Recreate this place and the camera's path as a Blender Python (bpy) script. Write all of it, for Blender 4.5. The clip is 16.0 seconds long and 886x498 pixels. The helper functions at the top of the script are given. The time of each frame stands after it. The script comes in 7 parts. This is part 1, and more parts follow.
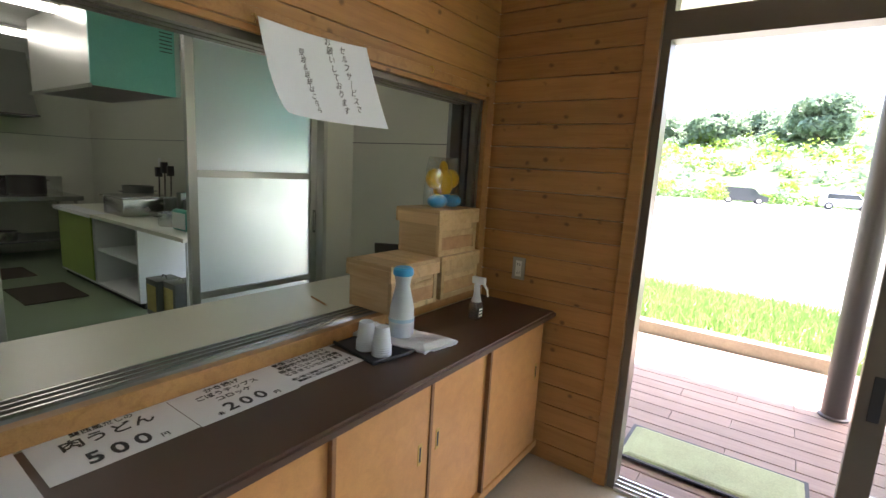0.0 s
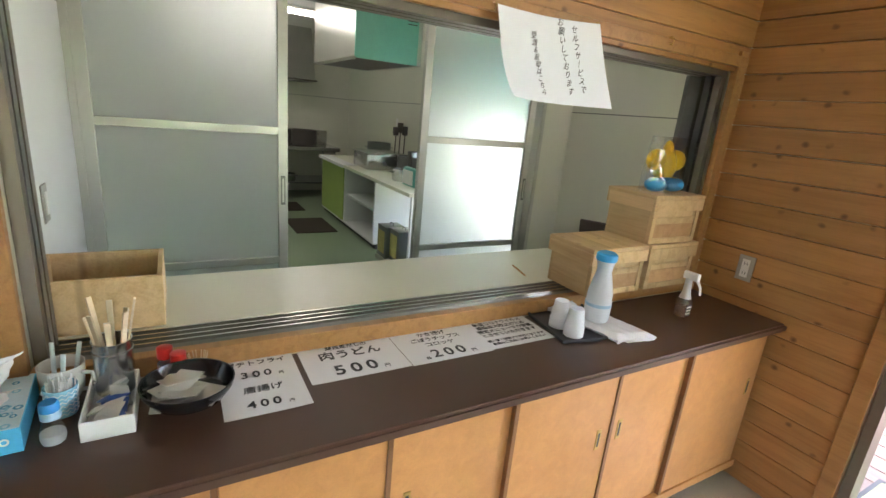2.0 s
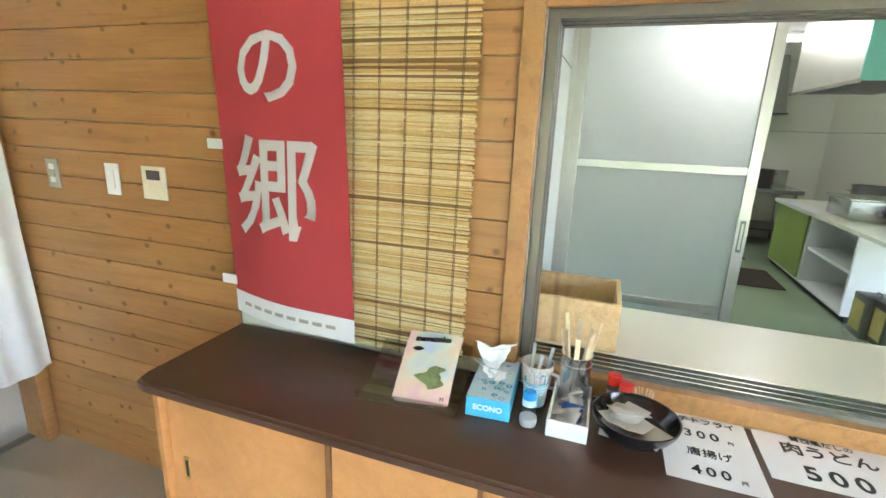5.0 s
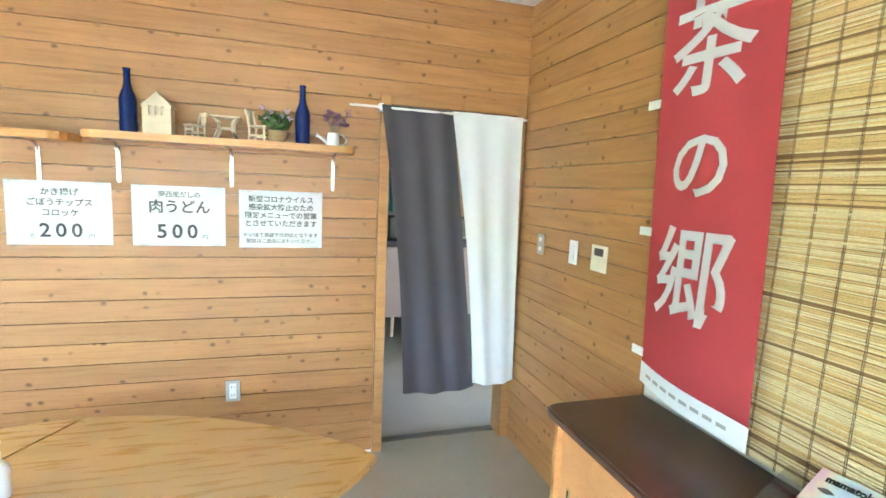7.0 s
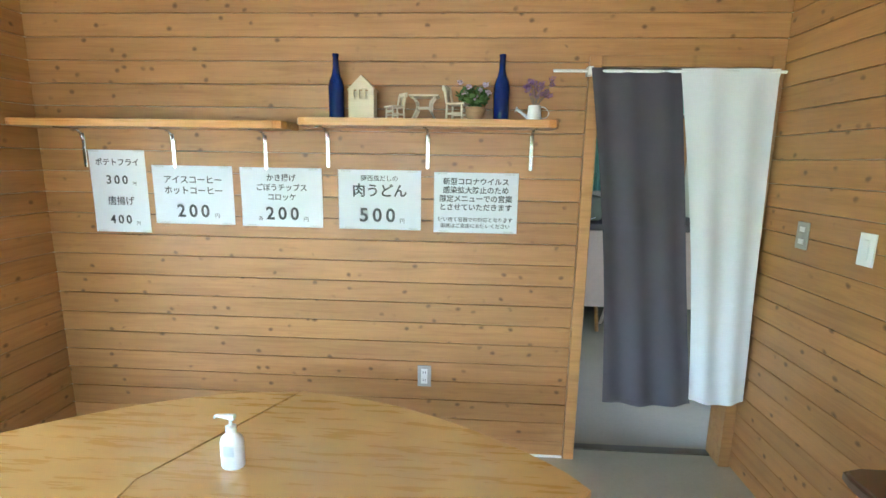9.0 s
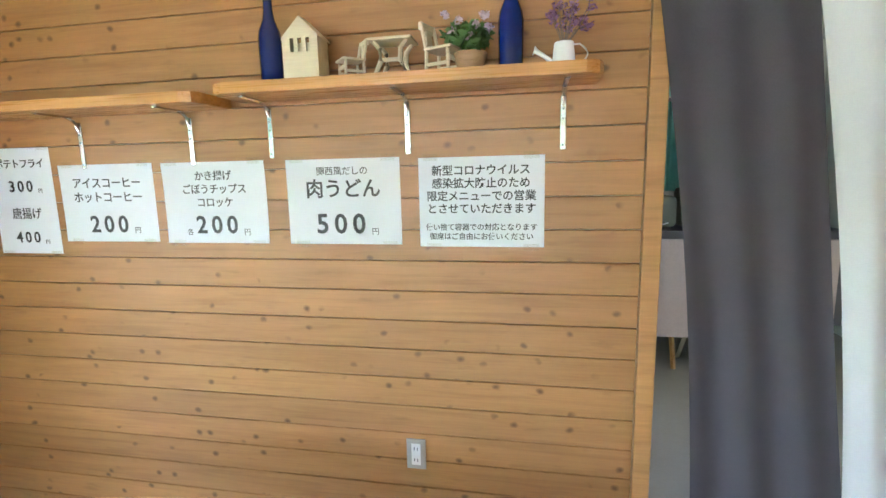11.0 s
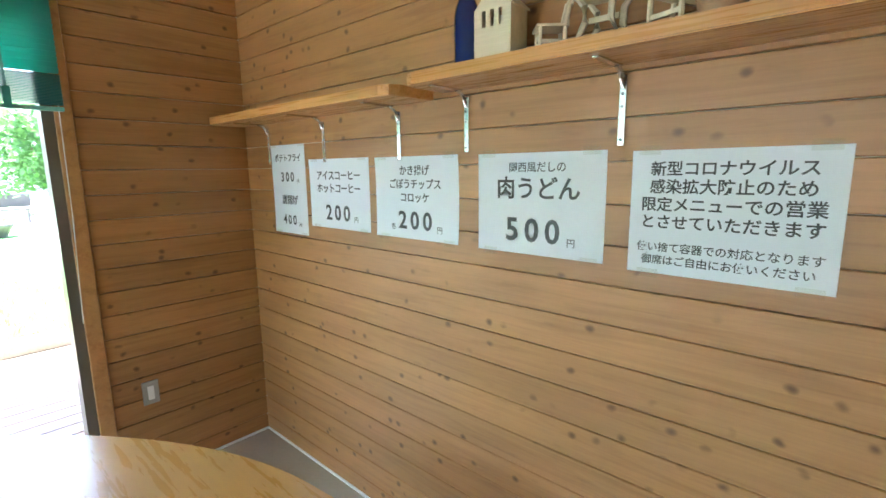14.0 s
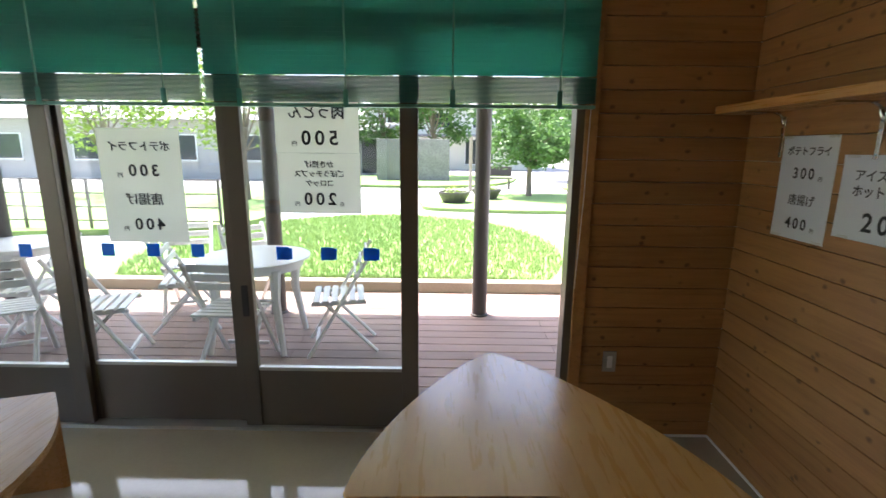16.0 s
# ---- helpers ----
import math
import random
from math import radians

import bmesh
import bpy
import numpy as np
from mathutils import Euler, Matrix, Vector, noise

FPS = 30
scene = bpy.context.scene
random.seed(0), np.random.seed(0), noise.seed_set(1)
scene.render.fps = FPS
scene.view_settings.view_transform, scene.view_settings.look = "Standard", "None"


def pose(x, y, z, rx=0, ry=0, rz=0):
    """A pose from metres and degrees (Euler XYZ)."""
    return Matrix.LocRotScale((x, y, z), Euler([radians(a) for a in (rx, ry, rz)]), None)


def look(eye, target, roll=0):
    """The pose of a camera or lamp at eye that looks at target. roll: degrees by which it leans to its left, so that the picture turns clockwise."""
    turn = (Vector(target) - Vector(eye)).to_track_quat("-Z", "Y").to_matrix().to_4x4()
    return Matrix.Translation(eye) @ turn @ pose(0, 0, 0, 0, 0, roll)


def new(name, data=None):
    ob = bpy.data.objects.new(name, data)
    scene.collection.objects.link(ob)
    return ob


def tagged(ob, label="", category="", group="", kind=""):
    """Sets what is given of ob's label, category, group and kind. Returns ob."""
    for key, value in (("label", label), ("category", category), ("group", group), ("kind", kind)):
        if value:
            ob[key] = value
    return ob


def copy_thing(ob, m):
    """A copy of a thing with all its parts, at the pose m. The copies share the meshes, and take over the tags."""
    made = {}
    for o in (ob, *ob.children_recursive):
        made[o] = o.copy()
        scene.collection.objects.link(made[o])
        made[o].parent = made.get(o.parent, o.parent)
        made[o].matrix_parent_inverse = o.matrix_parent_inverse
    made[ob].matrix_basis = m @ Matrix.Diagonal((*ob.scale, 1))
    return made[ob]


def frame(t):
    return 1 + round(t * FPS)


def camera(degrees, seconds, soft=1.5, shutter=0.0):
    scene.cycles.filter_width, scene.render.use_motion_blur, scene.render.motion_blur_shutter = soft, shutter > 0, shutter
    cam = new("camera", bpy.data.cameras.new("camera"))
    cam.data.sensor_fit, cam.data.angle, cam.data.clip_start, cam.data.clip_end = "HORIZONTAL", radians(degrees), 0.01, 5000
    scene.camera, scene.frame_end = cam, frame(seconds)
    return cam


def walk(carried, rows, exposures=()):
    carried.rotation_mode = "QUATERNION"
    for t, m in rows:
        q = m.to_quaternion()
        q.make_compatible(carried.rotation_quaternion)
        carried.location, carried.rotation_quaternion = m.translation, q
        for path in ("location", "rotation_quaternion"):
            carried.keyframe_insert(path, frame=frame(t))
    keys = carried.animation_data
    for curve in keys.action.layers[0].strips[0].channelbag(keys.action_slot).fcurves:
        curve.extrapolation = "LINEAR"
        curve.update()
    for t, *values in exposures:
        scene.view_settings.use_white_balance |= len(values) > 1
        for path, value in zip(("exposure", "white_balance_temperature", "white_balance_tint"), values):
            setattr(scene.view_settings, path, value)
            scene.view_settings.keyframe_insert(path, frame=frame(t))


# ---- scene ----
cam = camera(86.5, 16.0, shutter=0.1)
ROWS = [  # seconds, x, y, z, yaw, pitch, roll
    (0, -0.197, -0.433, 1.464, 35.98, -9.56, -3.23),
    (0.5, -0.209, -0.445, 1.465, 40.31, -11.34, -5.06),
    (1, -0.220, -0.460, 1.488, 48.34, -12.07, -5.64),
    (1.5, -0.200, -0.458, 1.519, 56.09, -13.81, -5.14),
    (2, -0.176, -0.476, 1.529, 61.09, -16.00, -5.10),
    (2.5, -0.178, -0.495, 1.527, 64.97, -17.01, -4.77),
    (3, -0.198, -0.518, 1.520, 69.38, -17.29, -4.98),
    (3.5, -0.225, -0.555, 1.512, 75.93, -17.17, -4.65),
    (4, -0.242, -0.602, 1.513, 86.18, -16.89, -4.05),
    (4.2, -0.240, -0.625, 1.519, 91.18, -17.52, -3.93),
    (6.3, -0.153, -0.473, 1.539, 141.27, -6.06, -2.09),
    (6.5, -0.178, -0.439, 1.545, 147.30, -6.19, -2.39),
    (7, -0.181, -0.360, 1.563, 163.18, -7.20, -2.51),
    (7.5, -0.200, -0.351, 1.574, 173.37, -8.91, -1.50),
    (8, -0.157, -0.434, 1.574, 177.87, -9.16, -1.11),
    (8.5, -0.075, -0.521, 1.568, 180.68, -9.63, -0.41),
    (8.7, -0.054, -0.562, 1.571, 181.68, -10.68, -0.66),
    (10.8, -0.252, -1.364, 1.480, 191.39, -8.48, 0.48),
    (11, -0.257, -1.429, 1.462, 190.51, -9.03, 1.25),
    (11.5, -0.339, -1.639, 1.461, 194.81, -8.62, -0.31),
    (12, -0.390, -1.787, 1.479, 201.01, -7.82, 0.34),
    (12.5, -0.397, -1.835, 1.481, 203.77, -7.95, 0.51),
    (13, -0.394, -1.837, 1.473, 207.25, -7.99, 0.39),
    (13.5, -0.371, -1.811, 1.476, 213.05, -9.36, 0.46),
    (14, -0.328, -1.793, 1.479, 222.04, -9.65, 0.68),
    (14.5, -0.281, -1.760, 1.485, 230.91, -11.01, 0.07),
    (15, -0.237, -1.708, 1.503, 243.04, -11.79, -0.08),
    (15.5, -0.194, -1.630, 1.515, 255.23, -11.56, -0.24),
    (16, -0.196, -1.549, 1.533, 270.66, -11.96, -0.52),
]
EXPOSURES = [(0.0, 3.15, 6500, 19), (0.5, 3.35, 6600, 20), (1.0, 3.85, 6700, 21), (2.0, 4.05, 6600, 20), (4.0, 4.45, 6350, 19), (6.5, 5.3, 5650, 14), (8.5, 4.75, 5350, 7), (11.0, 4.7, 5700, 13), (12.5, 4.55, 5700, 12), (14.0, 4.35, 5450, 8), (14.5, 4.25, 5450, 9), (15.0, 3.75, 5850, 14), (15.5, 2.75, 6100, 16), (16.0, 2.35, 6300, 17)]
walk(cam, [(t, pose(x, y, z, 90 + pitch, roll, yaw)) for t, x, y, z, yaw, pitch, roll in ROWS], EXPOSURES)

# ---- light ----
world = bpy.data.worlds.new("sky")
scene.world = world
world.use_nodes = True
sky = world.node_tree.nodes.new("ShaderNodeTexSky")
sky.sky_type, sky.sun_disc, sky.sun_elevation, sky.sun_rotation = "NISHITA", False, radians(62), radians(40)
sky.air_density, sky.dust_density = 1.0, 3.0
back = world.node_tree.nodes["Background"]
back.inputs["Strength"].default_value = 0.15
world.node_tree.links.new(sky.outputs[0], back.inputs[0])
sun_data = bpy.data.lights.new("sun", "SUN")
sun_data.energy, sun_data.angle, sun_data.color = 5.0, radians(0.6), (1.0, 0.95, 0.88)
sun = new("sun", sun_data)
sun.matrix_world = look((0, 0, 30), (-0.30 * 30, -0.36 * 30, -30 * 0.12))

# ---- materials ----
def nodes_of(name):
    m = bpy.data.materials.new(name)
    m.use_nodes = True
    nt = m.node_tree
    return m, nt, nt.nodes["Principled BSDF"]


def ramp(nt, fac, stops):
    r = nt.nodes.new("ShaderNodeValToRGB")
    while len(r.color_ramp.elements) < len(stops):
        r.color_ramp.elements.new(0.5)
    for e, (p, c) in zip(r.color_ramp.elements, stops):
        e.position, e.color = p, (*c, 1) if len(c) == 3 else c
    nt.links.new(fac, r.inputs[0])
    return r.outputs[0]


def coords(nt, scale, offset=True, space="Object"):
    tc = nt.nodes.new("ShaderNodeTexCoord")
    mp = nt.nodes.new("ShaderNodeMapping")
    mp.inputs["Scale"].default_value = scale
    src = tc.outputs[space]
    if offset:
        info = nt.nodes.new("ShaderNodeObjectInfo")
        mul = nt.nodes.new("ShaderNodeVectorMath")
        mul.operation = "MULTIPLY"
        comb = nt.nodes.new("ShaderNodeCombineXYZ")
        for i in range(3):
            nt.links.new(info.outputs["Random"], comb.inputs[i])
        mul.inputs[1].default_value = (37.0, 19.0, 53.0)
        nt.links.new(comb.outputs[0], mul.inputs[0])
        add = nt.nodes.new("ShaderNodeVectorMath")
        nt.links.new(src, add.inputs[0])
        nt.links.new(mul.outputs[0], add.inputs[1])
        src = add.outputs[0]
    nt.links.new(src, mp.inputs[0])
    return mp.outputs[0]


def tex_noise(nt, vec, scale, detail=4.0, rough=0.55, dist=0.0):
    n = nt.nodes.new("ShaderNodeTexNoise")
    n.inputs["Scale"].default_value, n.inputs["Detail"].default_value = scale, detail
    n.inputs["Roughness"].default_value, n.inputs["Distortion"].default_value = rough, dist
    nt.links.new(vec, n.inputs["Vector"])
    return n.outputs["Fac"]


def mix_col(nt, fac, a, b, mode="MIX"):
    m = nt.nodes.new("ShaderNodeMix")
    m.data_type, m.blend_type = "RGBA", mode
    for sock, v in ((m.inputs[0], fac), (m.inputs[6], a), (m.inputs[7], b)):
        if isinstance(v, (int, float)):
            sock.default_value = v
        elif isinstance(v, tuple):
            sock.default_value = (*v, 1)
        else:
            nt.links.new(v, sock)
    return m.outputs[2]


def bump(nt, bsdf, height, strength, distance=0.002):
    b = nt.nodes.new("ShaderNodeBump")
    b.inputs["Strength"].default_value, b.inputs["Distance"].default_value = strength, distance
    nt.links.new(height, b.inputs["Height"])
    nt.links.new(b.outputs[0], bsdf.inputs["Normal"])


def scaled(c, k):
    return tuple(min(1.0, v * k) for v in c)


def paint(name, color, rough=0.5, metal=0.0, var=0.12, scale=6.0, fine=90.0, bumpy=0.1, spec=0.5):
    """A surface of one colour with blotches, fine grain and uneven gloss."""
    m, nt, b = nodes_of(name)
    vec = coords(nt, (1, 1, 1))
    big, small = tex_noise(nt, vec, scale), tex_noise(nt, vec, fine, 2.0)
    c = mix_col(nt, big, scaled(color, 1 - var), scaled(color, 1 + var))
    c = mix_col(nt, 0.25 * min(1, var * 6), c, ramp(nt, small, [(0.3, scaled(color, 1 - 2 * var)), (0.7, scaled(color, 1 + var))]))
    nt.links.new(c, b.inputs["Base Color"])
    r = ramp(nt, big, [(0.2, (max(0.02, rough - 0.025),) * 3), (0.8, (min(1, rough + 0.03),) * 3)])
    nt.links.new(r, b.inputs["Roughness"])
    b.inputs["Metallic"].default_value = metal
    b.inputs["Specular IOR Level"].default_value = spec
    if bumpy:
        bump(nt, b, small, bumpy, 0.001)
    return m


def wood(name, dark, light, rough=0.45, knots=0.0, grain=1.0, tone=0.25, coat=0.0):
    """Wood with its grain along local x; knots: how dark they are."""
    m, nt, b = nodes_of(name)
    vec = coords(nt, (0.9, 13 * grain, 13 * grain))
    rings = tex_noise(nt, vec, 2.2, 5.0, 0.6, 0.7)
    fine = tex_noise(nt, coords(nt, (3, 130 * grain, 130 * grain)), 1.5, 3.0)
    c = ramp(nt, rings, [(0.28, dark), (0.52, light), (0.7, scaled(light, 1.08)), (0.85, dark)])
    c = mix_col(nt, 0.22, c, ramp(nt, fine, [(0.35, scaled(dark, 0.8)), (0.65, light)]))
    info = nt.nodes.new("ShaderNodeObjectInfo")
    shade = ramp(nt, info.outputs["Random"], [(0.0, (1 - tone,) * 3), (1.0, (1.0,) * 3)])
    c = mix_col(nt, 1.0, c, shade, "MULTIPLY")
    blotch = tex_noise(nt, coords(nt, (1, 2, 2)), 2.5, 3.0)
    c = mix_col(nt, 1.0, c, ramp(nt, blotch, [(0.3, (0.86, 0.84, 0.82)), (0.7, (1, 1, 1))]), "MULTIPLY")
    if knots:
        vor = nt.nodes.new("ShaderNodeTexVoronoi")
        vor.voronoi_dimensions = "2D"
        vor.inputs["Scale"].default_value = 1.0
        warp = nt.nodes.new("ShaderNodeVectorMath")
        kv = coords(nt, (7.0, 8.5, 0.01))
        nz = nt.nodes.new("ShaderNodeTexNoise")
        nz.inputs["Scale"].default_value = 3.0
        nt.links.new(kv, nz.inputs["Vector"])
        sc = nt.nodes.new("ShaderNodeVectorMath")
        sc.operation = "SCALE"
        sc.inputs["Scale"].default_value = 0.12
        nt.links.new(nz.outputs["Color"], sc.inputs[0])
        nt.links.new(kv, warp.inputs[0])
        nt.links.new(sc.outputs[0], warp.inputs[1])
        nt.links.new(warp.outputs[0], vor.inputs["Vector"])
        k = ramp(nt, vor.outputs["Distance"], [(0.03, (knots,) * 3), (0.065, (knots * 0.7,) * 3), (0.12, (0, 0, 0))])
        k = mix_col(nt, 1.0, k, ramp(nt, tex_noise(nt, kv, 0.9, 2.0), [(0.47, (0, 0, 0)), (0.55, (1, 1, 1))]), "MULTIPLY")
        c = mix_col(nt, k, c, scaled(dark, 0.34))
        streak = tex_noise(nt, coords(nt, (5, 22, 22)), 1.6, 3.0)
        c = mix_col(nt, ramp(nt, streak, [(0.62, (0, 0, 0)), (0.76, (0.35 * knots,) * 3)]), c, scaled(dark, 0.5))
    nt.links.new(c, b.inputs["Base Color"])
    nt.links.new(ramp(nt, fine, [(0.3, (rough - 0.08,) * 3), (0.7, (rough + 0.1,) * 3)]), b.inputs["Roughness"])
    b.inputs["Coat Weight"].default_value = coat
    b.inputs["Coat Roughness"].default_value = 0.18
    bump(nt, b, fine, 0.12, 0.001)
    return m


def clear(name, color=(1, 1, 1), gloss=0.06, rough=0.02):
    """Thin clear glass or film: see-through with a mirror gloss."""
    m, nt, b = nodes_of(name)
    out = nt.nodes["Material Output"]
    tr, gl, mx = (nt.nodes.new("ShaderNode" + k) for k in ("BsdfTransparent", "BsdfGlossy", "MixShader"))
    tr.inputs[0].default_value = (*color, 1)
    gl.inputs["Roughness"].default_value = rough
    mx.inputs[0].default_value = gloss
    nt.links.new(tr.outputs[0], mx.inputs[1])
    nt.links.new(gl.outputs[0], mx.inputs[2])
    nt.links.new(mx.outputs[0], out.inputs[0])
    return m


def sheer(name, color, amount=0.4, rough=0.6, var=0.06):
    """Paper, cloth, leaves or slats that let some light through."""
    m, nt, b = nodes_of(name)
    out = nt.nodes["Material Output"]
    vec = coords(nt, (1, 1, 1))
    c = mix_col(nt, tex_noise(nt, vec, 12.0), scaled(color, 1 - var), scaled(color, 1 + var))
    c = mix_col(nt, 0.3, c, ramp(nt, tex_noise(nt, vec, 240.0, 2.0), [(0.3, scaled(color, 1 - 2 * var)), (0.7, scaled(color, 1 + var))]))
    nt.links.new(c, b.inputs["Base Color"])
    b.inputs["Roughness"].default_value = rough
    tl, mx = nt.nodes.new("ShaderNodeBsdfTranslucent"), nt.nodes.new("ShaderNodeMixShader")
    nt.links.new(c, tl.inputs[0])
    mx.inputs[0].default_value = amount
    nt.links.new(b.outputs[0], mx.inputs[1])
    nt.links.new(tl.outputs[0], mx.inputs[2])
    nt.links.new(mx.outputs[0], out.inputs[0])
    return m


def glow(name, color, strength):
    m, nt, b = nodes_of(name)
    b.inputs["Base Color"].default_value = (*color, 1)
    b.inputs["Emission Color"].default_value = (*color, 1)
    b.inputs["Emission Strength"].default_value = strength
    return m


PINE = wood("stained_pine_boards", (0.35, 0.163, 0.049), (0.46, 0.233, 0.076), 0.42, 0.95, tone=0.16)
TRIM = wood("stained_pine_trim", (0.38, 0.18, 0.055), (0.52, 0.27, 0.09), 0.4, 0.3)
SHELF = wood("varnished_pine", (0.48, 0.2, 0.045), (0.66, 0.33, 0.09), 0.3, 0.5, coat=0.3)
CRATE = wood("raw_cypress", (0.6, 0.385, 0.175), (0.76, 0.545, 0.285), 0.55, 0.45, grain=0.8)
OAK = wood("oiled_oak_strips", (0.64, 0.355, 0.095), (0.72, 0.41, 0.118), 0.3, 0.0, grain=0.22, coat=0.8)
BEECH = wood("varnished_beech", (0.42, 0.2, 0.055), (0.54, 0.28, 0.09), 0.3, 0.0)
TOY = wood("pale_basswood", (0.72, 0.58, 0.36), (0.82, 0.7, 0.48), 0.6, 0.0)
CHIP = wood("chopstick_wood", (0.7, 0.55, 0.34), (0.82, 0.69, 0.48), 0.6, 0.0)
DECK = wood("composite_deck", (0.25, 0.17, 0.145), (0.31, 0.22, 0.19), 0.7, 0.0, grain=2.0, tone=0.15)
CABINET = wood("birch_laminate", (0.56, 0.26, 0.085), (0.62, 0.3, 0.1), 0.38, 0.0, grain=0.8, tone=0.06)
COUNTER = paint("dark_walnut_laminate", (0.082, 0.042, 0.026), 0.3, var=0.07, scale=5.0, fine=160, bumpy=0.02)
REED = sheer("split_reed", (0.72, 0.51, 0.21), 0.22, 0.6, 0.3)
VINYL = paint("vinyl_floor", (0.42, 0.37, 0.28), 0.08, var=0.1, scale=3.0, fine=60, bumpy=0.02, spec=0.9)
CEIL = paint("ceiling_board", (0.75, 0.74, 0.7), 0.9, fine=40)
PLASTER = paint("cream_wall_panel", (0.66, 0.66, 0.56), 0.45, var=0.04, scale=2.0)
WHITEWALL = paint("white_wall_panel", (0.74, 0.76, 0.76), 0.45, var=0.04, scale=2.0)
BRONZE = paint("bronze_aluminium", (0.17, 0.148, 0.118), 0.38, 0.5, var=0.08)
ALU = paint("silver_aluminium", (0.55, 0.55, 0.5), 0.35, 0.7, var=0.06)
STEEL = paint("brushed_steel", (0.58, 0.58, 0.56), 0.25, 1.0, var=0.1, fine=200)
DARKSTEEL = paint("dark_steel", (0.2, 0.2, 0.19), 0.35, 0.8)
TRACK = paint("grey_track_metal", (0.2, 0.19, 0.16), 0.3, 0.8, var=0.08)
LAMINATE = paint("ivory_laminate", (0.7, 0.69, 0.56), 0.3, var=0.03, scale=3)
PAPER = sheer("printer_paper", (0.84, 0.88, 0.92), 0.25, 0.75, 0.02)
LAMPAPER = paint("laminated_paper", (0.8, 0.81, 0.82), 0.18, var=0.02)
INK = paint("black_ink", (0.02, 0.02, 0.022), 0.5, var=0.05)
WHITE = paint("white_plastic", (0.78, 0.78, 0.76), 0.35, var=0.03)
PLATE = paint("grey_metal_plate", (0.42, 0.41, 0.37), 0.35, 0.6)
TAPE = clear("clear_tape", (0.9, 0.9, 0.86), 0.05, 0.2)
GLASS = clear("window_glass", (0.93, 0.96, 0.95), 0.06)
PET = clear("clear_plastic", (0.88, 0.9, 0.9), 0.14, 0.05)
BLACK = paint("black_lacquer", (0.012, 0.012, 0.013), 0.12, var=0.1)
BLACKMAT = paint("black_rubber", (0.03, 0.03, 0.032), 0.6)
GREENFLOOR = paint("green_kitchen_floor", (0.24, 0.31, 0.2), 0.35, var=0.06)
TEAL = paint("teal_enamel", (0.2, 0.48, 0.4), 0.3)
POST = paint("dark_grey_paint", (0.075, 0.065, 0.06), 0.4, 0.2)
STAINED = paint("stained_concrete", (0.22, 0.21, 0.195), 0.9, var=0.4, scale=1.5, fine=12)
CONCRETE = paint("pale_concrete", (0.42, 0.41, 0.38), 0.9, var=0.12, scale=2.0, fine=30)
ASPHALT = paint("pale_asphalt", (0.3, 0.29, 0.28), 0.9, var=0.1, scale=0.5, fine=20)
GRASS = paint("mown_grass", (0.19, 0.3, 0.085), 0.9, var=0.3, scale=1.2, fine=25, bumpy=0.6)
BLADE = sheer("grass_blade", (0.21, 0.32, 0.1), 0.35, 0.6, 0.3)
LEAF = sheer("broad_leaf", (0.1, 0.2, 0.05), 0.35, 0.5, 0.35)
LEAF2 = sheer("yellow_green_leaf", (0.2, 0.3, 0.05), 0.4, 0.5, 0.35)
# Pale greyed green: far-off haze is put into this leaf colour.
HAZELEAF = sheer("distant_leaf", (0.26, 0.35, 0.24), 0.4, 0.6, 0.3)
BARK = paint("bark", (0.2, 0.16, 0.12), 0.9, var=0.3, fine=40, bumpy=0.6)
TIMBER = paint("weathered_timber", (0.33, 0.29, 0.22), 0.85, var=0.2, fine=50, bumpy=0.3)
BLINDSLAT = sheer("teal_slat", (0.17, 0.56, 0.49), 0.6, 0.3, 0.05)
GREYCLOTH = sheer("charcoal_linen", (0.082, 0.073, 0.081), 0.12, 0.9, 0.12)
WHITECLOTH = sheer("white_linen", (0.82, 0.83, 0.82), 0.3, 0.9, 0.04)
REDCLOTH = sheer("red_banner_cloth", (0.42, 0.045, 0.05), 0.15, 0.8, 0.06)
TOWEL = sheer("white_towel", (0.82, 0.83, 0.84), 0.15, 0.95, 0.04)
BLUEGLASS = paint("cobalt_bottle", (0.003, 0.014, 0.1), 0.08, var=0.15)
BLUE = paint("bright_blue_plastic", (0.01, 0.24, 0.62), 0.35)
BLUEFILM = sheer("blue_film", (0.02, 0.3, 0.8), 0.5, 0.4, 0.03)
RED = paint("red_plastic", (0.62, 0.03, 0.02), 0.3)
YELLOW = paint("yellow_vinyl", (0.8, 0.5, 0.02), 0.4)
FROST = paint("frosted_pane", (0.8, 0.84, 0.84), 0.55, 0.0, var=0.02, scale=1.5, bumpy=0.0)
FROST.node_tree.nodes["Principled BSDF"].inputs["Transmission Weight"].default_value = 0.82

# ---- building helpers ----
WM = {}


def thing(name, label, category, at=(0, 0, 0), group="", kind=""):
    ob = tagged(new(name), label, category, group, kind)
    ob.location = at
    ob.empty_display_size = 0.05
    WM[ob] = Matrix.Translation(at)
    return ob


def finish(name, bm, material, smooth=False):
    me = bpy.data.meshes.new(name)
    bmesh.ops.recalc_face_normals(bm, faces=bm.faces[:])
    for f in bm.faces:
        f.smooth = smooth
    bm.to_mesh(me)
    bm.free()
    me.materials.append(material)
    if smooth:
        me.set_sharp_from_angle(angle=radians(40))
    return me


def part(name, bm, material, parent=None, label="", smooth=False):
    """One mesh object, in world places, under a thing or part."""
    me = bm if isinstance(bm, bpy.types.Mesh) else finish(name, bm, material, smooth)
    ob = new(name, me)
    if parent is not None:
        ob.parent = parent
        ob.matrix_parent_inverse = WM.get(parent, Matrix()).inverted()
    return tagged(ob, label)


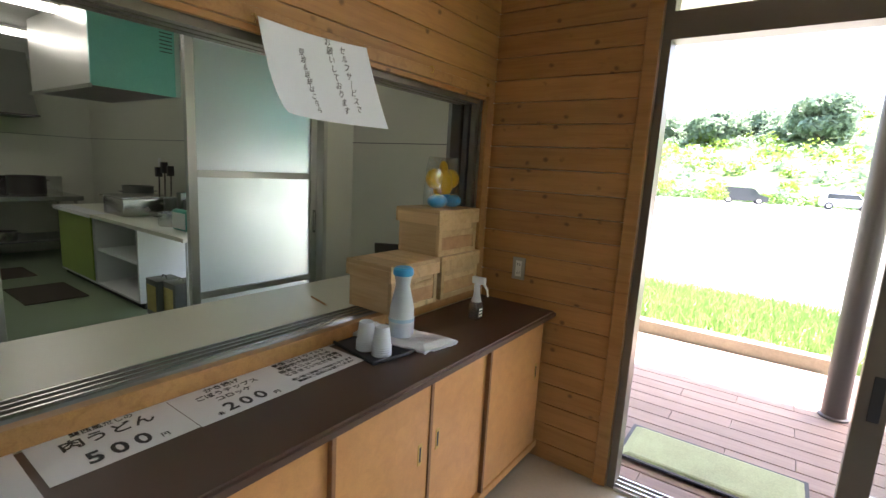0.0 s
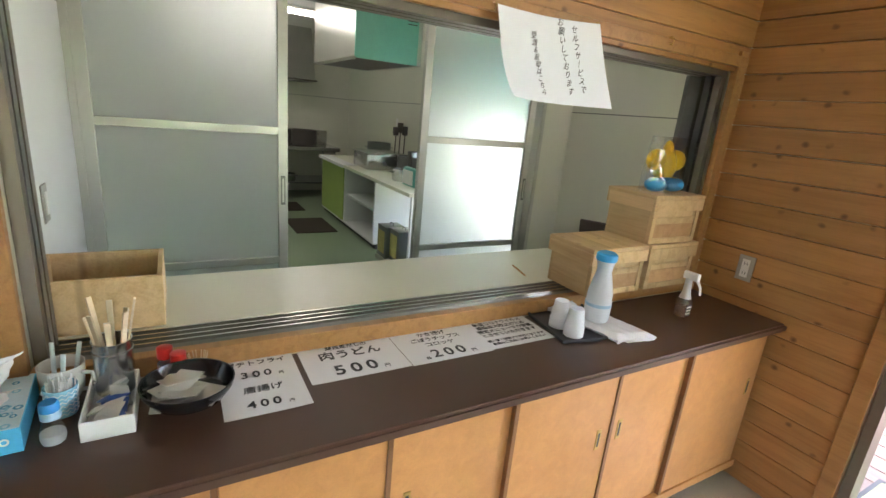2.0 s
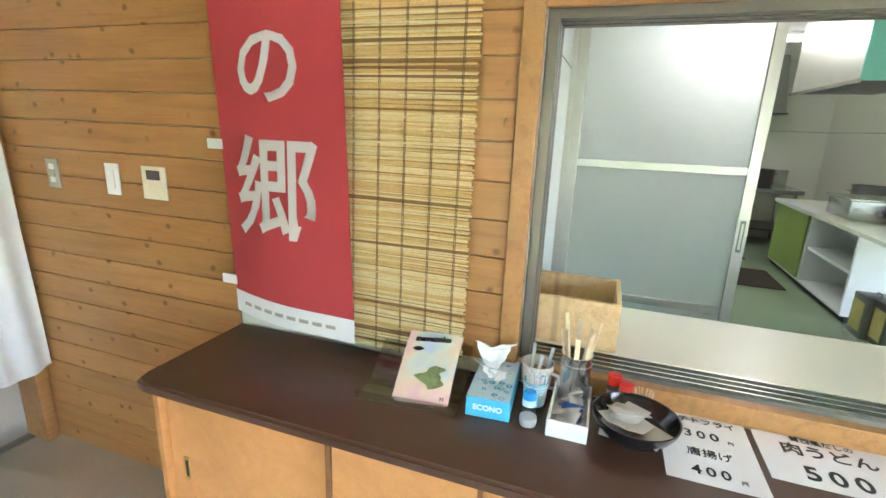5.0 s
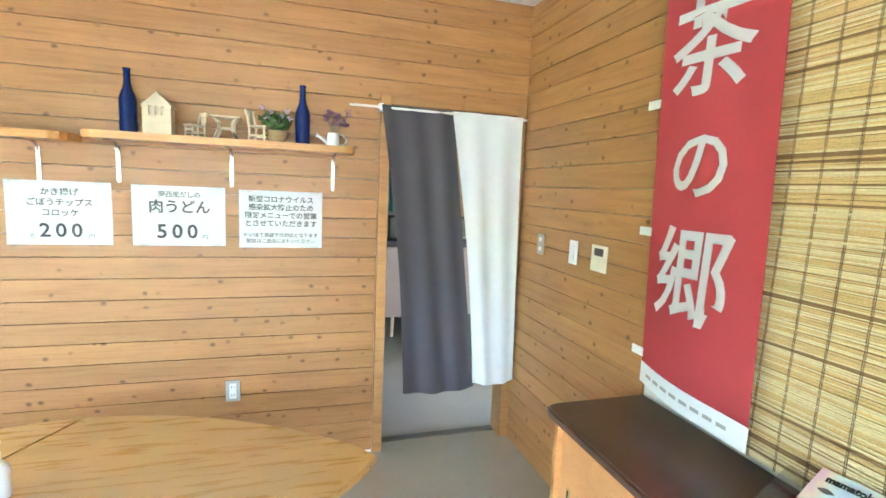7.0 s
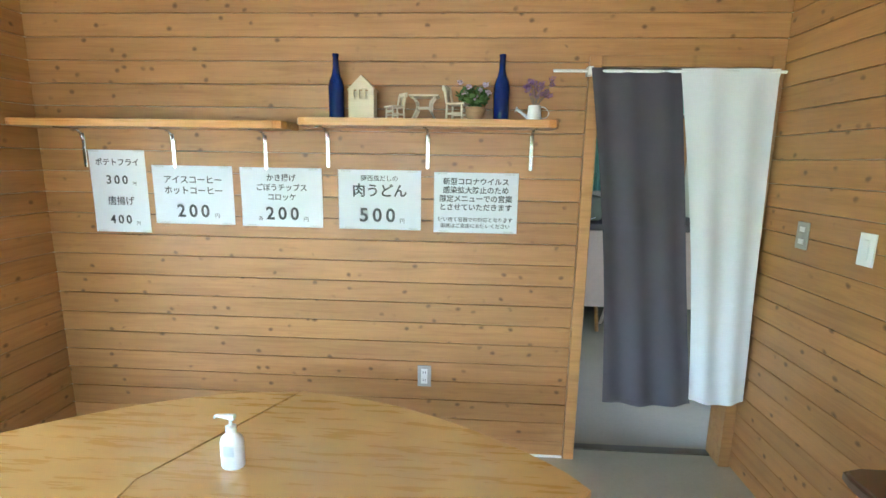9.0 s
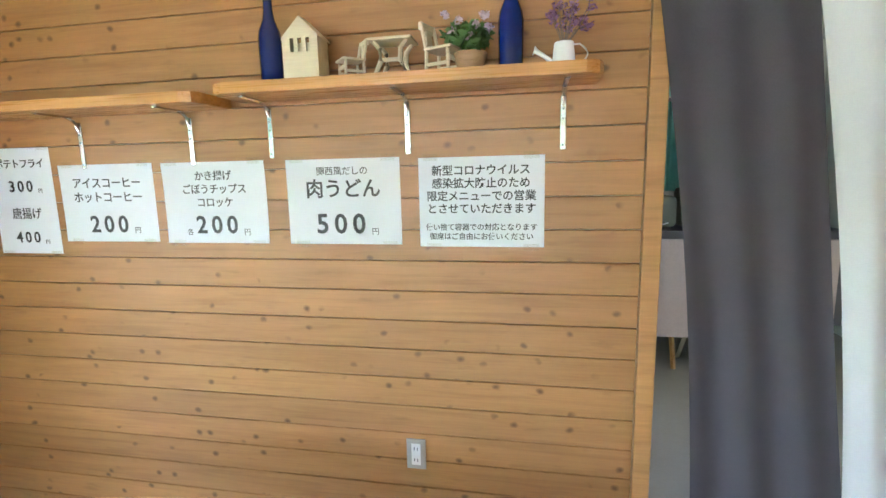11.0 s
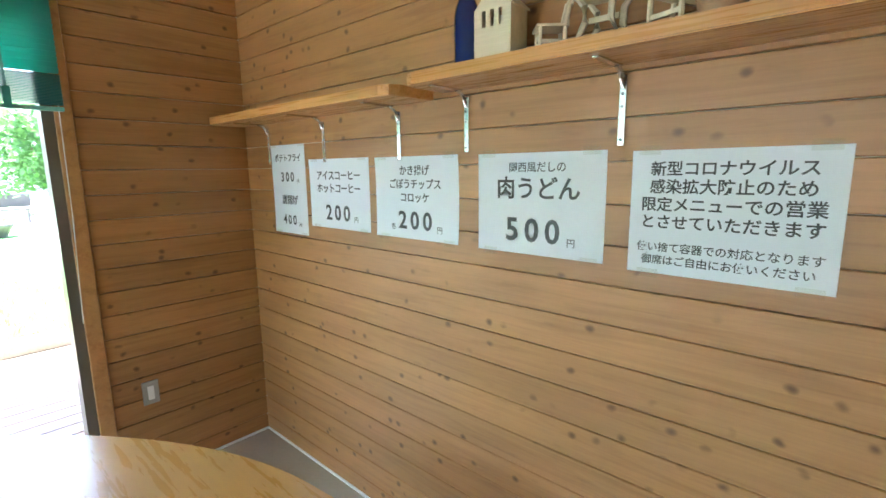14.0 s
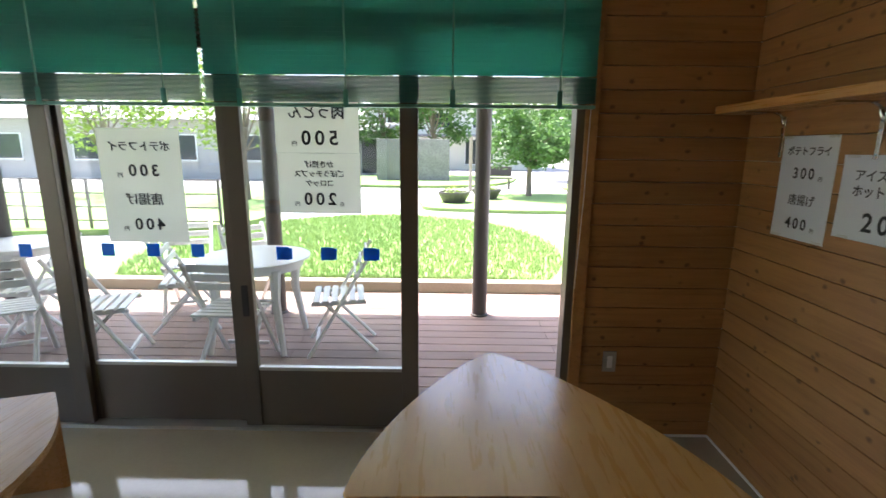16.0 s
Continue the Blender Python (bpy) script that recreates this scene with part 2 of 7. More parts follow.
def solid(name, bm, material, label, category, kind="", group="", smooth=False):
    """A thing of one mesh."""
    return tagged(part(name, bm, material, None, "", smooth), label, category, group, kind)


def add_box(bm, x0, y0, z0, x1, y1, z1, bevel=0.0, m=None):
    vs = bmesh.ops.create_cube(bm, size=1.0)["verts"]
    for v in vs:
        v.co = Vector(((x0 + x1) / 2 + v.co.x * (x1 - x0), (y0 + y1) / 2 + v.co.y * (y1 - y0), (z0 + z1) / 2 + v.co.z * (z1 - z0)))
    if bevel:
        es = list({e for v in vs for e in v.link_edges})
        vs = list({v for f in bmesh.ops.bevel(bm, geom=es, offset=bevel, segments=2, affect="EDGES", profile=0.5)["faces"] for v in f.verts} | {v for v in vs if v.is_valid})
    if m is not None:
        bmesh.ops.transform(bm, matrix=m, verts=vs)
    return bm


def box(*b, bevel=0.0, m=None):
    return add_box(bmesh.new(), *b, bevel=bevel, m=m)


def add_lathe(bm, profile, at=(0, 0, 0), segs=28, squash=1.0):
    """A turned shape; profile: (radius, height) from bottom to top."""
    rings = []
    for r, z in profile:
        if r < 1e-6:
            rings.append([bm.verts.new((at[0], at[1], at[2] + z))])
        else:
            rings.append([bm.verts.new((at[0] + r * math.cos(2 * math.pi * i / segs), at[1] + squash * r * math.sin(2 * math.pi * i / segs), at[2] + z)) for i in range(segs)])
    for a, b in zip(rings, rings[1:]):
        for i in range(segs):
            j = (i + 1) % segs
            if len(a) == 1 and len(b) > 1:
                bm.faces.new((a[0], b[j], b[i]))
            elif len(b) == 1 and len(a) > 1:
                bm.faces.new((a[i], a[j], b[0]))
            elif len(a) > 1:
                bm.faces.new((a[i], a[j], b[j], b[i]))
    return bm


def lathe(profile, at=(0, 0, 0), segs=28, squash=1.0):
    return add_lathe(bmesh.new(), profile, at, segs, squash)


def add_sweep(bm, pts, radius, segs=8, flat=1.0):
    """A round bar along points; radius: one number or one a point."""
    pts = [Vector(p) for p in pts]
    rs = radius if isinstance(radius, (list, tuple)) else [radius] * len(pts)
    rings = []
    for i, p in enumerate(pts):
        d = (pts[min(i + 1, len(pts) - 1)] - pts[max(i - 1, 0)]).normalized()
        up = Vector((0, 0, 1)) if abs(d.z) < 0.95 else Vector((1, 0, 0))
        a = d.cross(up).normalized()
        b = a.cross(d)
        rings.append([bm.verts.new(p + rs[i] * (math.cos(2 * math.pi * k / segs) * a + flat * math.sin(2 * math.pi * k / segs) * b)) for k in range(segs)])
    for a, b in zip(rings, rings[1:]):
        for i in range(segs):
            bm.faces.new((a[i], a[(i + 1) % segs], b[(i + 1) % segs], b[i]))
    bm.faces.new(rings[0][::-1])
    bm.faces.new(rings[-1])
    return bm


def sweep(pts, radius, segs=8, flat=1.0):
    return add_sweep(bmesh.new(), pts, radius, segs, flat)


def add_prism(bm, outline, z0, z1, m=None):
    """An outline in x, y pulled up from z0 to z1."""
    lo, hi = ([bm.verts.new((x, y, z)) for x, y in outline] for z in (z0, z1))
    n = len(outline)
    bm.faces.new(lo[::-1])
    bm.faces.new(hi)
    for i in range(n):
        bm.faces.new((lo[i], lo[(i + 1) % n], hi[(i + 1) % n], hi[i]))
    if m is not None:
        bmesh.ops.transform(bm, matrix=m, verts=lo + hi)
    return bm


def prism(outline, z0, z1, m=None):
    return add_prism(bmesh.new(), outline, z0, z1, m)


def sheet(nu, nv, fn, thick=0.0):
    """A grid of points fn(u, v), u and v from 0 to 1; thick: metres of solidity."""
    bm = bmesh.new()
    g = [[bm.verts.new(fn(i / nu, j / nv)) for i in range(nu + 1)] for j in range(nv + 1)]
    for j in range(nv):
        for i in range(nu):
            bm.faces.new((g[j][i], g[j][i + 1], g[j + 1][i + 1], g[j + 1][i]))
    bm.normal_update()
    if thick:
        bmesh.ops.solidify(bm, geom=bm.faces[:], thickness=thick)
    return bm


LETTERS = []


def letters(name, body, size, m, material, parent, label="", bold=0.02, deep=0.0006, spacing=1.0, squeeze=1.0, wrap=None):
    """Lettering, centred on m, facing m's z."""
    cu = bpy.data.curves.new(name, "FONT")
    cu.body, cu.size, cu.align_x, cu.align_y = body, size, "CENTER", "CENTER"
    cu.offset, cu.extrude, cu.space_character, cu.resolution_u = bold * size, deep, spacing, 3
    ob = new(name, cu)
    LETTERS.append((ob, m @ Matrix.Diagonal((squeeze, 1, 1, 1)), material, parent, label, wrap))


def set_letters():
    """Turns all lettering into meshes under their things."""
    graph = bpy.context.evaluated_depsgraph_get()
    for ob, m, material, parent, label, wrap in LETTERS:
        me = bpy.data.meshes.new_from_object(ob.evaluated_get(graph))
        me.transform(m)
        if wrap:
            for v in me.vertices:
                v.co = wrap(v.co)
        me.materials.clear()
        me.materials.append(material)
        name, old = ob.name.split(".")[0], ob.data
        bpy.data.objects.remove(ob)
        bpy.data.curves.remove(old)
        part(name, me, material, parent, label)
    LETTERS.clear()


XW, XE, YS, YN, ZC = -1.475, 2.14, -2.985, 1.745, 2.64

# ---- setting ----
floor = solid("floor", box(XW - 0.2, YS - 6.0, -0.2, XE + 0.06, YN + 0.06, 0.0), VINYL, "glossy beige vinyl floor, slightly scuffed", "floor", "structure")
ceiling = solid("ceiling", box(XW - 0.2, YS - 0.15, ZC, XE + 0.2, YN + 0.2, ZC + 0.12), CEIL, "white ceiling board over the eating room", "ceiling", "structure")
W1Y0, W1Y1, W1Z0, W1Z1 = -0.80, 1.66, 0.855, 1.83     # serving window
DX0, DX1, DZ = -1.43, -0.64, 2.02                       # doorway with the split curtain
NX0 = -0.70                                             # north sliding door
EY1 = -2.20                                             # east sliding door


def wall(name, label, boxes):
    bm = bmesh.new()
    for b in boxes:
        add_box(bm, *b)
    return solid(name, bm, PLASTER, label, "wall", "structure")


T = 0.012  # boards stand proud of the wall behind them
wall_west = wall("wall_west", "wall of horizontal knotty pine boards round the serving window", [
    (XW - 0.15, YS - 0.12, 0, XW - T, W1Y0, ZC), (XW - 0.15, W1Y0, 0, XW - T, YN, W1Z0 - 0.04),
    (XW - 0.15, W1Y0, W1Z1 + 0.02, XW - T, YN + 0.12, ZC), (XW - 0.15, W1Y1 + 0.04, W1Z0 - 0.04, XW - T, YN + 0.12, W1Z1 + 0.02)])
wall_south = wall("wall_south", "wall of orange-stained knotty pine boards with menu sheets", [
    (DX1, YS - 0.12, 0, XE, YS - T, ZC), (XW - T, YS - 0.12, DZ, DX1, YS - T, ZC), (XW - T, YS - 0.12, 0, DX0, YS - T, DZ)])
wall_north = wall("wall_north", "pine-boarded wall beside the glazed sliding door", [(XW - T, YN + T, 0, NX0 - 0.02, YN + 0.12, ZC), (NX0 - 0.02, YN + T, 2.46, XE + 0.12, YN + 0.12, ZC)])
wall_east = wall("wall_east", "pine-boarded wall beside the blinds and glazed doors", [(XE + T, YS - 0.12, 0, XE + 0.12, EY1 - 0.06, ZC), (XE + T, EY1 - 0.06, 2.46, XE + 0.12, YN + T, ZC)])

# kitchen seen through the serving window
KX, KY0, KY1 = -2.87, -0.86, 2.06
kitchen_floor = solid("kitchen_floor", box(-9.4, KY0 - 0.6, -0.1, XW - 0.2, 3.2, 0.0), GREENFLOOR, "pale green kitchen floor", "floor", "structure")
kitchen_ceiling = solid("kitchen_ceiling", box(-9.4, KY0 - 0.6, 2.62, XW - 0.15, 3.2, 2.75), CEIL, "white kitchen ceiling", "ceiling", "structure")
solid("wall_kitchen_back", box(-9.4, KY0 - 0.6, 0, -8.7, 3.2, 2.62), PLASTER, "cream panelled kitchen back wall", "wall", "structure")
GX0, GX1, GZ0, GZ1 = -4.75, -3.05, 0.30, 2.30           # kitchen window
bm = box(-8.7, 2.3, 0, GX0, 2.45, 2.62)
for b in ((GX1, 2.3, 0, KX - 0.08, 2.45, 2.62), (GX0, 2.3, GZ1, GX1, 2.45, 2.62), (GX0, 2.3, 0, GX1, 2.45, GZ0)):
    add_box(bm, *b)
solid("wall_kitchen_side", bm, PLASTER, "cream panelled wall behind the worktop", "wall", "structure")
solid("wall_kitchen_far_side", box(-8.7, KY0 - 0.6, 0, KX - 0.08, KY0 - 0.3, 2.62), PLASTER, "cream kitchen wall", "wall", "structure")
solid("wall_passage_south", box(KX - 0.08, KY0 - 0.3, 0, XW - 0.15, KY0, 2.62), WHITEWALL, "white panelled wall by the serving board", "wall", "structure")
solid("wall_passage_north", box(KX - 0.08, KY1, 0, XW - 0.15, KY1 + 0.3, 2.62), PLASTER, "cream panelled wall by the serving board", "wall", "structure")
bm = bmesh.new()
add_box(bm, KX - 0.08, 1.80, 0, KX + 0.03, KY1, 2.62)
add_box(bm, KX - 0.08, KY0, 2.24, KX + 0.03, 1.80, 2.62)
solid("wall_kitchen_front", bm, PLASTER, "cream wall round the kitchen sliding doors", "wall", "structure")
for name, b in (("trim_joint_north", (KX, KY1 - 0.003, 1.62, XW - 0.16, KY1, 1.626)), ("trim_joint_south", (KX + 0.03, KY0, 1.83, XW - 0.16, KY0 + 0.003, 1.836)), ("trim_joint_kitchen", (-8.7, 2.297, 1.62, -4.8, 2.3, 1.627)), ("trim_joint_back", (-8.7, -0.8, 1.62, -8.697, 2.297, 1.627))):
    solid(name, box(*b), DARKSTEEL, "thin dark joint between wall panels", "trim", "structure")

kwin = thing("window_3", "silver framed kitchen window behind the frosted door", "window", (GX0, 2.4, GZ0), kind="structure")
for b in ((GX0, GZ0, GX0 + 0.05, GZ1), (GX1 - 0.05, GZ0, GX1, GZ1), (GX0 + 0.05, GZ0, GX1 - 0.05, GZ0 + 0.05), (GX0 + 0.05, GZ1 - 0.05, GX1 - 0.05, GZ1)):
    part("window_frame", box(b[0], 2.36, b[1], b[2], 2.41, b[3]), ALU, kwin)
g = part("pane", box(GX0 + 0.05, 2.383, GZ0 + 0.05, GX1 - 0.05, 2.387, GZ1 - 0.05), GLASS, kwin)
g.visible_shadow = False
kblind = thing("kitchen_blind", "half-lowered teal blind over the kitchen window", "blind", (GX0, 2.34, 1.38))
part("head_rail", box(GX0 + 0.02, 2.32, 2.26, GX1 - 0.02, 2.35, 2.295), TEAL, kblind)
z = 2.25
while z > 1.42:
    part("slat", box(GX0 + 0.03, -0.0125, -0.0005, GX1 - 0.03, 0.0125, 0.0005, m=Matrix.Translation((0, 2.335, z)) @ Matrix.Rotation(radians(55), 4, "X")), BLINDSLAT, kblind)
    z -= 0.021
part("bottom_rail", box(GX0 + 0.03, 2.325, 1.385, GX1 - 0.03, 2.345, 1.4), TEAL, kblind)

# back room behind the split curtain
solid("wall_back_room", box(-3.2, -6.7, 0, 2.0, -6.5, 2.6), PLASTER, "dim wall of the back room", "wall", "structure")
solid("wall_back_room_side", box(0.6, -9.0, 0, 0.9, YS - 0.12, 2.6), PLASTER, "dim side wall of the back room", "wall", "structure")
solid("wall_back_room_far_side", box(-3.2, -9.0, 0, -2.9, YS - 0.12, 2.6), PLASTER, "dim side wall of the back room", "wall", "structure")
solid("ceiling_back_room", box(-3.2, -9.3, 2.6, 2.0, YS - 0.15, 2.7), CEIL, "ceiling of the back room", "ceiling", "structure")
solid("floor_back_room", box(-3.2, -9.3, -0.15, XW - 0.2, YS - 0.12, -0.001), VINYL, "grey vinyl floor of the back room", "floor", "structure")

# window and door trim
trim = thing("trim_serving_window", "orange-stained pine casing round the serving window", "trim", (XW, W1Y0, W1Z0), kind="structure")
part("side_casing", box(XW - 0.02, W1Y0 - 0.055, 0.80, XW + 0.012, W1Y0, 1.9, bevel=0.003), TRIM, trim)
part("side_casing", box(XW - 0.02, W1Y1, 0.80, XW + 0.012, W1Y1 + 0.055, 1.9, bevel=0.003), TRIM, trim)
part("head_casing", box(XW - 0.02, W1Y0 - 0.055, W1Z1 + 0.005, XW + 0.014, W1Y1 + 0.055, W1Z1 + 0.05, bevel=0.003), TRIM, trim)
part("apron", box(XW - 0.03, W1Y0 - 0.055, 0.806, XW + 0.006, YN, 0.862, bevel=0.003), TRIM, trim)
win = thing("window_1", "open sliding serving window in dark bronze aluminium", "window", (XW - 0.09, W1Y0, W1Z0), kind="structure")
bm = box(XW - 0.165, W1Y0, 0.835, XW - 0.03, W1Y1, 0.858)
part("sill_track", bm, TRACK, win)
for k in range(4):
    part("rail", box(XW - 0.15 + k * 0.028, W1Y0, 0.858, XW - 0.144 + k * 0.028, W1Y1, 0.868), STEEL, win)
for k, off in enumerate((0.0, 0.045, 0.09)):
    part("jamb", box(XW - 0.15 + off, W1Y0 + 0.002, 0.858, XW - 0.12 + off, W1Y0 + 0.03, W1Z1), BRONZE if k != 1 else DARKSTEEL, win)
    part("jamb", box(XW - 0.15 + off, W1Y1 - 0.035, 0.858, XW - 0.12 + off, W1Y1 - 0.002, W1Z1), BRONZE if k != 1 else DARKSTEEL, win)
    part("head_track", box(XW - 0.15 + off, W1Y0 + 0.03, W1Z1 - 0.035, XW - 0.118 + off, W1Y1 - 0.035, W1Z1 + 0.004), BRONZE, win)
part("stacked_sash", box(XW - 0.14, W1Y1 - 0.12, 0.87, XW - 0.12, W1Y1 - 0.037, W1Z1 - 0.04), DARKSTEEL, win)

ctrim = thing("trim_doorway", "pine casing of the curtained doorway", "trim", (DX1, YS, 0), kind="structure")
part("side_casing", box(DX1 - 0.015, YS - 0.13, 0, DX1 + 0.04, YS + 0.014, DZ + 0.04, bevel=0.003), TRIM, ctrim)
part("side_casing", box(DX0 - 0.04, YS - 0.13, 0, DX0 + 0.015, YS + 0.014, DZ + 0.04, bevel=0.003), TRIM, ctrim)
part("head_casing", box(DX0 + 0.015, YS - 0.13, DZ - 0.01, DX1 - 0.015, YS + 0.012, DZ + 0.04, bevel=0.003), TRIM, ctrim)
part("threshold", box(DX0 + 0.015, YS - 0.13, 0.0, DX1 - 0.015, YS - 0.08, 0.008), BRONZE, ctrim)
for nm, b in (("trim_north_door", (NX0 - 0.065, YN - 0.014, 0, NX0 - 0.005, YN + 0.1, 2.46)), ("trim_east_door", (XE - 0.014, EY1 - 0.06, 0, XE + 0.1, EY1 + 0.0, 2.46))):
    solid(nm, box(*b, bevel=0.003), TRIM, "upright pine casing beside the glazed door", "trim", "structure")
for nm, b in (("baseboard_south", (DX1 + 0.045, YS, 0.0, XE - 0.002, YS + 0.006, 0.012)), ("baseboard_east", (XE - 0.006, YS + 0.006, 0.0, XE, EY1 - 0.065, 0.012))):
    solid(nm, box(*b), WHITE, "thin pale floor bead along the boarded wall", "baseboard", "structure")


def leaf_door(name, label, axis, pos, a0, a1, z1, pull=None, stile=0.09, bottom=0.37):
    """A glazed aluminium door leaf. axis: the way it runs; pos: its place across."""
    d = thing(name, label, "door", (pos, a0, 0) if axis == "y" else (a0, pos, 0), kind="structure")

    def b(u0, z0, u1, z1_, t=0.018, bv=0.003):
        return box(pos - t, u0, z0, pos + t, u1, z1_, bevel=bv) if axis == "y" else box(u0, pos - t, z0, u1, pos + t, z1_, bevel=bv)
    part("stile", b(a0, 0.02, a0 + stile, z1), BRONZE, d)
    part("stile", b(a1 - stile, 0.02, a1, z1), BRONZE, d)
    part("bottom_panel", b(a0 + stile, 0.02, a1 - stile, bottom - 0.02, 0.012), BRONZE, d)
    part("glazing_bead", b(a0 + stile, bottom - 0.02, a1 - stile, bottom, 0.016), ALU, d)
    part("top_rail", b(a0 + stile, z1 - 0.06, a1 - stile, z1), BRONZE, d)
    g = part("pane", b(a0 + stile, bottom, a1 - stile, z1 - 0.06, 0.003, 0), GLASS, d)
    g.visible_shadow = False
    if pull is not None:
        part("pull", b(pull, 0.66, pull + 0.035, 0.83, 0.023), BLACKMAT, d, "dark recessed pull")
    return d


# east side: open gap, then leaves on two tracks
leaf_door("door_1", "bronze aluminium sliding door leaf with menu sheets on its glass", "y", XE + 0.03, -1.40, -0.445, 2.06, pull=-0.51)
leaf_door("door_2", "bronze aluminium sliding door leaf with a menu sheet on its glass", "y", XE + 0.075, -0.485, 0.48, 2.06)
leaf_door("window_2", "fixed bronze aluminium glazed panel towards the deck", "y", XE + 0.03, 0.41, YN - 0.02, 2.06)
fr = thing("door_frame_east", "bronze aluminium frame of the east glazing with transoms", "door frame", (XE, EY1, 0), kind="structure")
part("jamb", box(XE + 0.005, EY1, 0, XE + 0.1, EY1 + 0.04, 2.46), BRONZE, fr)
part("head", box(XE + 0.005, EY1 + 0.04, 2.06, XE + 0.1, YN, 2.16), BRONZE, fr)
part("top", box(XE + 0.005, EY1 + 0.04, 2.42, XE + 0.1, YN, 2.46), BRONZE, fr)
part("sill", box(XE - 0.005, EY1 + 0.04, 0.0, XE + 0.1, YN, 0.018), ALU, fr)
for k in range(4):
    y = EY1 + 0.04 + k * (YN - EY1 - 0.04) / 3
    part("mullion", box(XE + 0.02, y - 0.03, 2.16, XE + 0.08, y + 0.03, 2.42), BRONZE, fr)
g = part("pane", box(XE + 0.048, EY1 + 0.04, 2.16, XE + 0.052, YN, 2.42), GLASS, fr)
g.visible_shadow = False
# north side
leaf_door("door_3", "bronze aluminium sliding door leaf standing beside the open doorway", "x", YN + 0.03, 0.115, 1.12, 2.04, pull=0.15)
leaf_door("door_4", "bronze aluminium sliding door leaf beside the entrance", "x", YN + 0.075, 1.03, XE, 2.04)
fn = thing("door_frame_north", "bronze aluminium entrance frame with a transom light", "door frame", (NX0, YN, 0), kind="structure")
part("jamb", box(NX0, YN + 0.005, 0, NX0 + 0.035, YN + 0.1, 2.46), BRONZE, fn)
part("head", box(NX0 + 0.035, YN + 0.005, 2.04, XE + 0.1, YN + 0.1, 2.15), BRONZE, fn)
part("top", box(NX0 + 0.035, YN + 0.005, 2.42, XE + 0.1, YN + 0.1, 2.46), BRONZE, fn)
part("sill", box(NX0 + 0.035, YN - 0.005, 0.0, XE + 0.1, YN + 0.1, 0.015), ALU, fn)
for k in range(3):
    part("sill_rail", box(NX0 + 0.035, YN + 0.012 + k * 0.035, 0.015, XE, YN + 0.018 + k * 0.035, 0.024), STEEL, fn)
part("post", box(XE + 0.005, YN + 0.105, 0, XE + 0.1, YN + 0.16, 2.46), BRONZE, fn)
g = part("pane", box(NX0 + 0.035, YN + 0.048, 2.15, XE, YN + 0.052, 2.42), GLASS, fn)
g.visible_shadow = False

# ---- outside ----
solid("ground", box(-600, -600, -0.5, 600, 600, -0.06), ASPHALT, "pale sunlit asphalt and gravel ground", "ground", "structure")
solid("roof", box(-3.4, -5.0, 2.78, 4.75, 4.35, 2.95), CEIL, "broad roof with deep eaves over the deck", "roof", "structure")
for nm, b in (("fascia_east", (4.75, -5.0, 2.68, 4.8, 4.4, 2.97)), ("fascia_north", (-3.4, 4.35, 2.68, 4.75, 4.4, 2.97))):
    solid(nm, box(*b), POST, "dark eaves board", "trim", "structure")
for x, y in ((4.12, -1.86), (4.12, 0.07), (4.08, 2.6), (0.27, 3.52), (-3.0, 3.52)):
    p = thing("deck_post", "round dark grey steel post carrying the eaves", "post", (x, y, -0.02), "posts round the deck")
    part("shaft", lathe([(0, 0), (0.07, 0), (0.07, 2.72), (0, 2.72)], (x, y, -0.02), 24), POST, p, smooth=True)
    part("collar", lathe([(0.071, 0), (0.085, 0), (0.085, 0.012), (0.071, 0.02)], (x, y, -0.02), 24), POST, p, smooth=True)
kerb = solid("kerb_east", box(4.8, -6.5, -0.06, 4.95, 7.5, 0.10, bevel=0.012), TIMBER, "weathered pale timber edging between deck and lawn", "kerb", "structure")
solid("kerb_north", box(-7.0, 4.45, -0.06, 0.30, 4.58, 0.10, bevel=0.012), TIMBER, "weathered pale timber edging between deck and verge", "kerb", "structure")


def patch(name, label, pts, z, material=GRASS, kind="structure", cat="lawn"):
    """A low patch of ground with a rounded outline through a few points."""
    n = len(pts)
    out = []
    for i in range(n):
        p0, p1, p2, p3 = (Vector(pts[(i + k) % n]) for k in (-1, 0, 1, 2))
        for s in range(8):
            t = s / 8
            q = 0.5 * (2 * p1 + (p2 - p0) * t + (2 * p0 - 5 * p1 + 4 * p2 - p3) * t * t + (3 * p1 - p0 - 3 * p2 + p3) * t ** 3)
            w = noise.noise((q.x * 1.3, q.y * 1.3, z)) * 0.1
            out.append((q.x + w, q.y + w))
    return solid(name, prism(out, -0.06, z), material, label, cat, kind)


LAWN = [(4.96, -2.6), (4.96, 3.0), (6.5, 3.3), (9.0, 2.2), (10.6, 0.4), (10.6, -1.6), (9.6, -3.2), (7.2, -3.6), (5.6, -3.3)]
patch("lawn_near", "sunlit mown lawn beyond the deck", LAWN, 0.05)
patch("lawn_middle", "sunlit grass island with a small tree", [(12.0, -6.8), (12.0, -1.6), (13.2, -0.8), (15.0, -1.2), (16.5, -4.2), (16.0, -7.2)], 0.03)
patch("lawn_far", "grass bank before the concrete wall", [(20.5, -3.2), (19.8, 3.0), (24.0, 4.0), (28.0, 1.0), (27.0, -5.0)], 0.05)
patch("lawn_right", "grass strip beside the path", [(18.0, -6.6), (18.0, -10.0), (21.0, -11.0), (21.5, -7.0)], 0.04)
patch("lawn_left", "sunlit lawn behind the railing", [(8.6, 3.4), (7.6, 14.0), (14.0, 15.0), (17.0, 6.0), (12.0, 3.2)], 0.05)
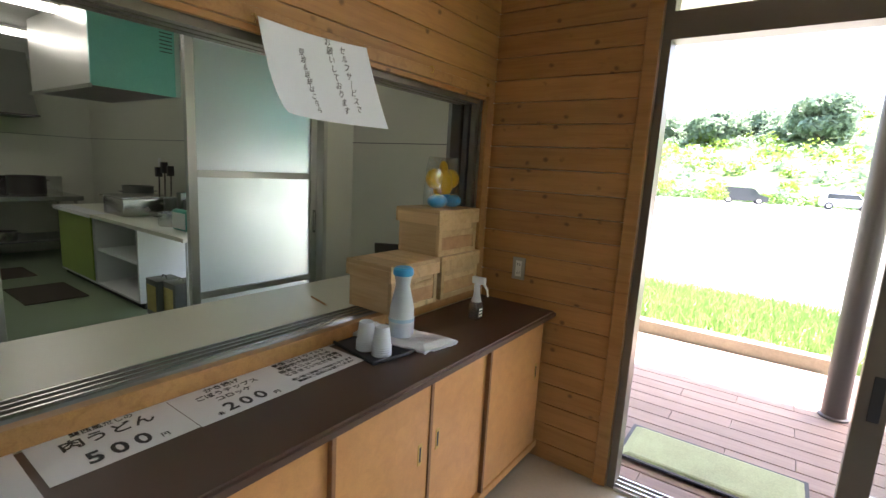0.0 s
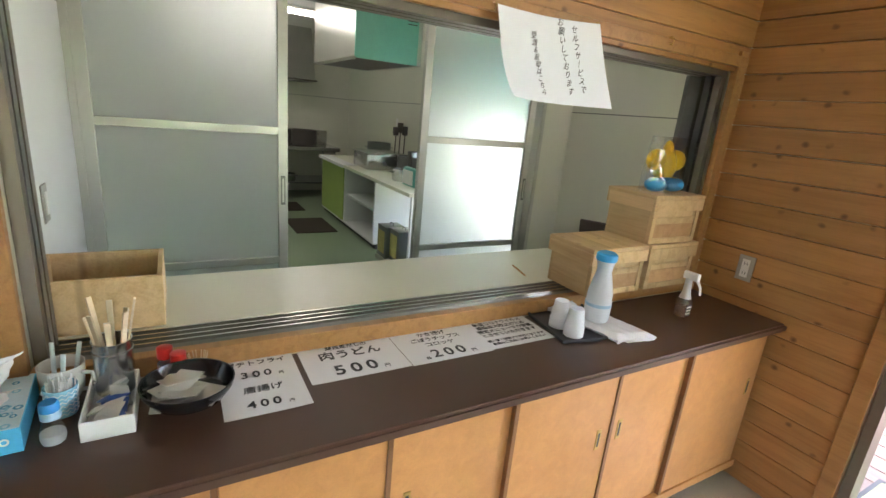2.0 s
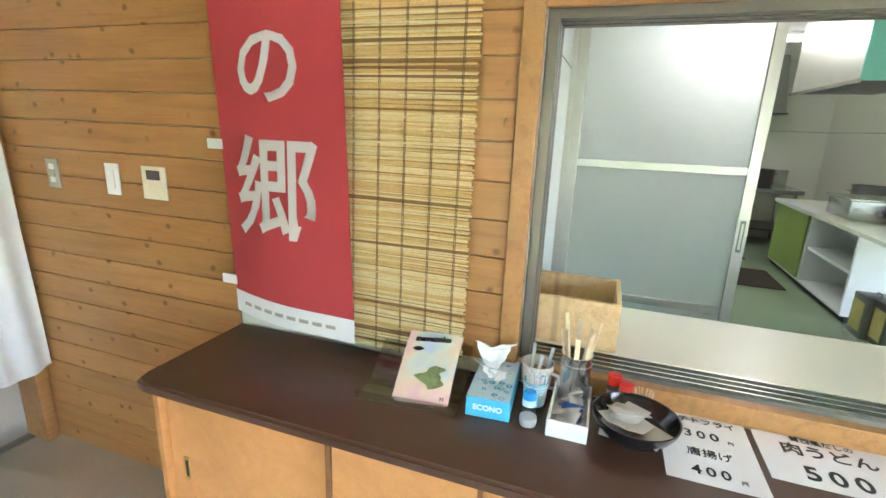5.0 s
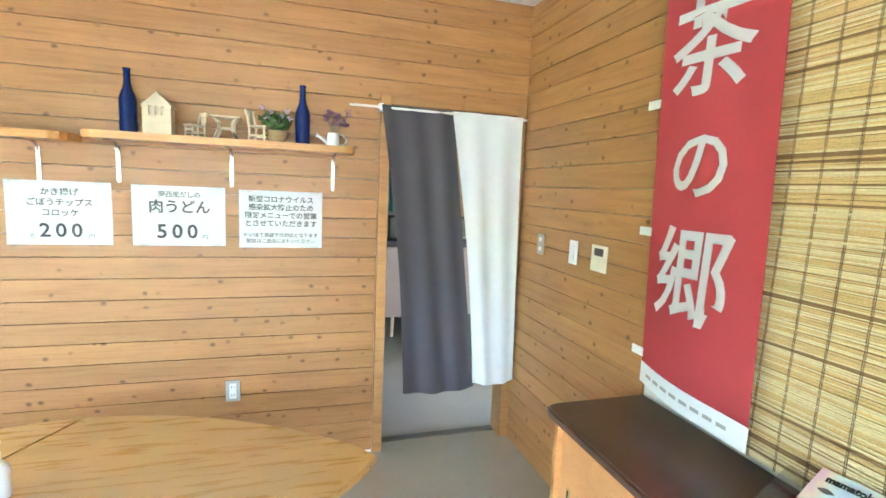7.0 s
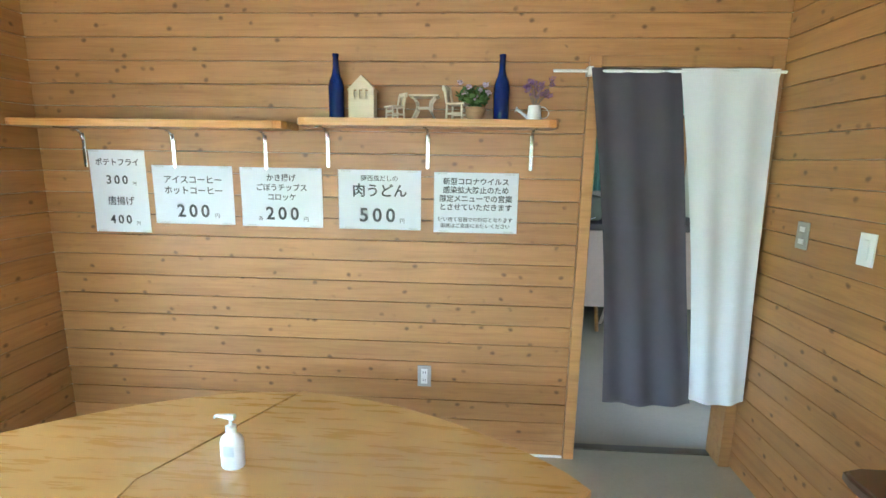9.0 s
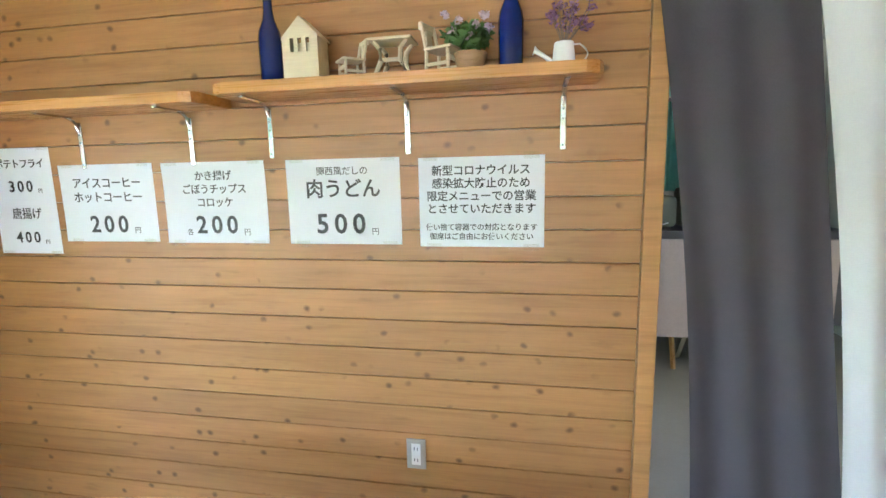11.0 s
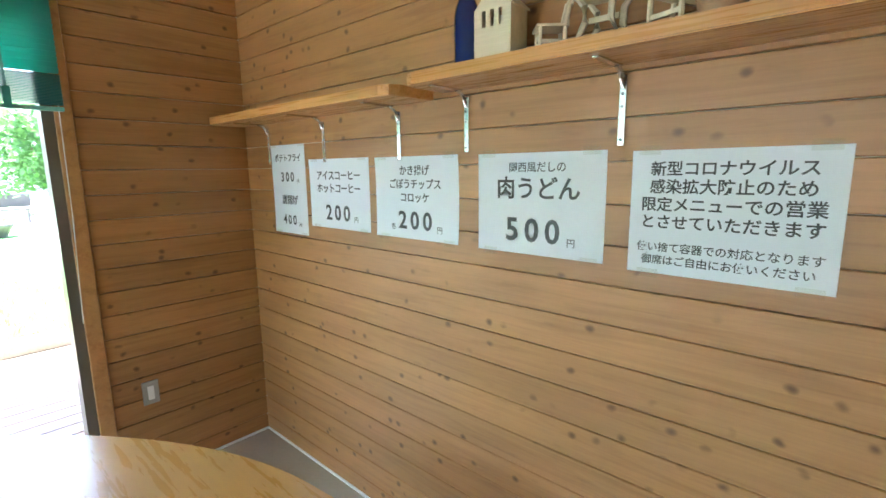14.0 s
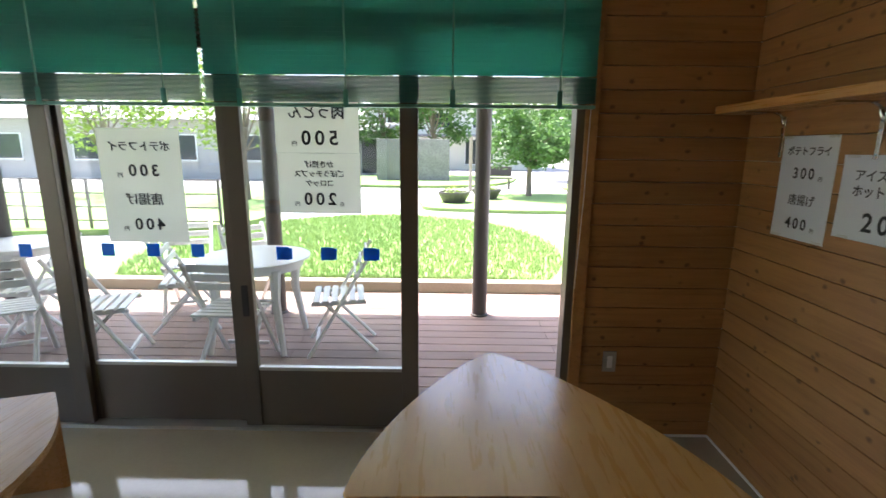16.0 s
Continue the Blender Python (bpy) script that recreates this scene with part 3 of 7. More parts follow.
patch("verge_north", "dry grass verge beside the car park", [(-7.0, 4.6), (-7.0, 7.4), (-2.0, 7.2), (0.5, 6.5), (1.6, 5.6), (0.3, 4.7), (-2.0, 4.62)], 0.05)


def tufts(name, label, region, count, h, seed, material=BLADE):
    rnd = random.Random(seed)
    vs, fs = [], []
    while len(fs) < count:
        x, y = region(rnd)
        a, l, lean = rnd.uniform(0, 6.28), h * rnd.uniform(0.5, 1.3), rnd.uniform(0.1, 0.6)
        dx, dy = math.cos(a), math.sin(a)
        w, n = 0.006 + 0.004 * rnd.random(), len(vs)
        z = 0.045
        vs += [(x - dy * w, y + dx * w, z), (x + dy * w, y - dx * w, z), (x + dx * l * lean * 0.4 + dy * w, y + dy * l * lean * 0.4 - dx * w, z + l * 0.6), (x + dx * l * lean, y + dy * l * lean, z + l)]
        fs.append((n, n + 1, n + 2, n + 3))
    me = bpy.data.meshes.new(name)
    me.from_pydata(vs, [], fs)
    me.materials.append(material)
    return tagged(new(name, me), label, "grass", "", "stuff")


tufts("grass_near", "blades of bright green lawn grass", lambda r: (lambda q, a: (max(4.98, 6.9 + 3.4 * q * math.cos(a)), -0.2 + 3.0 * q * math.sin(a)))(math.sqrt(r.random()), r.uniform(0, 6.283)), 26000, 0.075, 3)
tufts("grass_verge", "blades of dry yellow-green verge grass", lambda r: (r.uniform(-5.0, 0.5), r.uniform(4.62, 6.7)), 14000, 0.10, 4)


def leaf_mesh(name, centres, size, seed, material):
    """Many small bent leaves about the given (centre, radius) clumps."""
    rnd = random.Random(seed)
    vs, fs = [], []
    for (cx, cy, cz), rad, count in centres:
        for _ in range(count):
            d = Vector((rnd.gauss(0, 1), rnd.gauss(0, 1), rnd.gauss(0, 1))).normalized() * rad * rnd.uniform(0.55, 1.05)
            p = Vector((cx, cy, cz)) + Vector((d.x, d.y, d.z * 0.75))
            a = Vector((rnd.gauss(0, 1), rnd.gauss(0, 1), rnd.gauss(0, 0.6))).normalized()
            b = a.cross(Vector((rnd.gauss(0, 1), rnd.gauss(0, 1), rnd.gauss(0, 1)))).normalized()
            s = size * rnd.uniform(0.6, 1.4)
            n = len(vs)
            vs += [p - a * s, p + b * s * 0.5, p + a * s, p - b * s * 0.5]
            fs.append((n, n + 1, n + 2, n + 3))
    me = bpy.data.meshes.new(name)
    me.from_pydata(vs, [], fs)
    me.materials.append(material)
    return me


def tree(name, label, x, y, height, crown, trunk_h, seed, material=LEAF, leaf=0.09, dense=1.0):
    rnd = random.Random(seed)
    t = thing(name, label, "tree", (x, y, -0.05))
    bm = sweep([(x, y, -0.05), (x + 0.04, y + 0.02, trunk_h * 0.5), (x - 0.02, y, trunk_h), (x, y + 0.05, (trunk_h + height) / 2)], [0.11, 0.085, 0.07, 0.02], 10)
    clumps = []
    for k in range(16):
        a, zz = k * 2.4 + rnd.uniform(-0.3, 0.3), rnd.uniform(0.0, 1.0)
        r = crown * (0.75 - 0.45 * abs(zz - 0.35)) * rnd.uniform(0.6, 1.1)
        c = (x + r * math.cos(a), y + r * math.sin(a), trunk_h + 0.1 + (height - trunk_h - 0.3) * zz)
        clumps.append((c, crown * rnd.uniform(0.3, 0.5), int(190 * dense)))
        add_sweep(bm, [(x, y, trunk_h * rnd.uniform(0.8, 1.1)), ((x + c[0]) / 2, (y + c[1]) / 2, c[2] - 0.25), c], [0.035, 0.02, 0.006], 5)
    part("trunk", bm, BARK, t, smooth=True)
    part("crown", leaf_mesh("crown", clumps, leaf, seed, material), material, t)
    return t


tree("maple_tree", "small round-headed maple with dense green leaves", 15.6, -4.25, 3.35, 1.75, 1.25, 11, LEAF, 0.085, 2.2)
tree("young_tree", "young airy tree with yellow-green leaves", 13.5, 4.3, 4.6, 1.8, 1.6, 12, LEAF2, 0.075, 0.8)
tree("young_tree", "young airy tree with yellow-green leaves", 14.5, 9.0, 4.8, 1.9, 1.6, 13, LEAF2, 0.08, 0.8)
tree("broad_tree", "tall dark leafy tree behind the concrete wall", 26.0, -0.7, 6.0, 2.4, 2.2, 14, LEAF, 0.13, 1.5)
tree("broad_tree", "tall dark leafy tree behind the concrete wall", 29.0, 2.4, 7.0, 3.0, 2.0, 15, LEAF, 0.15, 1.5)
tree("broad_tree", "tall leafy tree beyond the path", 24.5, -8.2, 5.6, 2.8, 1.8, 16, LEAF, 0.14, 1.5)
solid("concrete_wall", box(22.8, -1.6, -0.06, 23.1, 1.9, 2.0, bevel=0.02), STAINED, "free-standing stained concrete wall", "wall", "structure")
for x, y in ((13.5, -1.72), (14.6, -2.75)):
    tub = thing("planter_tub", "dark round wooden planter tub with low plants", "planter", (x, y, -0.04), "planter tubs")
    part("bowl", lathe([(0, 0), (0.28, 0), (0.46, 0.33), (0.46, 0.38), (0.42, 0.38), (0.38, 0.3), (0, 0.3)], (x, y, -0.04), 20), POST, tub)
    part("plants", leaf_mesh("plants", [((x, y, 0.28), 0.36, 160)], 0.05, 5, LEAF2), LEAF2, tub)
solid("sign_post", box(18.0, -2.46, -0.06, 18.12, -2.34, 2.0, bevel=0.01), TIMBER, "plain weathered timber post by the path", "post")
bench = thing("park_bench", "dark slatted bench beside the path", "bench", (19.5, -3.6, -0.06))
part("seat", box(19.4, -4.2, 0.36, 19.8, -3.0, 0.41, bevel=0.01), POST, bench)
part("backrest", box(19.8, -4.2, 0.45, 19.85, -3.0, 0.85, bevel=0.01), POST, bench)
for yy in (-4.1, -3.15):
    part("leg", box(19.42, yy, -0.06, 19.82, yy + 0.06, 0.36), POST, bench)


def house(name, label, x0, y0, x1, y1, wall_h, roof_h, wins, wallmat=PLASTER):
    """A house whose openings look towards -x; wins: (y, z, width, height)."""
    h = thing(name, label, "building", ((x0 + x1) / 2, (y0 + y1) / 2, -0.06))
    part("wall", box(x0, y0, -0.06, x1, y1, wall_h), wallmat, h)
    ov = 0.7
    xm = (x0 + x1) / 2
    bm = bmesh.new()
    a = [bm.verts.new(p) for p in ((x0 - ov, y0 - ov, wall_h - 0.15), (xm, y0 - ov, wall_h + roof_h), (x1 + ov, y0 - ov, wall_h - 0.15))]
    b = [bm.verts.new((v.co.x, y1 + ov, v.co.z)) for v in a]
    bm.faces.new(a)
    bm.faces.new(b[::-1])
    for i in range(3):
        bm.faces.new((a[i], a[(i + 1) % 3], b[(i + 1) % 3], b[i]))
    part("roof", bm, ROOF, h)
    for y, z, w, hh in wins:
        wn = part("window", box(x0 - 0.05, y - w / 2 - 0.06, z - 0.06, x0 - 0.004, y + w / 2 + 0.06, z + hh + 0.06), WHITE, h)
        part("pane", box(x0 - 0.06, y - w / 2, z, x0 - 0.054, y + w / 2, z + hh), DARKGLASS, wn)
        part("sill", box(x0 - 0.14, y - w / 2 - 0.1, z - 0.12, x0 - 0.05, y + w / 2 + 0.1, z - 0.065), ALU, wn)
    return h


ROOF = paint("grey_roof_tile", (0.22, 0.22, 0.23), 0.6, var=0.12, scale=1.0)
DARKGLASS = paint("dark_window_glass", (0.05, 0.06, 0.065), 0.08)
house("timber_house", "two-storey plastered house with grey tiled roof beyond the trees", 38, -9, 46, 5, 5.0, 2.2, [(-4.2, 3.2, 1.5, 1.1), (-1.0, 3.2, 1.5, 1.1), (2.5, 3.2, 1.5, 1.1), (-4.0, 0.4, 2.2, 1.9), (0.8, 0.4, 2.2, 1.9)])
part("awning", box(36.2, -9.3, 2.5, 38.0, 5.3, 2.65), ROOF, bpy.data.objects["timber_house"])
house("long_shed", "long low grey plastered building behind the lawn", 24, 6.0, 34, 30, 3.0, 1.6, [(8.2, 0.9, 1.6, 1.2), (12.0, 0.9, 1.6, 1.2), (16.5, 0.9, 1.8, 1.2), (21.0, 0.9, 1.8, 1.2)], CONCRETE)
house("toilet_block", "small grey building with a dark doorway", 30, 2.2, 33, 5.6, 2.7, 0.5, [(3.4, 0.0, 1.0, 2.1)], CONCRETE)

# railing beyond the deck
rail = thing("railing", "black steel railing along the lawn", "fence", (8.3, 6.0, -0.06))
for k in range(11):
    y = 2.6 + k * 1.2
    part("post", box(8.28, y - 0.02, -0.06, 8.32, y + 0.02, 0.95), POST, rail)
for z in (0.2, 0.45, 0.7, 0.95):
    part("rail", sweep([(8.3, 2.6, z), (8.3, 14.6, z)], 0.014, 6), POST, rail)


# garden table and folding chairs on the deck
def garden_table(x, y, r=0.42):
    t = thing("garden_table", "round white plastic garden table on the deck", "table", (x, y, -0.02), "garden tables")
    part("tabletop", lathe([(0, 0.69), (r - 0.03, 0.69), (r, 0.70), (r, 0.715), (r - 0.02, 0.72), (0, 0.72)], (x, y, -0.02), 40), WHITE, t, smooth=True)
    part("apron", lathe([(r - 0.07, 0.63), (r - 0.06, 0.63), (r - 0.06, 0.69), (r - 0.07, 0.69)], (x, y, -0.02), 40), WHITE, t)
    for k in range(4):
        a = math.pi / 4 + k * math.pi / 2
        c, s = math.cos(a), math.sin(a)
        part("leg", sweep([(x + c * (r - 0.08), y + s * (r - 0.08), 0.64), (x + c * (r - 0.1), y + s * (r - 0.1), 0.4), (x + c * (r - 0.02), y + s * (r - 0.02), -0.02)], [0.045, 0.035, 0.025], 8), WHITE, t, smooth=True)
    return t


garden_table(3.42, -0.03)
garden_table(3.8, 2.25)
garden_table(6.2, 6.0)


def folding_chair():
    """White slatted folding chair; it faces +y, its base at the origin."""
    c = thing("folding_chair", "white slatted wooden folding chair on the deck", "chair", (0, 0, 0), "folding chairs on the deck")
    for s in (-1, 1):
        part("back_leg", sweep([(s * 0.2, 0.28, 0.0), (s * 0.2, -0.22, 0.82)], 0.019, 6, 0.75), WHITE, c)
        part("front_leg", sweep([(s * 0.165, -0.24, 0.0), (s * 0.165, 0.16, 0.43)], 0.018, 6, 0.75), WHITE, c)
        part("seat_rail", box(s * 0.18 - 0.012, -0.16, 0.40, s * 0.18 + 0.012, 0.24, 0.425), WHITE, c)
    for k in range(6):
        part("seat_slat", box(-0.21, -0.15 + k * 0.066, 0.425, 0.21, -0.102 + k * 0.066, 0.442, bevel=0.003), WHITE, c)
    for k in range(3):
        z = 0.60 + k * 0.075
        y = 0.28 - 0.5 * (z / 0.82)
        part("back_slat", box(-0.185, y - 0.008, z, 0.185, y + 0.008, z + 0.052, bevel=0.003), WHITE, c)
    part("stretcher", box(-0.16, 0.205, 0.085, 0.16, 0.225, 0.11), WHITE, c)
    return c


chair = folding_chair()
chair.matrix_basis = pose(3.36, -0.74, -0.02, 0, 0, 12)
WM.pop(chair)
for x, y, a in ((2.95, -0.03, -92), (3.05, 1.0, -160), (3.75, 0.75, 200), (4.2, 0.35, 130), (4.3, 1.0, 110), (2.9, 1.55, -60), (3.5, 1.75, 20), (3.2, 2.2, -90)):
    copy_thing(chair, pose(x, y, -0.02, 0, 0, a))

# entrance mat
mat_ob = thing("door_mat", "pale green bristly door mat on the deck", "mat", (-0.3, 2.26, 0.0))
part("mat_surface", sheet(60, 28, lambda u, v: (-0.73 + 0.82 * u, 2.08 + 0.36 * v, 0.002 + 0.012 * min(1, 20 * min(u, 1 - u, v, 1 - v)) + 0.003 * noise.noise((u * 60, v * 28, 0))), 0.004), paint("green_mat_pile", (0.33, 0.36, 0.22), 0.95, var=0.25, scale=8, fine=120, bumpy=0.8), mat_ob)
part("edging", box(-0.745, 2.065, -0.008, 0.105, 2.455, 0.003), BLACKMAT, mat_ob)

# car park to the north, with planting and the wooded slope
HILL = paint("slope_undergrowth", (0.1, 0.17, 0.05), 0.95, var=0.35, scale=0.15, fine=1.5)
solid("slope", sheet(60, 24, lambda u, v: (-90 + 150 * u, 58 + 70 * v, -0.2 + 19 * (v ** 0.8) * (0.85 + 0.35 * noise.noise((u * 5, v * 2, 1)))), 0.3), HILL, "green overgrown slope behind the car park", "slope", "structure")
rnd = random.Random(8)
cl, cl2 = [], []
for k in range(520):
    u, v = rnd.random(), rnd.random() ** 1.3
    x, y = -70 + 110 * u, 57 + 60 * v
    z = -0.2 + 19 * (((y - 58) / 70 if y > 58 else 0) ** 0.8) * (0.85 + 0.35 * noise.noise((((x + 90) / 150) * 5, max(0, y - 58) / 35, 1)))
    (cl if rnd.random() < 0.55 else cl2).append(((x, y, z + 0.4), rnd.uniform(0.8, 2.0) * (1 + v * 0.5), 70))
for nm, lab, c, mt in (("slope_bushes", "haze-paled green bushes covering the slope", cl, HAZELEAF), ("slope_shrubs", "light green shrubs covering the slope", cl2, LEAF2)):
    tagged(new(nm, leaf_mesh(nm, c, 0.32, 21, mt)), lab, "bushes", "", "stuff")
tree("hill_tree", "broad haze-paled tree on top of the slope", 2.5, 88, 14.2, 4.5, 10.0, 31, HAZELEAF, 0.45, 1.6)
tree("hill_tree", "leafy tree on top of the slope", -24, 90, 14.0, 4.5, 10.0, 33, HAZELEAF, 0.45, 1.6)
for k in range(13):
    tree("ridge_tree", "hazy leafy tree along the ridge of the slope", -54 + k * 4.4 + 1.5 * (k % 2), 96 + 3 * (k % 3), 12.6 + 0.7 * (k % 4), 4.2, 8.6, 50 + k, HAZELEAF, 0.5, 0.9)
solid("hedge", leaf_mesh("hedge", [((-40 + i * 1.0, 55.5, 0.4), 0.75, 70) for i in range(60)], 0.16, 41, LEAF), LEAF, "clipped hedge along the car park", "hedge", "stuff")
for x, y, r in ((-4.1, 38, 0.75), (-9.9, 50, 0.8), (3.4, 26.0, 0.6), (4.8, 27.0, 0.6)):
    s = thing("shrub", "rounded clipped shrub at the edge of the car park", "shrub", (x, y, -0.06), "car park shrubs")
    part("stem", sweep([(x, y, -0.06), (x, y, r)], 0.05, 6), BARK, s)
    part("crown", leaf_mesh("crown", [((x, y, r * 1.25), r, 420)], 0.1, 43, LEAF2), LEAF2, s)


def car(x, y, a, material, label):
    c = thing("parked_car", label, "car", (0, 0, 0), "parked cars")
    bm = bmesh.new()
    m = pose(0, 0, 0, 90, 0, 0)
    add_prism(bm, [(-1.9, 0.28), (1.9, 0.28), (1.95, 0.7), (1.2, 0.9), (0.7, 1.45), (-1.5, 1.5), (-1.9, 0.95)], -0.8, 0.8, m)
    bmesh.ops.bevel(bm, geom=bm.edges[:], offset=0.06, segments=2, affect="EDGES")
    part("body", bm, material, c, smooth=True)
    for s in (-1, 1):
        part("side_window", prism([(-1.4, 0.95), (1.0, 0.95), (0.66, 1.36), (-1.38, 1.38)], s * 0.81 - 0.004, s * 0.81 + 0.004, m), DARKGLASS, c)
        for wx in (-1.2, 1.2):
            w = part("wheel", lathe([(0, -0.1), (0.3, -0.1), (0.32, 0), (0.3, 0.1), (0, 0.1)], (0, 0, 0), 18), BLACKMAT, c)
            w.data.transform(pose(wx, s * 0.74, 0.32, 90))
            r_ = part("rim", lathe([(0, -0.11), (0.19, -0.11), (0.19, 0.11), (0, 0.11)], (0, 0, 0), 14), ALU, w)
            r_.data.transform(pose(wx, s * 0.74, 0.32, 90))
    part("windscreen", prism([(1.17, 0.93), (1.2, 0.95), (0.74, 1.42), (0.7, 1.4)], -0.68, 0.68, m), DARKGLASS, c)
    c.matrix_basis = pose(x, y, -0.06, 0, 0, a)
    return c


car(-3.4, 52, 8, DARKGLASS, "dark blue compact car parked below the slope")
car(4.2, 54, 0, WHITE, "white van-like car parked below the slope")
flag = thing("red_banner_flag", "red upright advertising banner on a pole outside", "banner", (1.05, 6.9, -0.06))
part("pole", sweep([(1.05, 6.9, -0.06), (1.05, 6.9, 2.9)], 0.015, 8), WHITE, flag)
part("cloth", sheet(10, 24, lambda u, v: (1.06 + 0.5 * u, 6.9 + 0.04 * math.sin(u * 7 + v * 3), 0.75 + 2.0 * v), 0.002), REDCLOTH, flag)

# ---- lamps ----
LAMPC = glow("cool_fluorescent", (1.0, 0.99, 0.9), 1.5)
# The passage light is unseen, added to brighten the window side.
for x, y, z, ln, mt, lab in ((-6.6, 0.55, 2.62, 1.25, LAMPC, "kitchen"), (-5.2, 0.55, 2.62, 1.25, LAMPC, "kitchen"), (-2.25, 0.4, 2.62, 0.5, LAMPC, "serving passage, added and unseen")):
    c = thing("ceiling_light", "white ceiling light with a glowing tube in the " + lab, "ceiling light", (x, y, z), "ceiling lights")
    part("housing", box(x - 0.09, y - ln / 2 - 0.03, z - 0.035, x + 0.09, y + ln / 2 + 0.03, z - 0.001, bevel=0.006), WHITE, c)
    part("tube", sweep([(x, y - ln / 2, z - 0.062), (x, y + ln / 2, z - 0.062)], 0.024, 12), mt, c, smooth=True)

# ---- serving counter ----
CZ, CF, CL = 0.805, -1.035, -1.81
counter = thing("serving_counter", "long counter with dark brown top and birch sliding doors", "counter", (-1.25, 0, 0))
out = [(XW + 0.001, CL), (CF - 0.05, CL), (CF - 0.012, CL + 0.012), (CF, CL + 0.05), (CF, YN - 0.002), (XW + 0.001, YN - 0.002)]
bm = prism(out, CZ - 0.036, CZ)
bmesh.ops.bevel(bm, geom=[e for e in bm.edges if abs(e.verts[0].co.z - e.verts[1].co.z) < 1e-4], offset=0.009, segments=3, affect="EDGES")
part("top", bm, COUNTER, counter, "dark brown laminate top with rounded edge", smooth=True)
part("carcass", box(XW + 0.001, CL + 0.05, 0.06, CF - 0.075, YN - 0.003, CZ - 0.037), CABINET, counter)
part("plinth", box(XW + 0.001, CL + 0.07, 0.0, CF - 0.11, YN - 0.003, 0.059), BLACKMAT, counter)
part("end_panel", box(XW + 0.001, CL + 0.03, 0.0, CF - 0.04, CL + 0.049, CZ - 0.037), CABINET, counter)
part("bottom_rail", box(CF - 0.074, CL + 0.05, 0.06, CF - 0.04, YN - 0.003, 0.095), CABINET, counter)
part("top_rail", box(CF - 0.074, CL + 0.05, 0.745, CF - 0.045, YN - 0.003, CZ - 0.037), CABINET, counter)
EDGES = [-1.76, -1.19, -0.79, -0.44, -0.04, 0.36, 0.80, 1.20, 1.72]
for k, (a, b) in enumerate(zip(EDGES, EDGES[1:])):
    dx = 0.0 if k % 2 else -0.014
    d = part("sliding_door", box(CF - 0.06 + dx, a + 0.004, 0.096, CF - 0.047 + dx, b - 0.004, 0.744, bevel=0.002), CABINET, counter)
    yy = b - 0.07 if k % 2 else a + 0.05
    h = part("pull", box(CF - 0.0468 + dx, yy, 0.46, CF - 0.0445 + dx, yy + 0.022, 0.54, bevel=0.001), paint("brass_pull", (0.5, 0.33, 0.1), 0.3, 0.8), d, "small brass finger pull")
    part("recess", box(CF - 0.0444 + dx, yy + 0.006, 0.472, CF - 0.0440 + dx, yy + 0.016, 0.528), BLACKMAT, h)
    if k:
        part("divider", box(CF - 0.06, a - 0.012, 0.096, CF - 0.0415, a + 0.002, 0.744), wood("dark_divider", (0.2, 0.09, 0.03), (0.28, 0.13, 0.05)), counter)
board = thing("serving_board", "ivory laminate serving board behind the window", "worktop", (-1.85, 0.6, 0.83))
part("top", box(-2.09, KY0 + 0.002, 0.828, -1.642, KY1 - 0.002, 0.862, bevel=0.004), LAMINATE, board)
part("front_panel", box(-2.05, KY0 + 0.002, 0.0, -1.66, KY1 - 0.002, 0.827), WHITEWALL, board)


# ---- sheets of paper ----
def flat_m(x, y, z):
    return Matrix.Translation((x, y, z)) @ pose(0, 0, 0, 0, 0, 90)


def wall_m(x, y, z):
    return Matrix.Translation((x, y, z)) @ pose(0, 0, 0, 90, 0, 180)


def glass_m(x, y, z):
    return Matrix.Translation((x, y, z)) @ pose(0, 0, 0, 90, 0, 90)


UDON = [("関西風だしの", 0.0, 0.25, 0.075, 0.005), ("肉うどん", 0.0, 0.10, 0.165, 0.016), ("500", -0.03, -0.19, 0.23, 0.018), ("円", 0.27, -0.25, 0.065, 0.0)]
KAKI = [("かき揚げ", 0.0, 0.23, 0.09, 0.012), ("ごぼうチップス", 0.0, 0.115, 0.09, 0.012), ("コロッケ", 0.0, 0.0, 0.09, 0.012), ("各", -0.27, -0.26, 0.06, 0.0), ("200", 0.0, -0.2, 0.215, 0.018), ("円", 0.29, -0.26, 0.065, 0.0)]
COFFEE = [("アイスコーヒー", 0.0, 0.18, 0.105, 0.012), ("ホットコーヒー", 0.0, 0.05, 0.105, 0.012), ("200", -0.02, -0.2, 0.215, 0.018), ("円", 0.28, -0.25, 0.065, 0.0)]
COVID = [("新型コロナウイルス", 0, 0.245, 0.086, 0.016), ("感染拡大防止のため", 0, 0.145, 0.086, 0.016), ("限定メニューでの営業", 0, 0.045, 0.086, 0.016), ("とさせていただきます", 0, -0.055, 0.086, 0.016), ("使い捨て容器での対応となります", 0, -0.2, 0.059, 0.01), ("御席はご自由にお使いください", 0, -0.275, 0.059, 0.01)]
FRY = [("ポテトフライ", 0, 0.43, 0.115, 0.014), ("300", -0.03, 0.17, 0.18, 0.016), ("円", 0.24, 0.12, 0.06, 0.0), ("唐揚げ", 0, -0.15, 0.14, 0.006), ("400", -0.03, -0.43, 0.18, 0.016), ("円", 0.24, -0.48, 0.06, 0.0)]


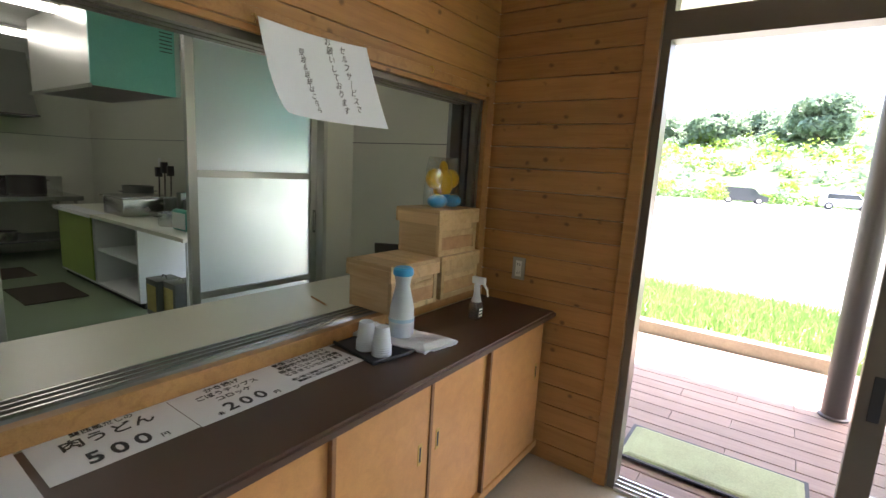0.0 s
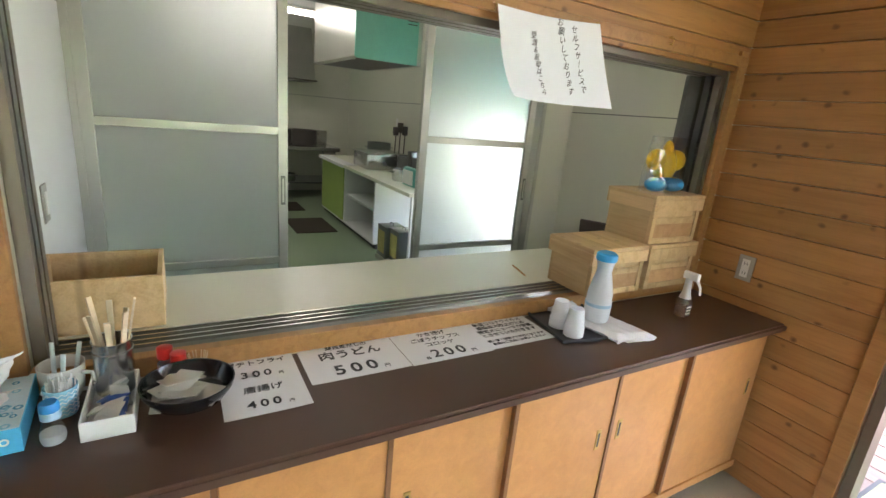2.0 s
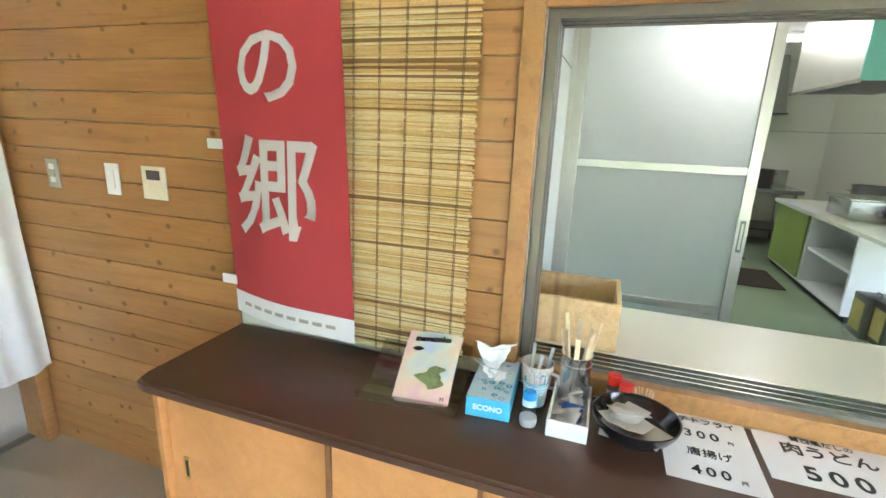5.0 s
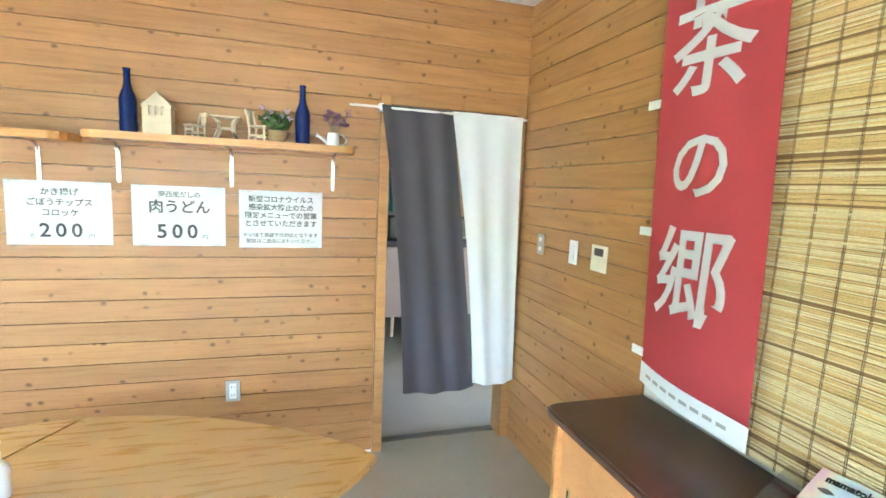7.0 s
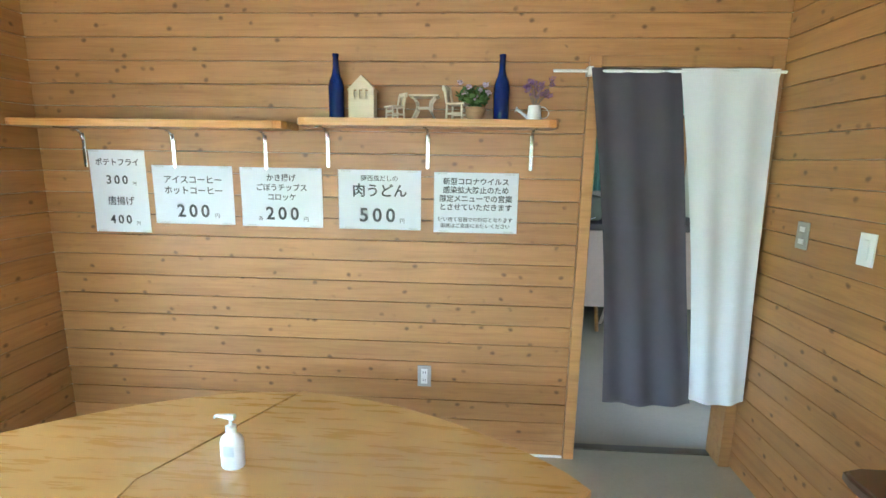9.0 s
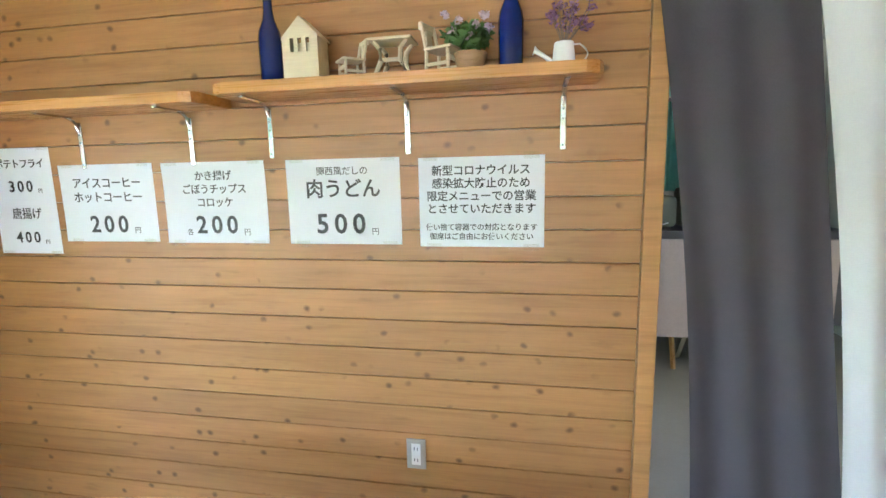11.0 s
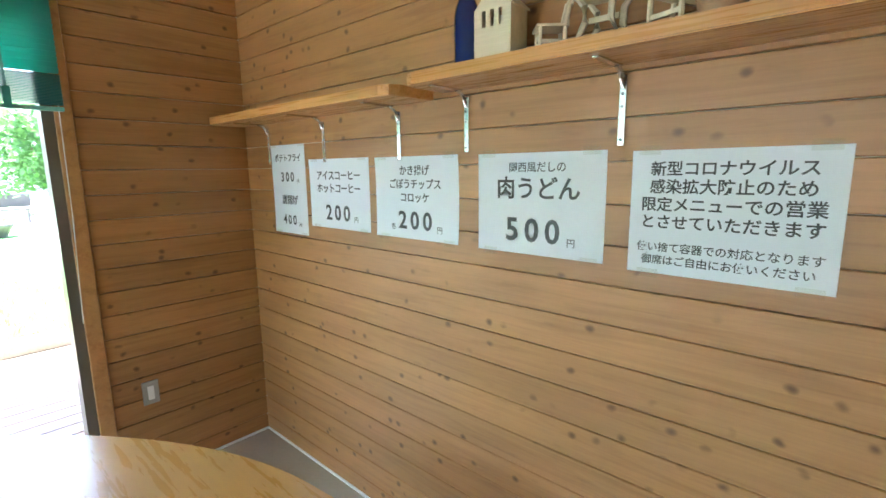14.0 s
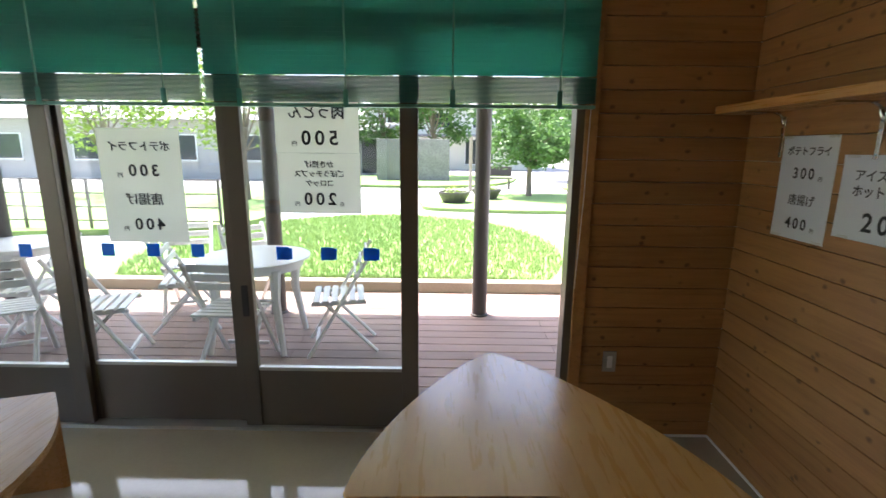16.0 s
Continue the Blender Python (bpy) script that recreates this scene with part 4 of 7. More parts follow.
def notice(label, group, m, w, h, lines, unit, material, curl=0.003, deep=0.0004, tape=True):
    """A printed sheet on m (its middle, facing z); lines: text, x, y, size in units."""
    s = thing("menu_sheet", label, "paper sheet", m.translation, group)
    sd = random.Random(int(abs(m.translation.x * 977 + m.translation.y * 331)))
    ph = sd.uniform(0, 6)
    bm = sheet(14, 10, lambda u, v: m @ Vector(((u - 0.5) * w, (v - 0.5) * h, 0.0009 + curl * (abs(2 * u - 1) ** 4) * (abs(2 * v - 1) ** 3) * (0.6 + 0.4 * math.sin(ph + 5 * u)))))
    part("paper", bm, material, s, smooth=True)
    for body, x, y, size, bold in lines:
        letters("lettering", body, size * unit, m @ Matrix.Translation((x * unit, y * unit, 0.0016)), INK, s, "", bold, deep, 1.4 if body.isdigit() else 1.0)
    if tape:
        for sx, sy in ((-0.4, 0.5), (0.4, 0.5), (-0.38, -0.5), (0.4, -0.5)):
            c = m @ Matrix.Translation((sx * w, sy * h, 0.002 + curl * 0.5))
            part("tape", sheet(2, 2, lambda u, v: c @ Vector(((u - 0.5) * 0.05, (v - 0.5) * 0.022, 0))), TAPE, s)
    return s


WG = "menu sheets on the boarded wall"
notice("white menu sheet for fried potato and chicken taped up", WG, wall_m(1.735, YS, 1.39), 0.297, 0.42, FRY, 0.34, PAPER)
notice("white menu sheet for iced and hot coffee taped up", WG, wall_m(1.345, YS, 1.379), 0.42, 0.297, COFFEE, 0.42, PAPER)
notice("white menu sheet for fried snacks and croquettes taped up", WG, wall_m(0.886, YS, 1.376), 0.42, 0.298, KAKI, 0.42, PAPER, 0.006)
notice("white menu sheet for meat noodles at five hundred yen", WG, wall_m(0.387, YS, 1.374), 0.416, 0.297, UDON, 0.42, PAPER)
notice("white notice about limited menu during the epidemic", WG, wall_m(-0.092, YS, 1.368), 0.414, 0.298, COVID, 0.42, PAPER)
CG = "laminated sheets on the counter"
notice("laminated menu sheet for potato and chicken on the counter", CG, flat_m(-1.347, -0.309, CZ), 0.205, 0.292, FRY, 0.235, LAMPAPER, 0.004, tape=False)
notice("laminated menu sheet for meat noodles on the counter", CG, flat_m(-1.384, -0.043, CZ), 0.296, 0.208, UDON, 0.297, LAMPAPER, 0.001, tape=False)
notice("laminated menu sheet for snacks and croquettes on the counter", CG, flat_m(-1.38, 0.252, CZ), 0.29, 0.208, KAKI, 0.297, LAMPAPER, 0.001, tape=False)
notice("laminated epidemic notice lying on the counter", CG, flat_m(-1.384, 0.53, CZ + 0.001), 0.27, 0.208, COVID, 0.275, LAMPAPER, 0.001, tape=False)
GG = "menu sheets on the door glass"
GPAPER = sheer("sunlit_poster_paper", (0.78, 0.78, 0.7), 0.55, 0.8, 0.02)
notice("menu sheet for potato and chicken seen through from behind", GG, glass_m(XE + 0.0705, 0.012, 1.333), 0.42, 0.58, FRY, 0.46, GPAPER, 0, 0.003, False)
s = notice("two joined menu sheets seen through from behind", GG, glass_m(XE + 0.0255, -0.905, 1.658), 0.41, 0.297, UDON, 0.42, GPAPER, 0, 0.003, False)
notice("menu sheet for snacks seen through from behind", GG, glass_m(XE + 0.0255, -0.908, 1.36), 0.41, 0.297, KAKI, 0.40, GPAPER, 0, 0.003, False)
notice("menu sheet for coffee seen through from behind", GG, glass_m(XE + 0.0255, 0.9, 1.59), 0.42, 0.31, COFFEE, 0.42, GPAPER, 0, 0.003, False)
for y in (0.88, 0.64, 0.24, 0.0, -0.235, -0.70, -0.93, -1.15):
    x = XE + (0.026 if y > 0.5 or y < -0.45 else 0.071)
    k = thing("safety_sticker", "bright blue square safety sticker on the glass", "sticker", (x, y, 1.0), "glass safety stickers")
    part("film", box(x - 0.0006, y - 0.035, 0.966, x + 0.0004, y + 0.032, 1.034), BLUEFILM, k)
    if y < -0.45:
        part("second_film", box(x - 0.0016, y - 0.05, 0.97, x - 0.0008, y + 0.012, 1.028), BLUEFILM, k)

# self-service sign hanging over the window
sg = thing("hanging_sign", "curled white paper sign hung over the serving window", "sign", (XW + 0.03, 0.62, 1.73))
P00, P10, P11, P01 = Vector((-1.43, 0.425, 1.588)), Vector((-1.42, 0.872, 1.598)), Vector((-1.435, 0.785, 1.862)), Vector((-1.435, 0.37, 1.85))


def sign_at(u, v):
    p = (P00 * (1 - u) + P10 * u) * (1 - v) + (P01 * (1 - u) + P11 * u) * v
    return p + Vector((0.02 * (1 - v) ** 2 + 0.035 * (1 - v) ** 4 * (1 - u) ** 2, 0, 0.012 * (1 - v) ** 6 * (1 - u) ** 6 - 0.008 * math.sin(math.pi * u) * v))


part("paper", sheet(16, 12, sign_at, 0.0004), PAPER, sg, smooth=True)
for body, u, v, size in (("セルフサービスで", 0.72, 0.55, 0.026), ("お願いしております", 0.585, 0.56, 0.026), ("受渡＆返却はこちら", 0.31, 0.44, 0.021)):
    n = len(body)
    for i, ch in enumerate(body):
        vv = v + (n / 2 - i - 0.5) * size * 1.0 / 0.262
        p = sign_at(u + (0.5 - vv) * 0.02, vv)
        letters("lettering", ch if ch != "ー" else "｜", size, Matrix.Translation(p + Vector((0.0018, 0, 0))) @ pose(0, 0, 0, 90, 0, 90), INK, sg, "", 0.0, 0.0003)
for y, z in ((0.79, 1.868), (0.37, 1.858), (1.18, 1.88), (-0.88, 1.55)):
    hk = thing("cup_hook", "small brass cup hook screwed into the wood", "hook", (XW, y, z), "hooks over the window")
    part("bar", sweep([(XW, y, z), (XW + 0.025, y, z), (XW + 0.035, y, z - 0.012), (XW + 0.028, y, z - 0.024), (XW + 0.016, y, z - 0.02)], 0.002, 6), paint("brass", (0.6, 0.4, 0.14), 0.3, 0.9), hk, smooth=True)


# ---- crates and toy ----
HEART = wood("cypress_heartwood", (0.5, 0.27, 0.12), (0.62, 0.38, 0.18), 0.55, 0.2, grain=0.8)
def crate(x0, y0, x1, y1, z0, h, lid=True, label="lidded raw wooden box with a batten lid"):
    c = thing("wooden_box", label, "box", ((x0 + x1) / 2, (y0 + y1) / 2, z0), "wooden boxes on the serving board")
    t = 0.014
    part("front", box(x1 - t, y0, z0, x1, y1, z0 + h, bevel=0.0015), CRATE, c)
    part("back", box(x0, y0, z0, x0 + t, y1, z0 + h, bevel=0.0015), CRATE, c)
    part("side", box(x0 + t, y0 + 0.001, z0, x1 - t, y0 + t, z0 + h - 0.001), CRATE, c)
    part("side", box(x0 + t, y1 - t, z0, x1 - t, y1 - 0.001, z0 + h - 0.001), CRATE, c)
    part("bottom", box(x0 + t, y0 + t, z0, x1 - t, y1 - t, z0 + 0.012), CRATE, c)
    if lid:
        e = 0.012
        ld = part("lid", box(x0 - e, y0 - e, z0 + h, x1 + e, y1 + e, z0 + h + 0.016, bevel=0.002), CRATE, c)
        part("rim", box(x1 + 0.001, y0 - e, z0 + h - 0.05, x1 + e, y1 + e, z0 + h - 0.0005, bevel=0.0015), CRATE, ld)
        part("rim", box(x0 - e, y0 - e, z0 + h - 0.05, x0 - 0.001, y1 + e, z0 + h - 0.0005, bevel=0.0015), CRATE, ld)
        part("rim", box(x0 - 0.001, y0 - e, z0 + h - 0.05, x1 + 0.001, y0 - 0.001, z0 + h - 0.0005), CRATE, ld)
        part("rim", box(x0 - 0.001, y1 + 0.001, z0 + h - 0.05, x1 + 0.001, y1 + e, z0 + h - 0.0005), CRATE, ld)
        part("frame_stile", box(x1 + 0.0005, y0, z0, x1 + 0.006, y0 + 0.022, z0 + h - 0.052), CRATE, c)
        part("frame_stile", box(x1 + 0.0005, y1 - 0.022, z0, x1 + 0.006, y1, z0 + h - 0.052), CRATE, c)
        part("frame_rail", box(x1 + 0.0005, y0 + 0.0225, z0, x1 + 0.006, y1 - 0.0225, z0 + 0.022), CRATE, c)
        zz = z0 + 0.026
        for hh in (0.06, 0.028, h - 0.19):
            part("front_board", box(x1 + 0.0004, y0 + 0.0228, zz, x1 + 0.0032, y1 - 0.0228, zz + hh - 0.0012, bevel=0.0006), HEART if hh > 0.05 else CRATE, c)
            zz += hh
        for k, dy in enumerate((0.0, 0.11, 0.19)):
            part("lid_board", box(x0 - 0.011, y0 - 0.011 + dy, z0 + h + 0.0163, x1 + 0.011, y0 - 0.0125 + (0.11, 0.19, y1 - y0 + 0.0235)[k], z0 + h + 0.0185, bevel=0.0006), CRATE, ld)
    return c


BZ = 0.8625
crate(-1.66, 0.945, -1.425, 1.25, 0.869, 0.185)
crate(-1.66, 1.285, -1.425, 1.59, 0.869, 0.185, label="lidded raw wooden box carrying another box")
crate(-1.67, 1.265, -1.435, 1.575, 0.869 + 0.2035, 0.193, label="lidded raw wooden box stacked on top of another")
crate(-1.93, -0.835, -1.655, -0.525, BZ, 0.155, lid=False, label="open empty raw wooden box on the serving board")
tz = 0.869 + 0.2035 + 0.2117
bm = bmesh.new()
for px, py, pz, r, sx, sy, sz in ((0, 0, 0.085, 0.045, 0.8, 1.0, 1.35), (0, -0.05, 0.105, 0.04, 0.7, 1.1, 0.9), (0, 0.05, 0.105, 0.04, 0.7, 1.1, 0.9), (0, 0, 0.135, 0.024, 0.8, 0.8, 1.5)):
    vs = bmesh.ops.create_uvsphere(bm, u_segments=16, v_segments=10, radius=r)["verts"]
    bmesh.ops.transform(bm, matrix=Matrix.Translation((-1.54 + px, 1.42 + py, tz + pz)) @ Matrix.Diagonal((sx, sy, sz, 1)), verts=vs)
for s in (-1, 1):
    vs = bmesh.ops.create_uvsphere(bm, u_segments=14, v_segments=8, radius=0.035)["verts"]
    bmesh.ops.transform(bm, matrix=Matrix.Translation((-1.525, 1.42 + s * 0.045, tz + 0.025)) @ Matrix.Diagonal((1, 1.35, 0.7, 1)), verts=vs)
bmesh.ops.transform(bm, matrix=Matrix.Translation((-1.54, 1.42, tz)) @ Matrix.Diagonal((1.15, 1.3, 1.3, 1)) @ Matrix.Translation((1.54, -1.42, -tz)), verts=bm.verts[:])
toy = solid("soft_toy", bm, YELLOW, "plain yellow toy on a blue base in a clear bag", "toy", smooth=True)
toy.data.materials.append(paint("light_blue_vinyl", (0.03, 0.3, 0.6), 0.4))
for f in toy.data.polygons:
    f.material_index = 1 if f.center.z < tz + 0.062 else 0
bag = solid("clear_bag", sheet(24, 16, lambda u, v: (-1.54 + 0.062 * math.cos(u * 6.283) * (1 - 0.75 * v ** 2) + 0.008 * noise.noise((u * 9, v * 6, 2)), 1.42 + 0.13 * math.sin(u * 6.283) * (1 - 0.1 * v) + 0.006 * noise.noise((u * 9, v * 6, 5)), tz + 0.002 + 0.235 * v)), PET, "crinkled clear plastic bag round the toy", "bag", smooth=True)
pen = thing("pencil", "short orange pencil lying on the serving board", "pencil", (-1.78, 0.885, BZ))
part("shaft", sweep([(-1.86, 0.905, BZ + 0.004), (-1.72, 0.868, BZ + 0.004)], 0.004, 6), SHELF, pen)
part("tip", sweep([(-1.72, 0.868, BZ + 0.004), (-1.705, 0.864, BZ + 0.004)], [0.004, 0.0008], 6), CHIP, pen)

# ---- tray with cups and water ----
tray = thing("tray", "dark brown plastic serving tray", "tray", (-1.36, 0.79, CZ))
part("base", prism([(-1.50, 0.70), (-1.23, 0.655), (-1.205, 0.80), (-1.21, 0.93), (-1.49, 0.98)], CZ + 0.001, CZ + 0.006), BLACKMAT, tray)
part("rim", sweep([(-1.50, 0.70, CZ + 0.01), (-1.23, 0.655, CZ + 0.01), (-1.205, 0.80, CZ + 0.01), (-1.21, 0.93, CZ + 0.01), (-1.49, 0.98, CZ + 0.01), (-1.50, 0.70, CZ + 0.01)], 0.005, 6), BLACKMAT, tray, smooth=True)
for x, y in ((-1.345, 0.735), (-1.268, 0.735)):
    cs = thing("paper_cup_stack", "stack of white paper cups turned upside down", "cups", (x, y, CZ + 0.006), "paper cups on the tray")
    for k in range(5):
        z = CZ + 0.0065 + k * 0.008
        part("cup", lathe([(0.034, 0), (0.036, 0.002), (0.034, 0.005), (0.0335, 0.006), (0.026, 0.068), (0.025, 0.071), (0.0235, 0.069), (0, 0.068)], (x, y, z), 24), PAPER, cs, smooth=True)
jug = thing("water_carafe", "frosted plastic water carafe with a blue lid", "carafe", (-1.305, 0.88, CZ + 0.006))
part("body", lathe([(0, 0), (0.042, 0), (0.047, 0.01), (0.048, 0.05), (0.045, 0.11), (0.034, 0.16), (0.027, 0.19), (0.028, 0.21), (0.034, 0.232), (0.032, 0.232), (0.026, 0.21), (0.025, 0.19), (0.031, 0.16), (0.042, 0.11), (0.045, 0.05), (0.044, 0.012), (0, 0.006)], (-1.305, 0.88, CZ + 0.032), 32), sheer("frosted_plastic", (0.82, 0.85, 0.87), 0.6, 0.2, 0.03), jug, smooth=True)
part("lid", lathe([(0, 0.232), (0.036, 0.232), (0.039, 0.238), (0.037, 0.256), (0.03, 0.262), (0, 0.262)], (-1.305, 0.88, CZ + 0.033), 28), paint("sky_blue_plastic", (0.03, 0.36, 0.7), 0.3), jug, "sky-blue screw lid", smooth=True)
part("label_band", lathe([(0.0486, 0.06), (0.0486, 0.072)], (-1.305, 0.88, CZ + 0.032), 32), paint("pale_blue_print", (0.4, 0.6, 0.72), 0.4), jug)
tw = solid("towel", sheet(40, 32, lambda u, v: (-1.385 + 0.225 * u + 0.03 * v, 0.80 + 0.17 * v + 0.045 * u, CZ + 0.016 + 0.014 * min(1, 9 * min(u, 1 - u, v, 1 - v)) + 0.006 * noise.noise((u * 5, v * 5, 3)) + 0.0025 * noise.noise((u * 30, v * 30, 3))), 0.018), TOWEL, "folded white terry towel under the carafe", "towel", smooth=True)
solid("cloth", sheet(30, 24, lambda u, v: (-1.47 + 0.09 * u, 0.79 + 0.12 * v, CZ + 0.022 + 0.045 * math.sin(3.14 * u) * math.sin(3.14 * v) * (0.8 + 0.5 * noise.noise((u * 4, v * 4, 8))) + 0.006 * noise.noise((u * 12, v * 12, 1))), 0.012), TOWEL, "crumpled white cleaning cloth on the tray", "cloth", smooth=True)
sp = thing("spray_bottle", "clear square spray bottle with a white trigger", "spray bottle", (-1.255, 1.335, CZ))
part("bottle", box(-1.28, 1.31, CZ + 0.001, -1.23, 1.36, CZ + 0.085, bevel=0.008), PET, sp, smooth=True)
part("liquid", box(-1.277, 1.313, CZ + 0.004, -1.233, 1.357, CZ + 0.05, bevel=0.006), PET, sp)
part("print", box(-1.2295, 1.318, CZ + 0.015, -1.2288, 1.352, CZ + 0.06), INK, sp)
for k in range(3):
    part("print_bar", box(-1.2287, 1.321, CZ + 0.02 + k * 0.014, -1.2282, 1.349, CZ + 0.027 + k * 0.014), WHITE, sp)
part("collar", lathe([(0.024, 0.085), (0.019, 0.1), (0.015, 0.12), (0.013, 0.17), (0, 0.17)], (-1.255, 1.335, CZ), 20), sheer("milky_plastic", (0.7, 0.72, 0.72), 0.4, 0.3), sp, smooth=True)
part("head", box(-1.28, 1.324, CZ + 0.165, -1.215, 1.346, CZ + 0.198, bevel=0.006), WHITE, sp, smooth=True)
part("trigger", sweep([(-1.222, 1.335, CZ + 0.172), (-1.205, 1.338, CZ + 0.145), (-1.20, 1.34, CZ + 0.115)], [0.007, 0.005, 0.004], 8), WHITE, sp, smooth=True)

# ---- condiments ----
bowl = thing("black_bowl", "black lacquer bowl holding white packets", "bowl", (-1.31, -0.478, CZ))
part("shell", lathe([(0, 0.004), (0.045, 0.0), (0.048, 0.008), (0.08, 0.022), (0.099, 0.05), (0.102, 0.064), (0.098, 0.064), (0.092, 0.05), (0.074, 0.028), (0, 0.014)], (-1.31, -0.478, CZ + 0.001), 44), BLACK, bowl, smooth=True)
rnd = random.Random(5)
for k in range(11):
    x, y, a = -1.31 + rnd.uniform(-0.035, 0.035), -0.478 + rnd.uniform(-0.035, 0.035), rnd.uniform(0, 180)
    m = Matrix.Translation((x, y, CZ + 0.028 + k * 0.0028)) @ pose(0, 0, 0, rnd.uniform(-14, 14), rnd.uniform(-14, 14), a)
    pk = thing("sauce_packet", "flat white sealed packet in the bowl", "packet", (x, y, CZ + 0.03), "packets in the bowl")
    part("film", sheet(8, 6, lambda u, v: m @ Vector(((u - 0.5) * 0.09, (v - 0.5) * 0.062, 0.004 * math.sin(3.14 * u) * math.sin(3.14 * v))), 0.002), sheer("milky_packet_%d" % (k % 2), (0.75, 0.75, 0.7), 0.4, 0.3, 0.04), pk, smooth=True)
tr = thing("sachet_tray", "white rectangular plastic tray of blue and grey sachets", "tray", (-1.335, -0.635, CZ))
cx, cy = -1.335, -0.632
bm = bmesh.new()
for b in ((cx - 0.095, cy - 0.045, 0.001, cx + 0.095, cy + 0.045, 0.006), (cx - 0.099, cy - 0.049, 0.001, cx - 0.094, cy + 0.049, 0.048), (cx + 0.094, cy - 0.049, 0.001, cx + 0.099, cy + 0.049, 0.048), (cx - 0.094, cy - 0.049, 0.001, cx + 0.094, cy - 0.0445, 0.048), (cx - 0.094, cy + 0.0445, 0.001, cx + 0.094, cy + 0.049, 0.048)):
    add_box(bm, b[0], b[1], CZ + b[2], b[3], b[4], CZ + b[5], bevel=0.002)
part("tray_body", bm, WHITE, tr)
SBLUE, SGREY = paint("blue_check_wrapper", (0.03, 0.1, 0.4), 0.3, var=0.5, scale=60), sheer("grey_sachet", (0.74, 0.74, 0.7), 0.3, 0.35, 0.06)
for k in range(12):
    x, y = cx + (k % 4 - 1.5) * 0.042 + rnd.uniform(-0.008, 0.008), cy + rnd.uniform(-0.02, 0.02)
    m = Matrix.Translation((x, y, CZ + 0.018 + 0.006 * (k // 4) + 0.004 * (k % 3))) @ pose(0, 0, 0, rnd.uniform(-25, 25), rnd.uniform(-25, 25), rnd.uniform(0, 90))
    pk = thing("sachet", "small blue checked wrapped sachet" if k % 3 == 0 else "small flat grey-white sachet", "sachet", (x, y, CZ + 0.02), "sachets in the tray")
    part("film", sheet(8, 6, lambda u, v: m @ Vector(((u - 0.5) * 0.055, (v - 0.5) * 0.04, 0.009 * math.sin(3.14 * u) * math.sin(3.14 * v))), 0.003), SBLUE if k % 3 == 0 else SGREY, pk, smooth=True)
can = thing("chopstick_canister", "shiny steel canister full of wooden chopsticks", "canister", (-1.405, -0.615, CZ))
cx, cy = -1.43, -0.632
part("cylinder", lathe([(0, 0.001), (0.04, 0.001), (0.041, 0.006), (0.041, 0.108), (0.043, 0.11), (0.043, 0.114), (0.041, 0.116), (0.041, 0.138), (0.0425, 0.14), (0.039, 0.14), (0.038, 0.01), (0, 0.008)], (cx, cy, CZ), 36), STEEL, can, smooth=True)
for k in range(8):
    a = k * 0.8
    tx, ty = cx + 0.036 * math.cos(a) * 1.3, cy + 0.036 * math.sin(a) * 1.3
    m = look((cx + 0.012 * math.cos(a), cy + 0.012 * math.sin(a), CZ + 0.02), (tx, ty, CZ + 0.2))
    st = thing("chopsticks", "pair of pale disposable wooden chopsticks", "chopsticks", (tx, ty, CZ + 0.2), "chopsticks in the canister")
    part("stick", box(-0.0065, -0.0025, -0.185 - 0.018 * (k % 3), 0.0065, 0.0025, 0.0, bevel=0.0008, m=m), CHIP, st)
mug = thing("mug_of_sticks", "pale mug holding wrapped straws", "mug", (-1.44, -0.735, CZ))
cx, cy = -1.44, -0.735
part("cup", lathe([(0, 0.001), (0.03, 0.001), (0.04, 0.02), (0.045, 0.07), (0.046, 0.088), (0.0435, 0.088), (0.042, 0.07), (0.037, 0.022), (0, 0.008)], (cx, cy, CZ), 32), paint("pale_glaze", (0.62, 0.6, 0.55), 0.25, scale=20), mug, smooth=True)
part("handle", sweep([(cx + 0.02, cy + 0.04, CZ + 0.07), (cx + 0.026, cy + 0.06, CZ + 0.068), (cx + 0.028, cy + 0.066, CZ + 0.045), (cx + 0.022, cy + 0.052, CZ + 0.025), (cx + 0.015, cy + 0.036, CZ + 0.022)], 0.005, 8), paint("pale_glaze_handle", (0.62, 0.6, 0.55), 0.25), mug, smooth=True)
for k in range(9):
    a = k * 2.1
    bx, by = cx + 0.02 * math.cos(a), cy + 0.02 * math.sin(a)
    st = thing("wrapped_straw", "thin straw in a pale blue paper wrapper", "straw", (bx, by, CZ + 0.02), "straws in the mug")
    part("tube", sweep([(bx, by, CZ + 0.015), (cx + 0.03 * math.cos(a), cy + 0.03 * math.sin(a) + 0.012, CZ + 0.125 + 0.006 * (k % 3))], 0.0045, 6, 0.5), paint("pale_wrapper", (0.55, 0.66, 0.68), 0.5), st)
tp = thing("toothpick_tumbler", "blue wave-patterned tumbler full of cotton sticks", "tumbler", (-1.385, -0.725, CZ))
cx, cy = -1.37, -0.728
part("tumbler", lathe([(0, 0.001), (0.027, 0.001), (0.032, 0.07), (0.0305, 0.07), (0.026, 0.006), (0, 0.005)], (cx, cy, CZ), 28), paint("blue_glaze", (0.3, 0.58, 0.72), 0.25), tp, smooth=True)
for k in range(6):
    z = CZ + 0.01 + k * 0.01
    bm = sweep([(cx + (0.0282 + 0.00075 * k) * math.cos(i * 0.209), cy + (0.0282 + 0.00075 * k) * math.sin(i * 0.209), z + 0.003 * (1 if i % 2 else -1)) for i in range(31)], 0.0011, 4)
    part("wave_line", bm, WHITE, tp)
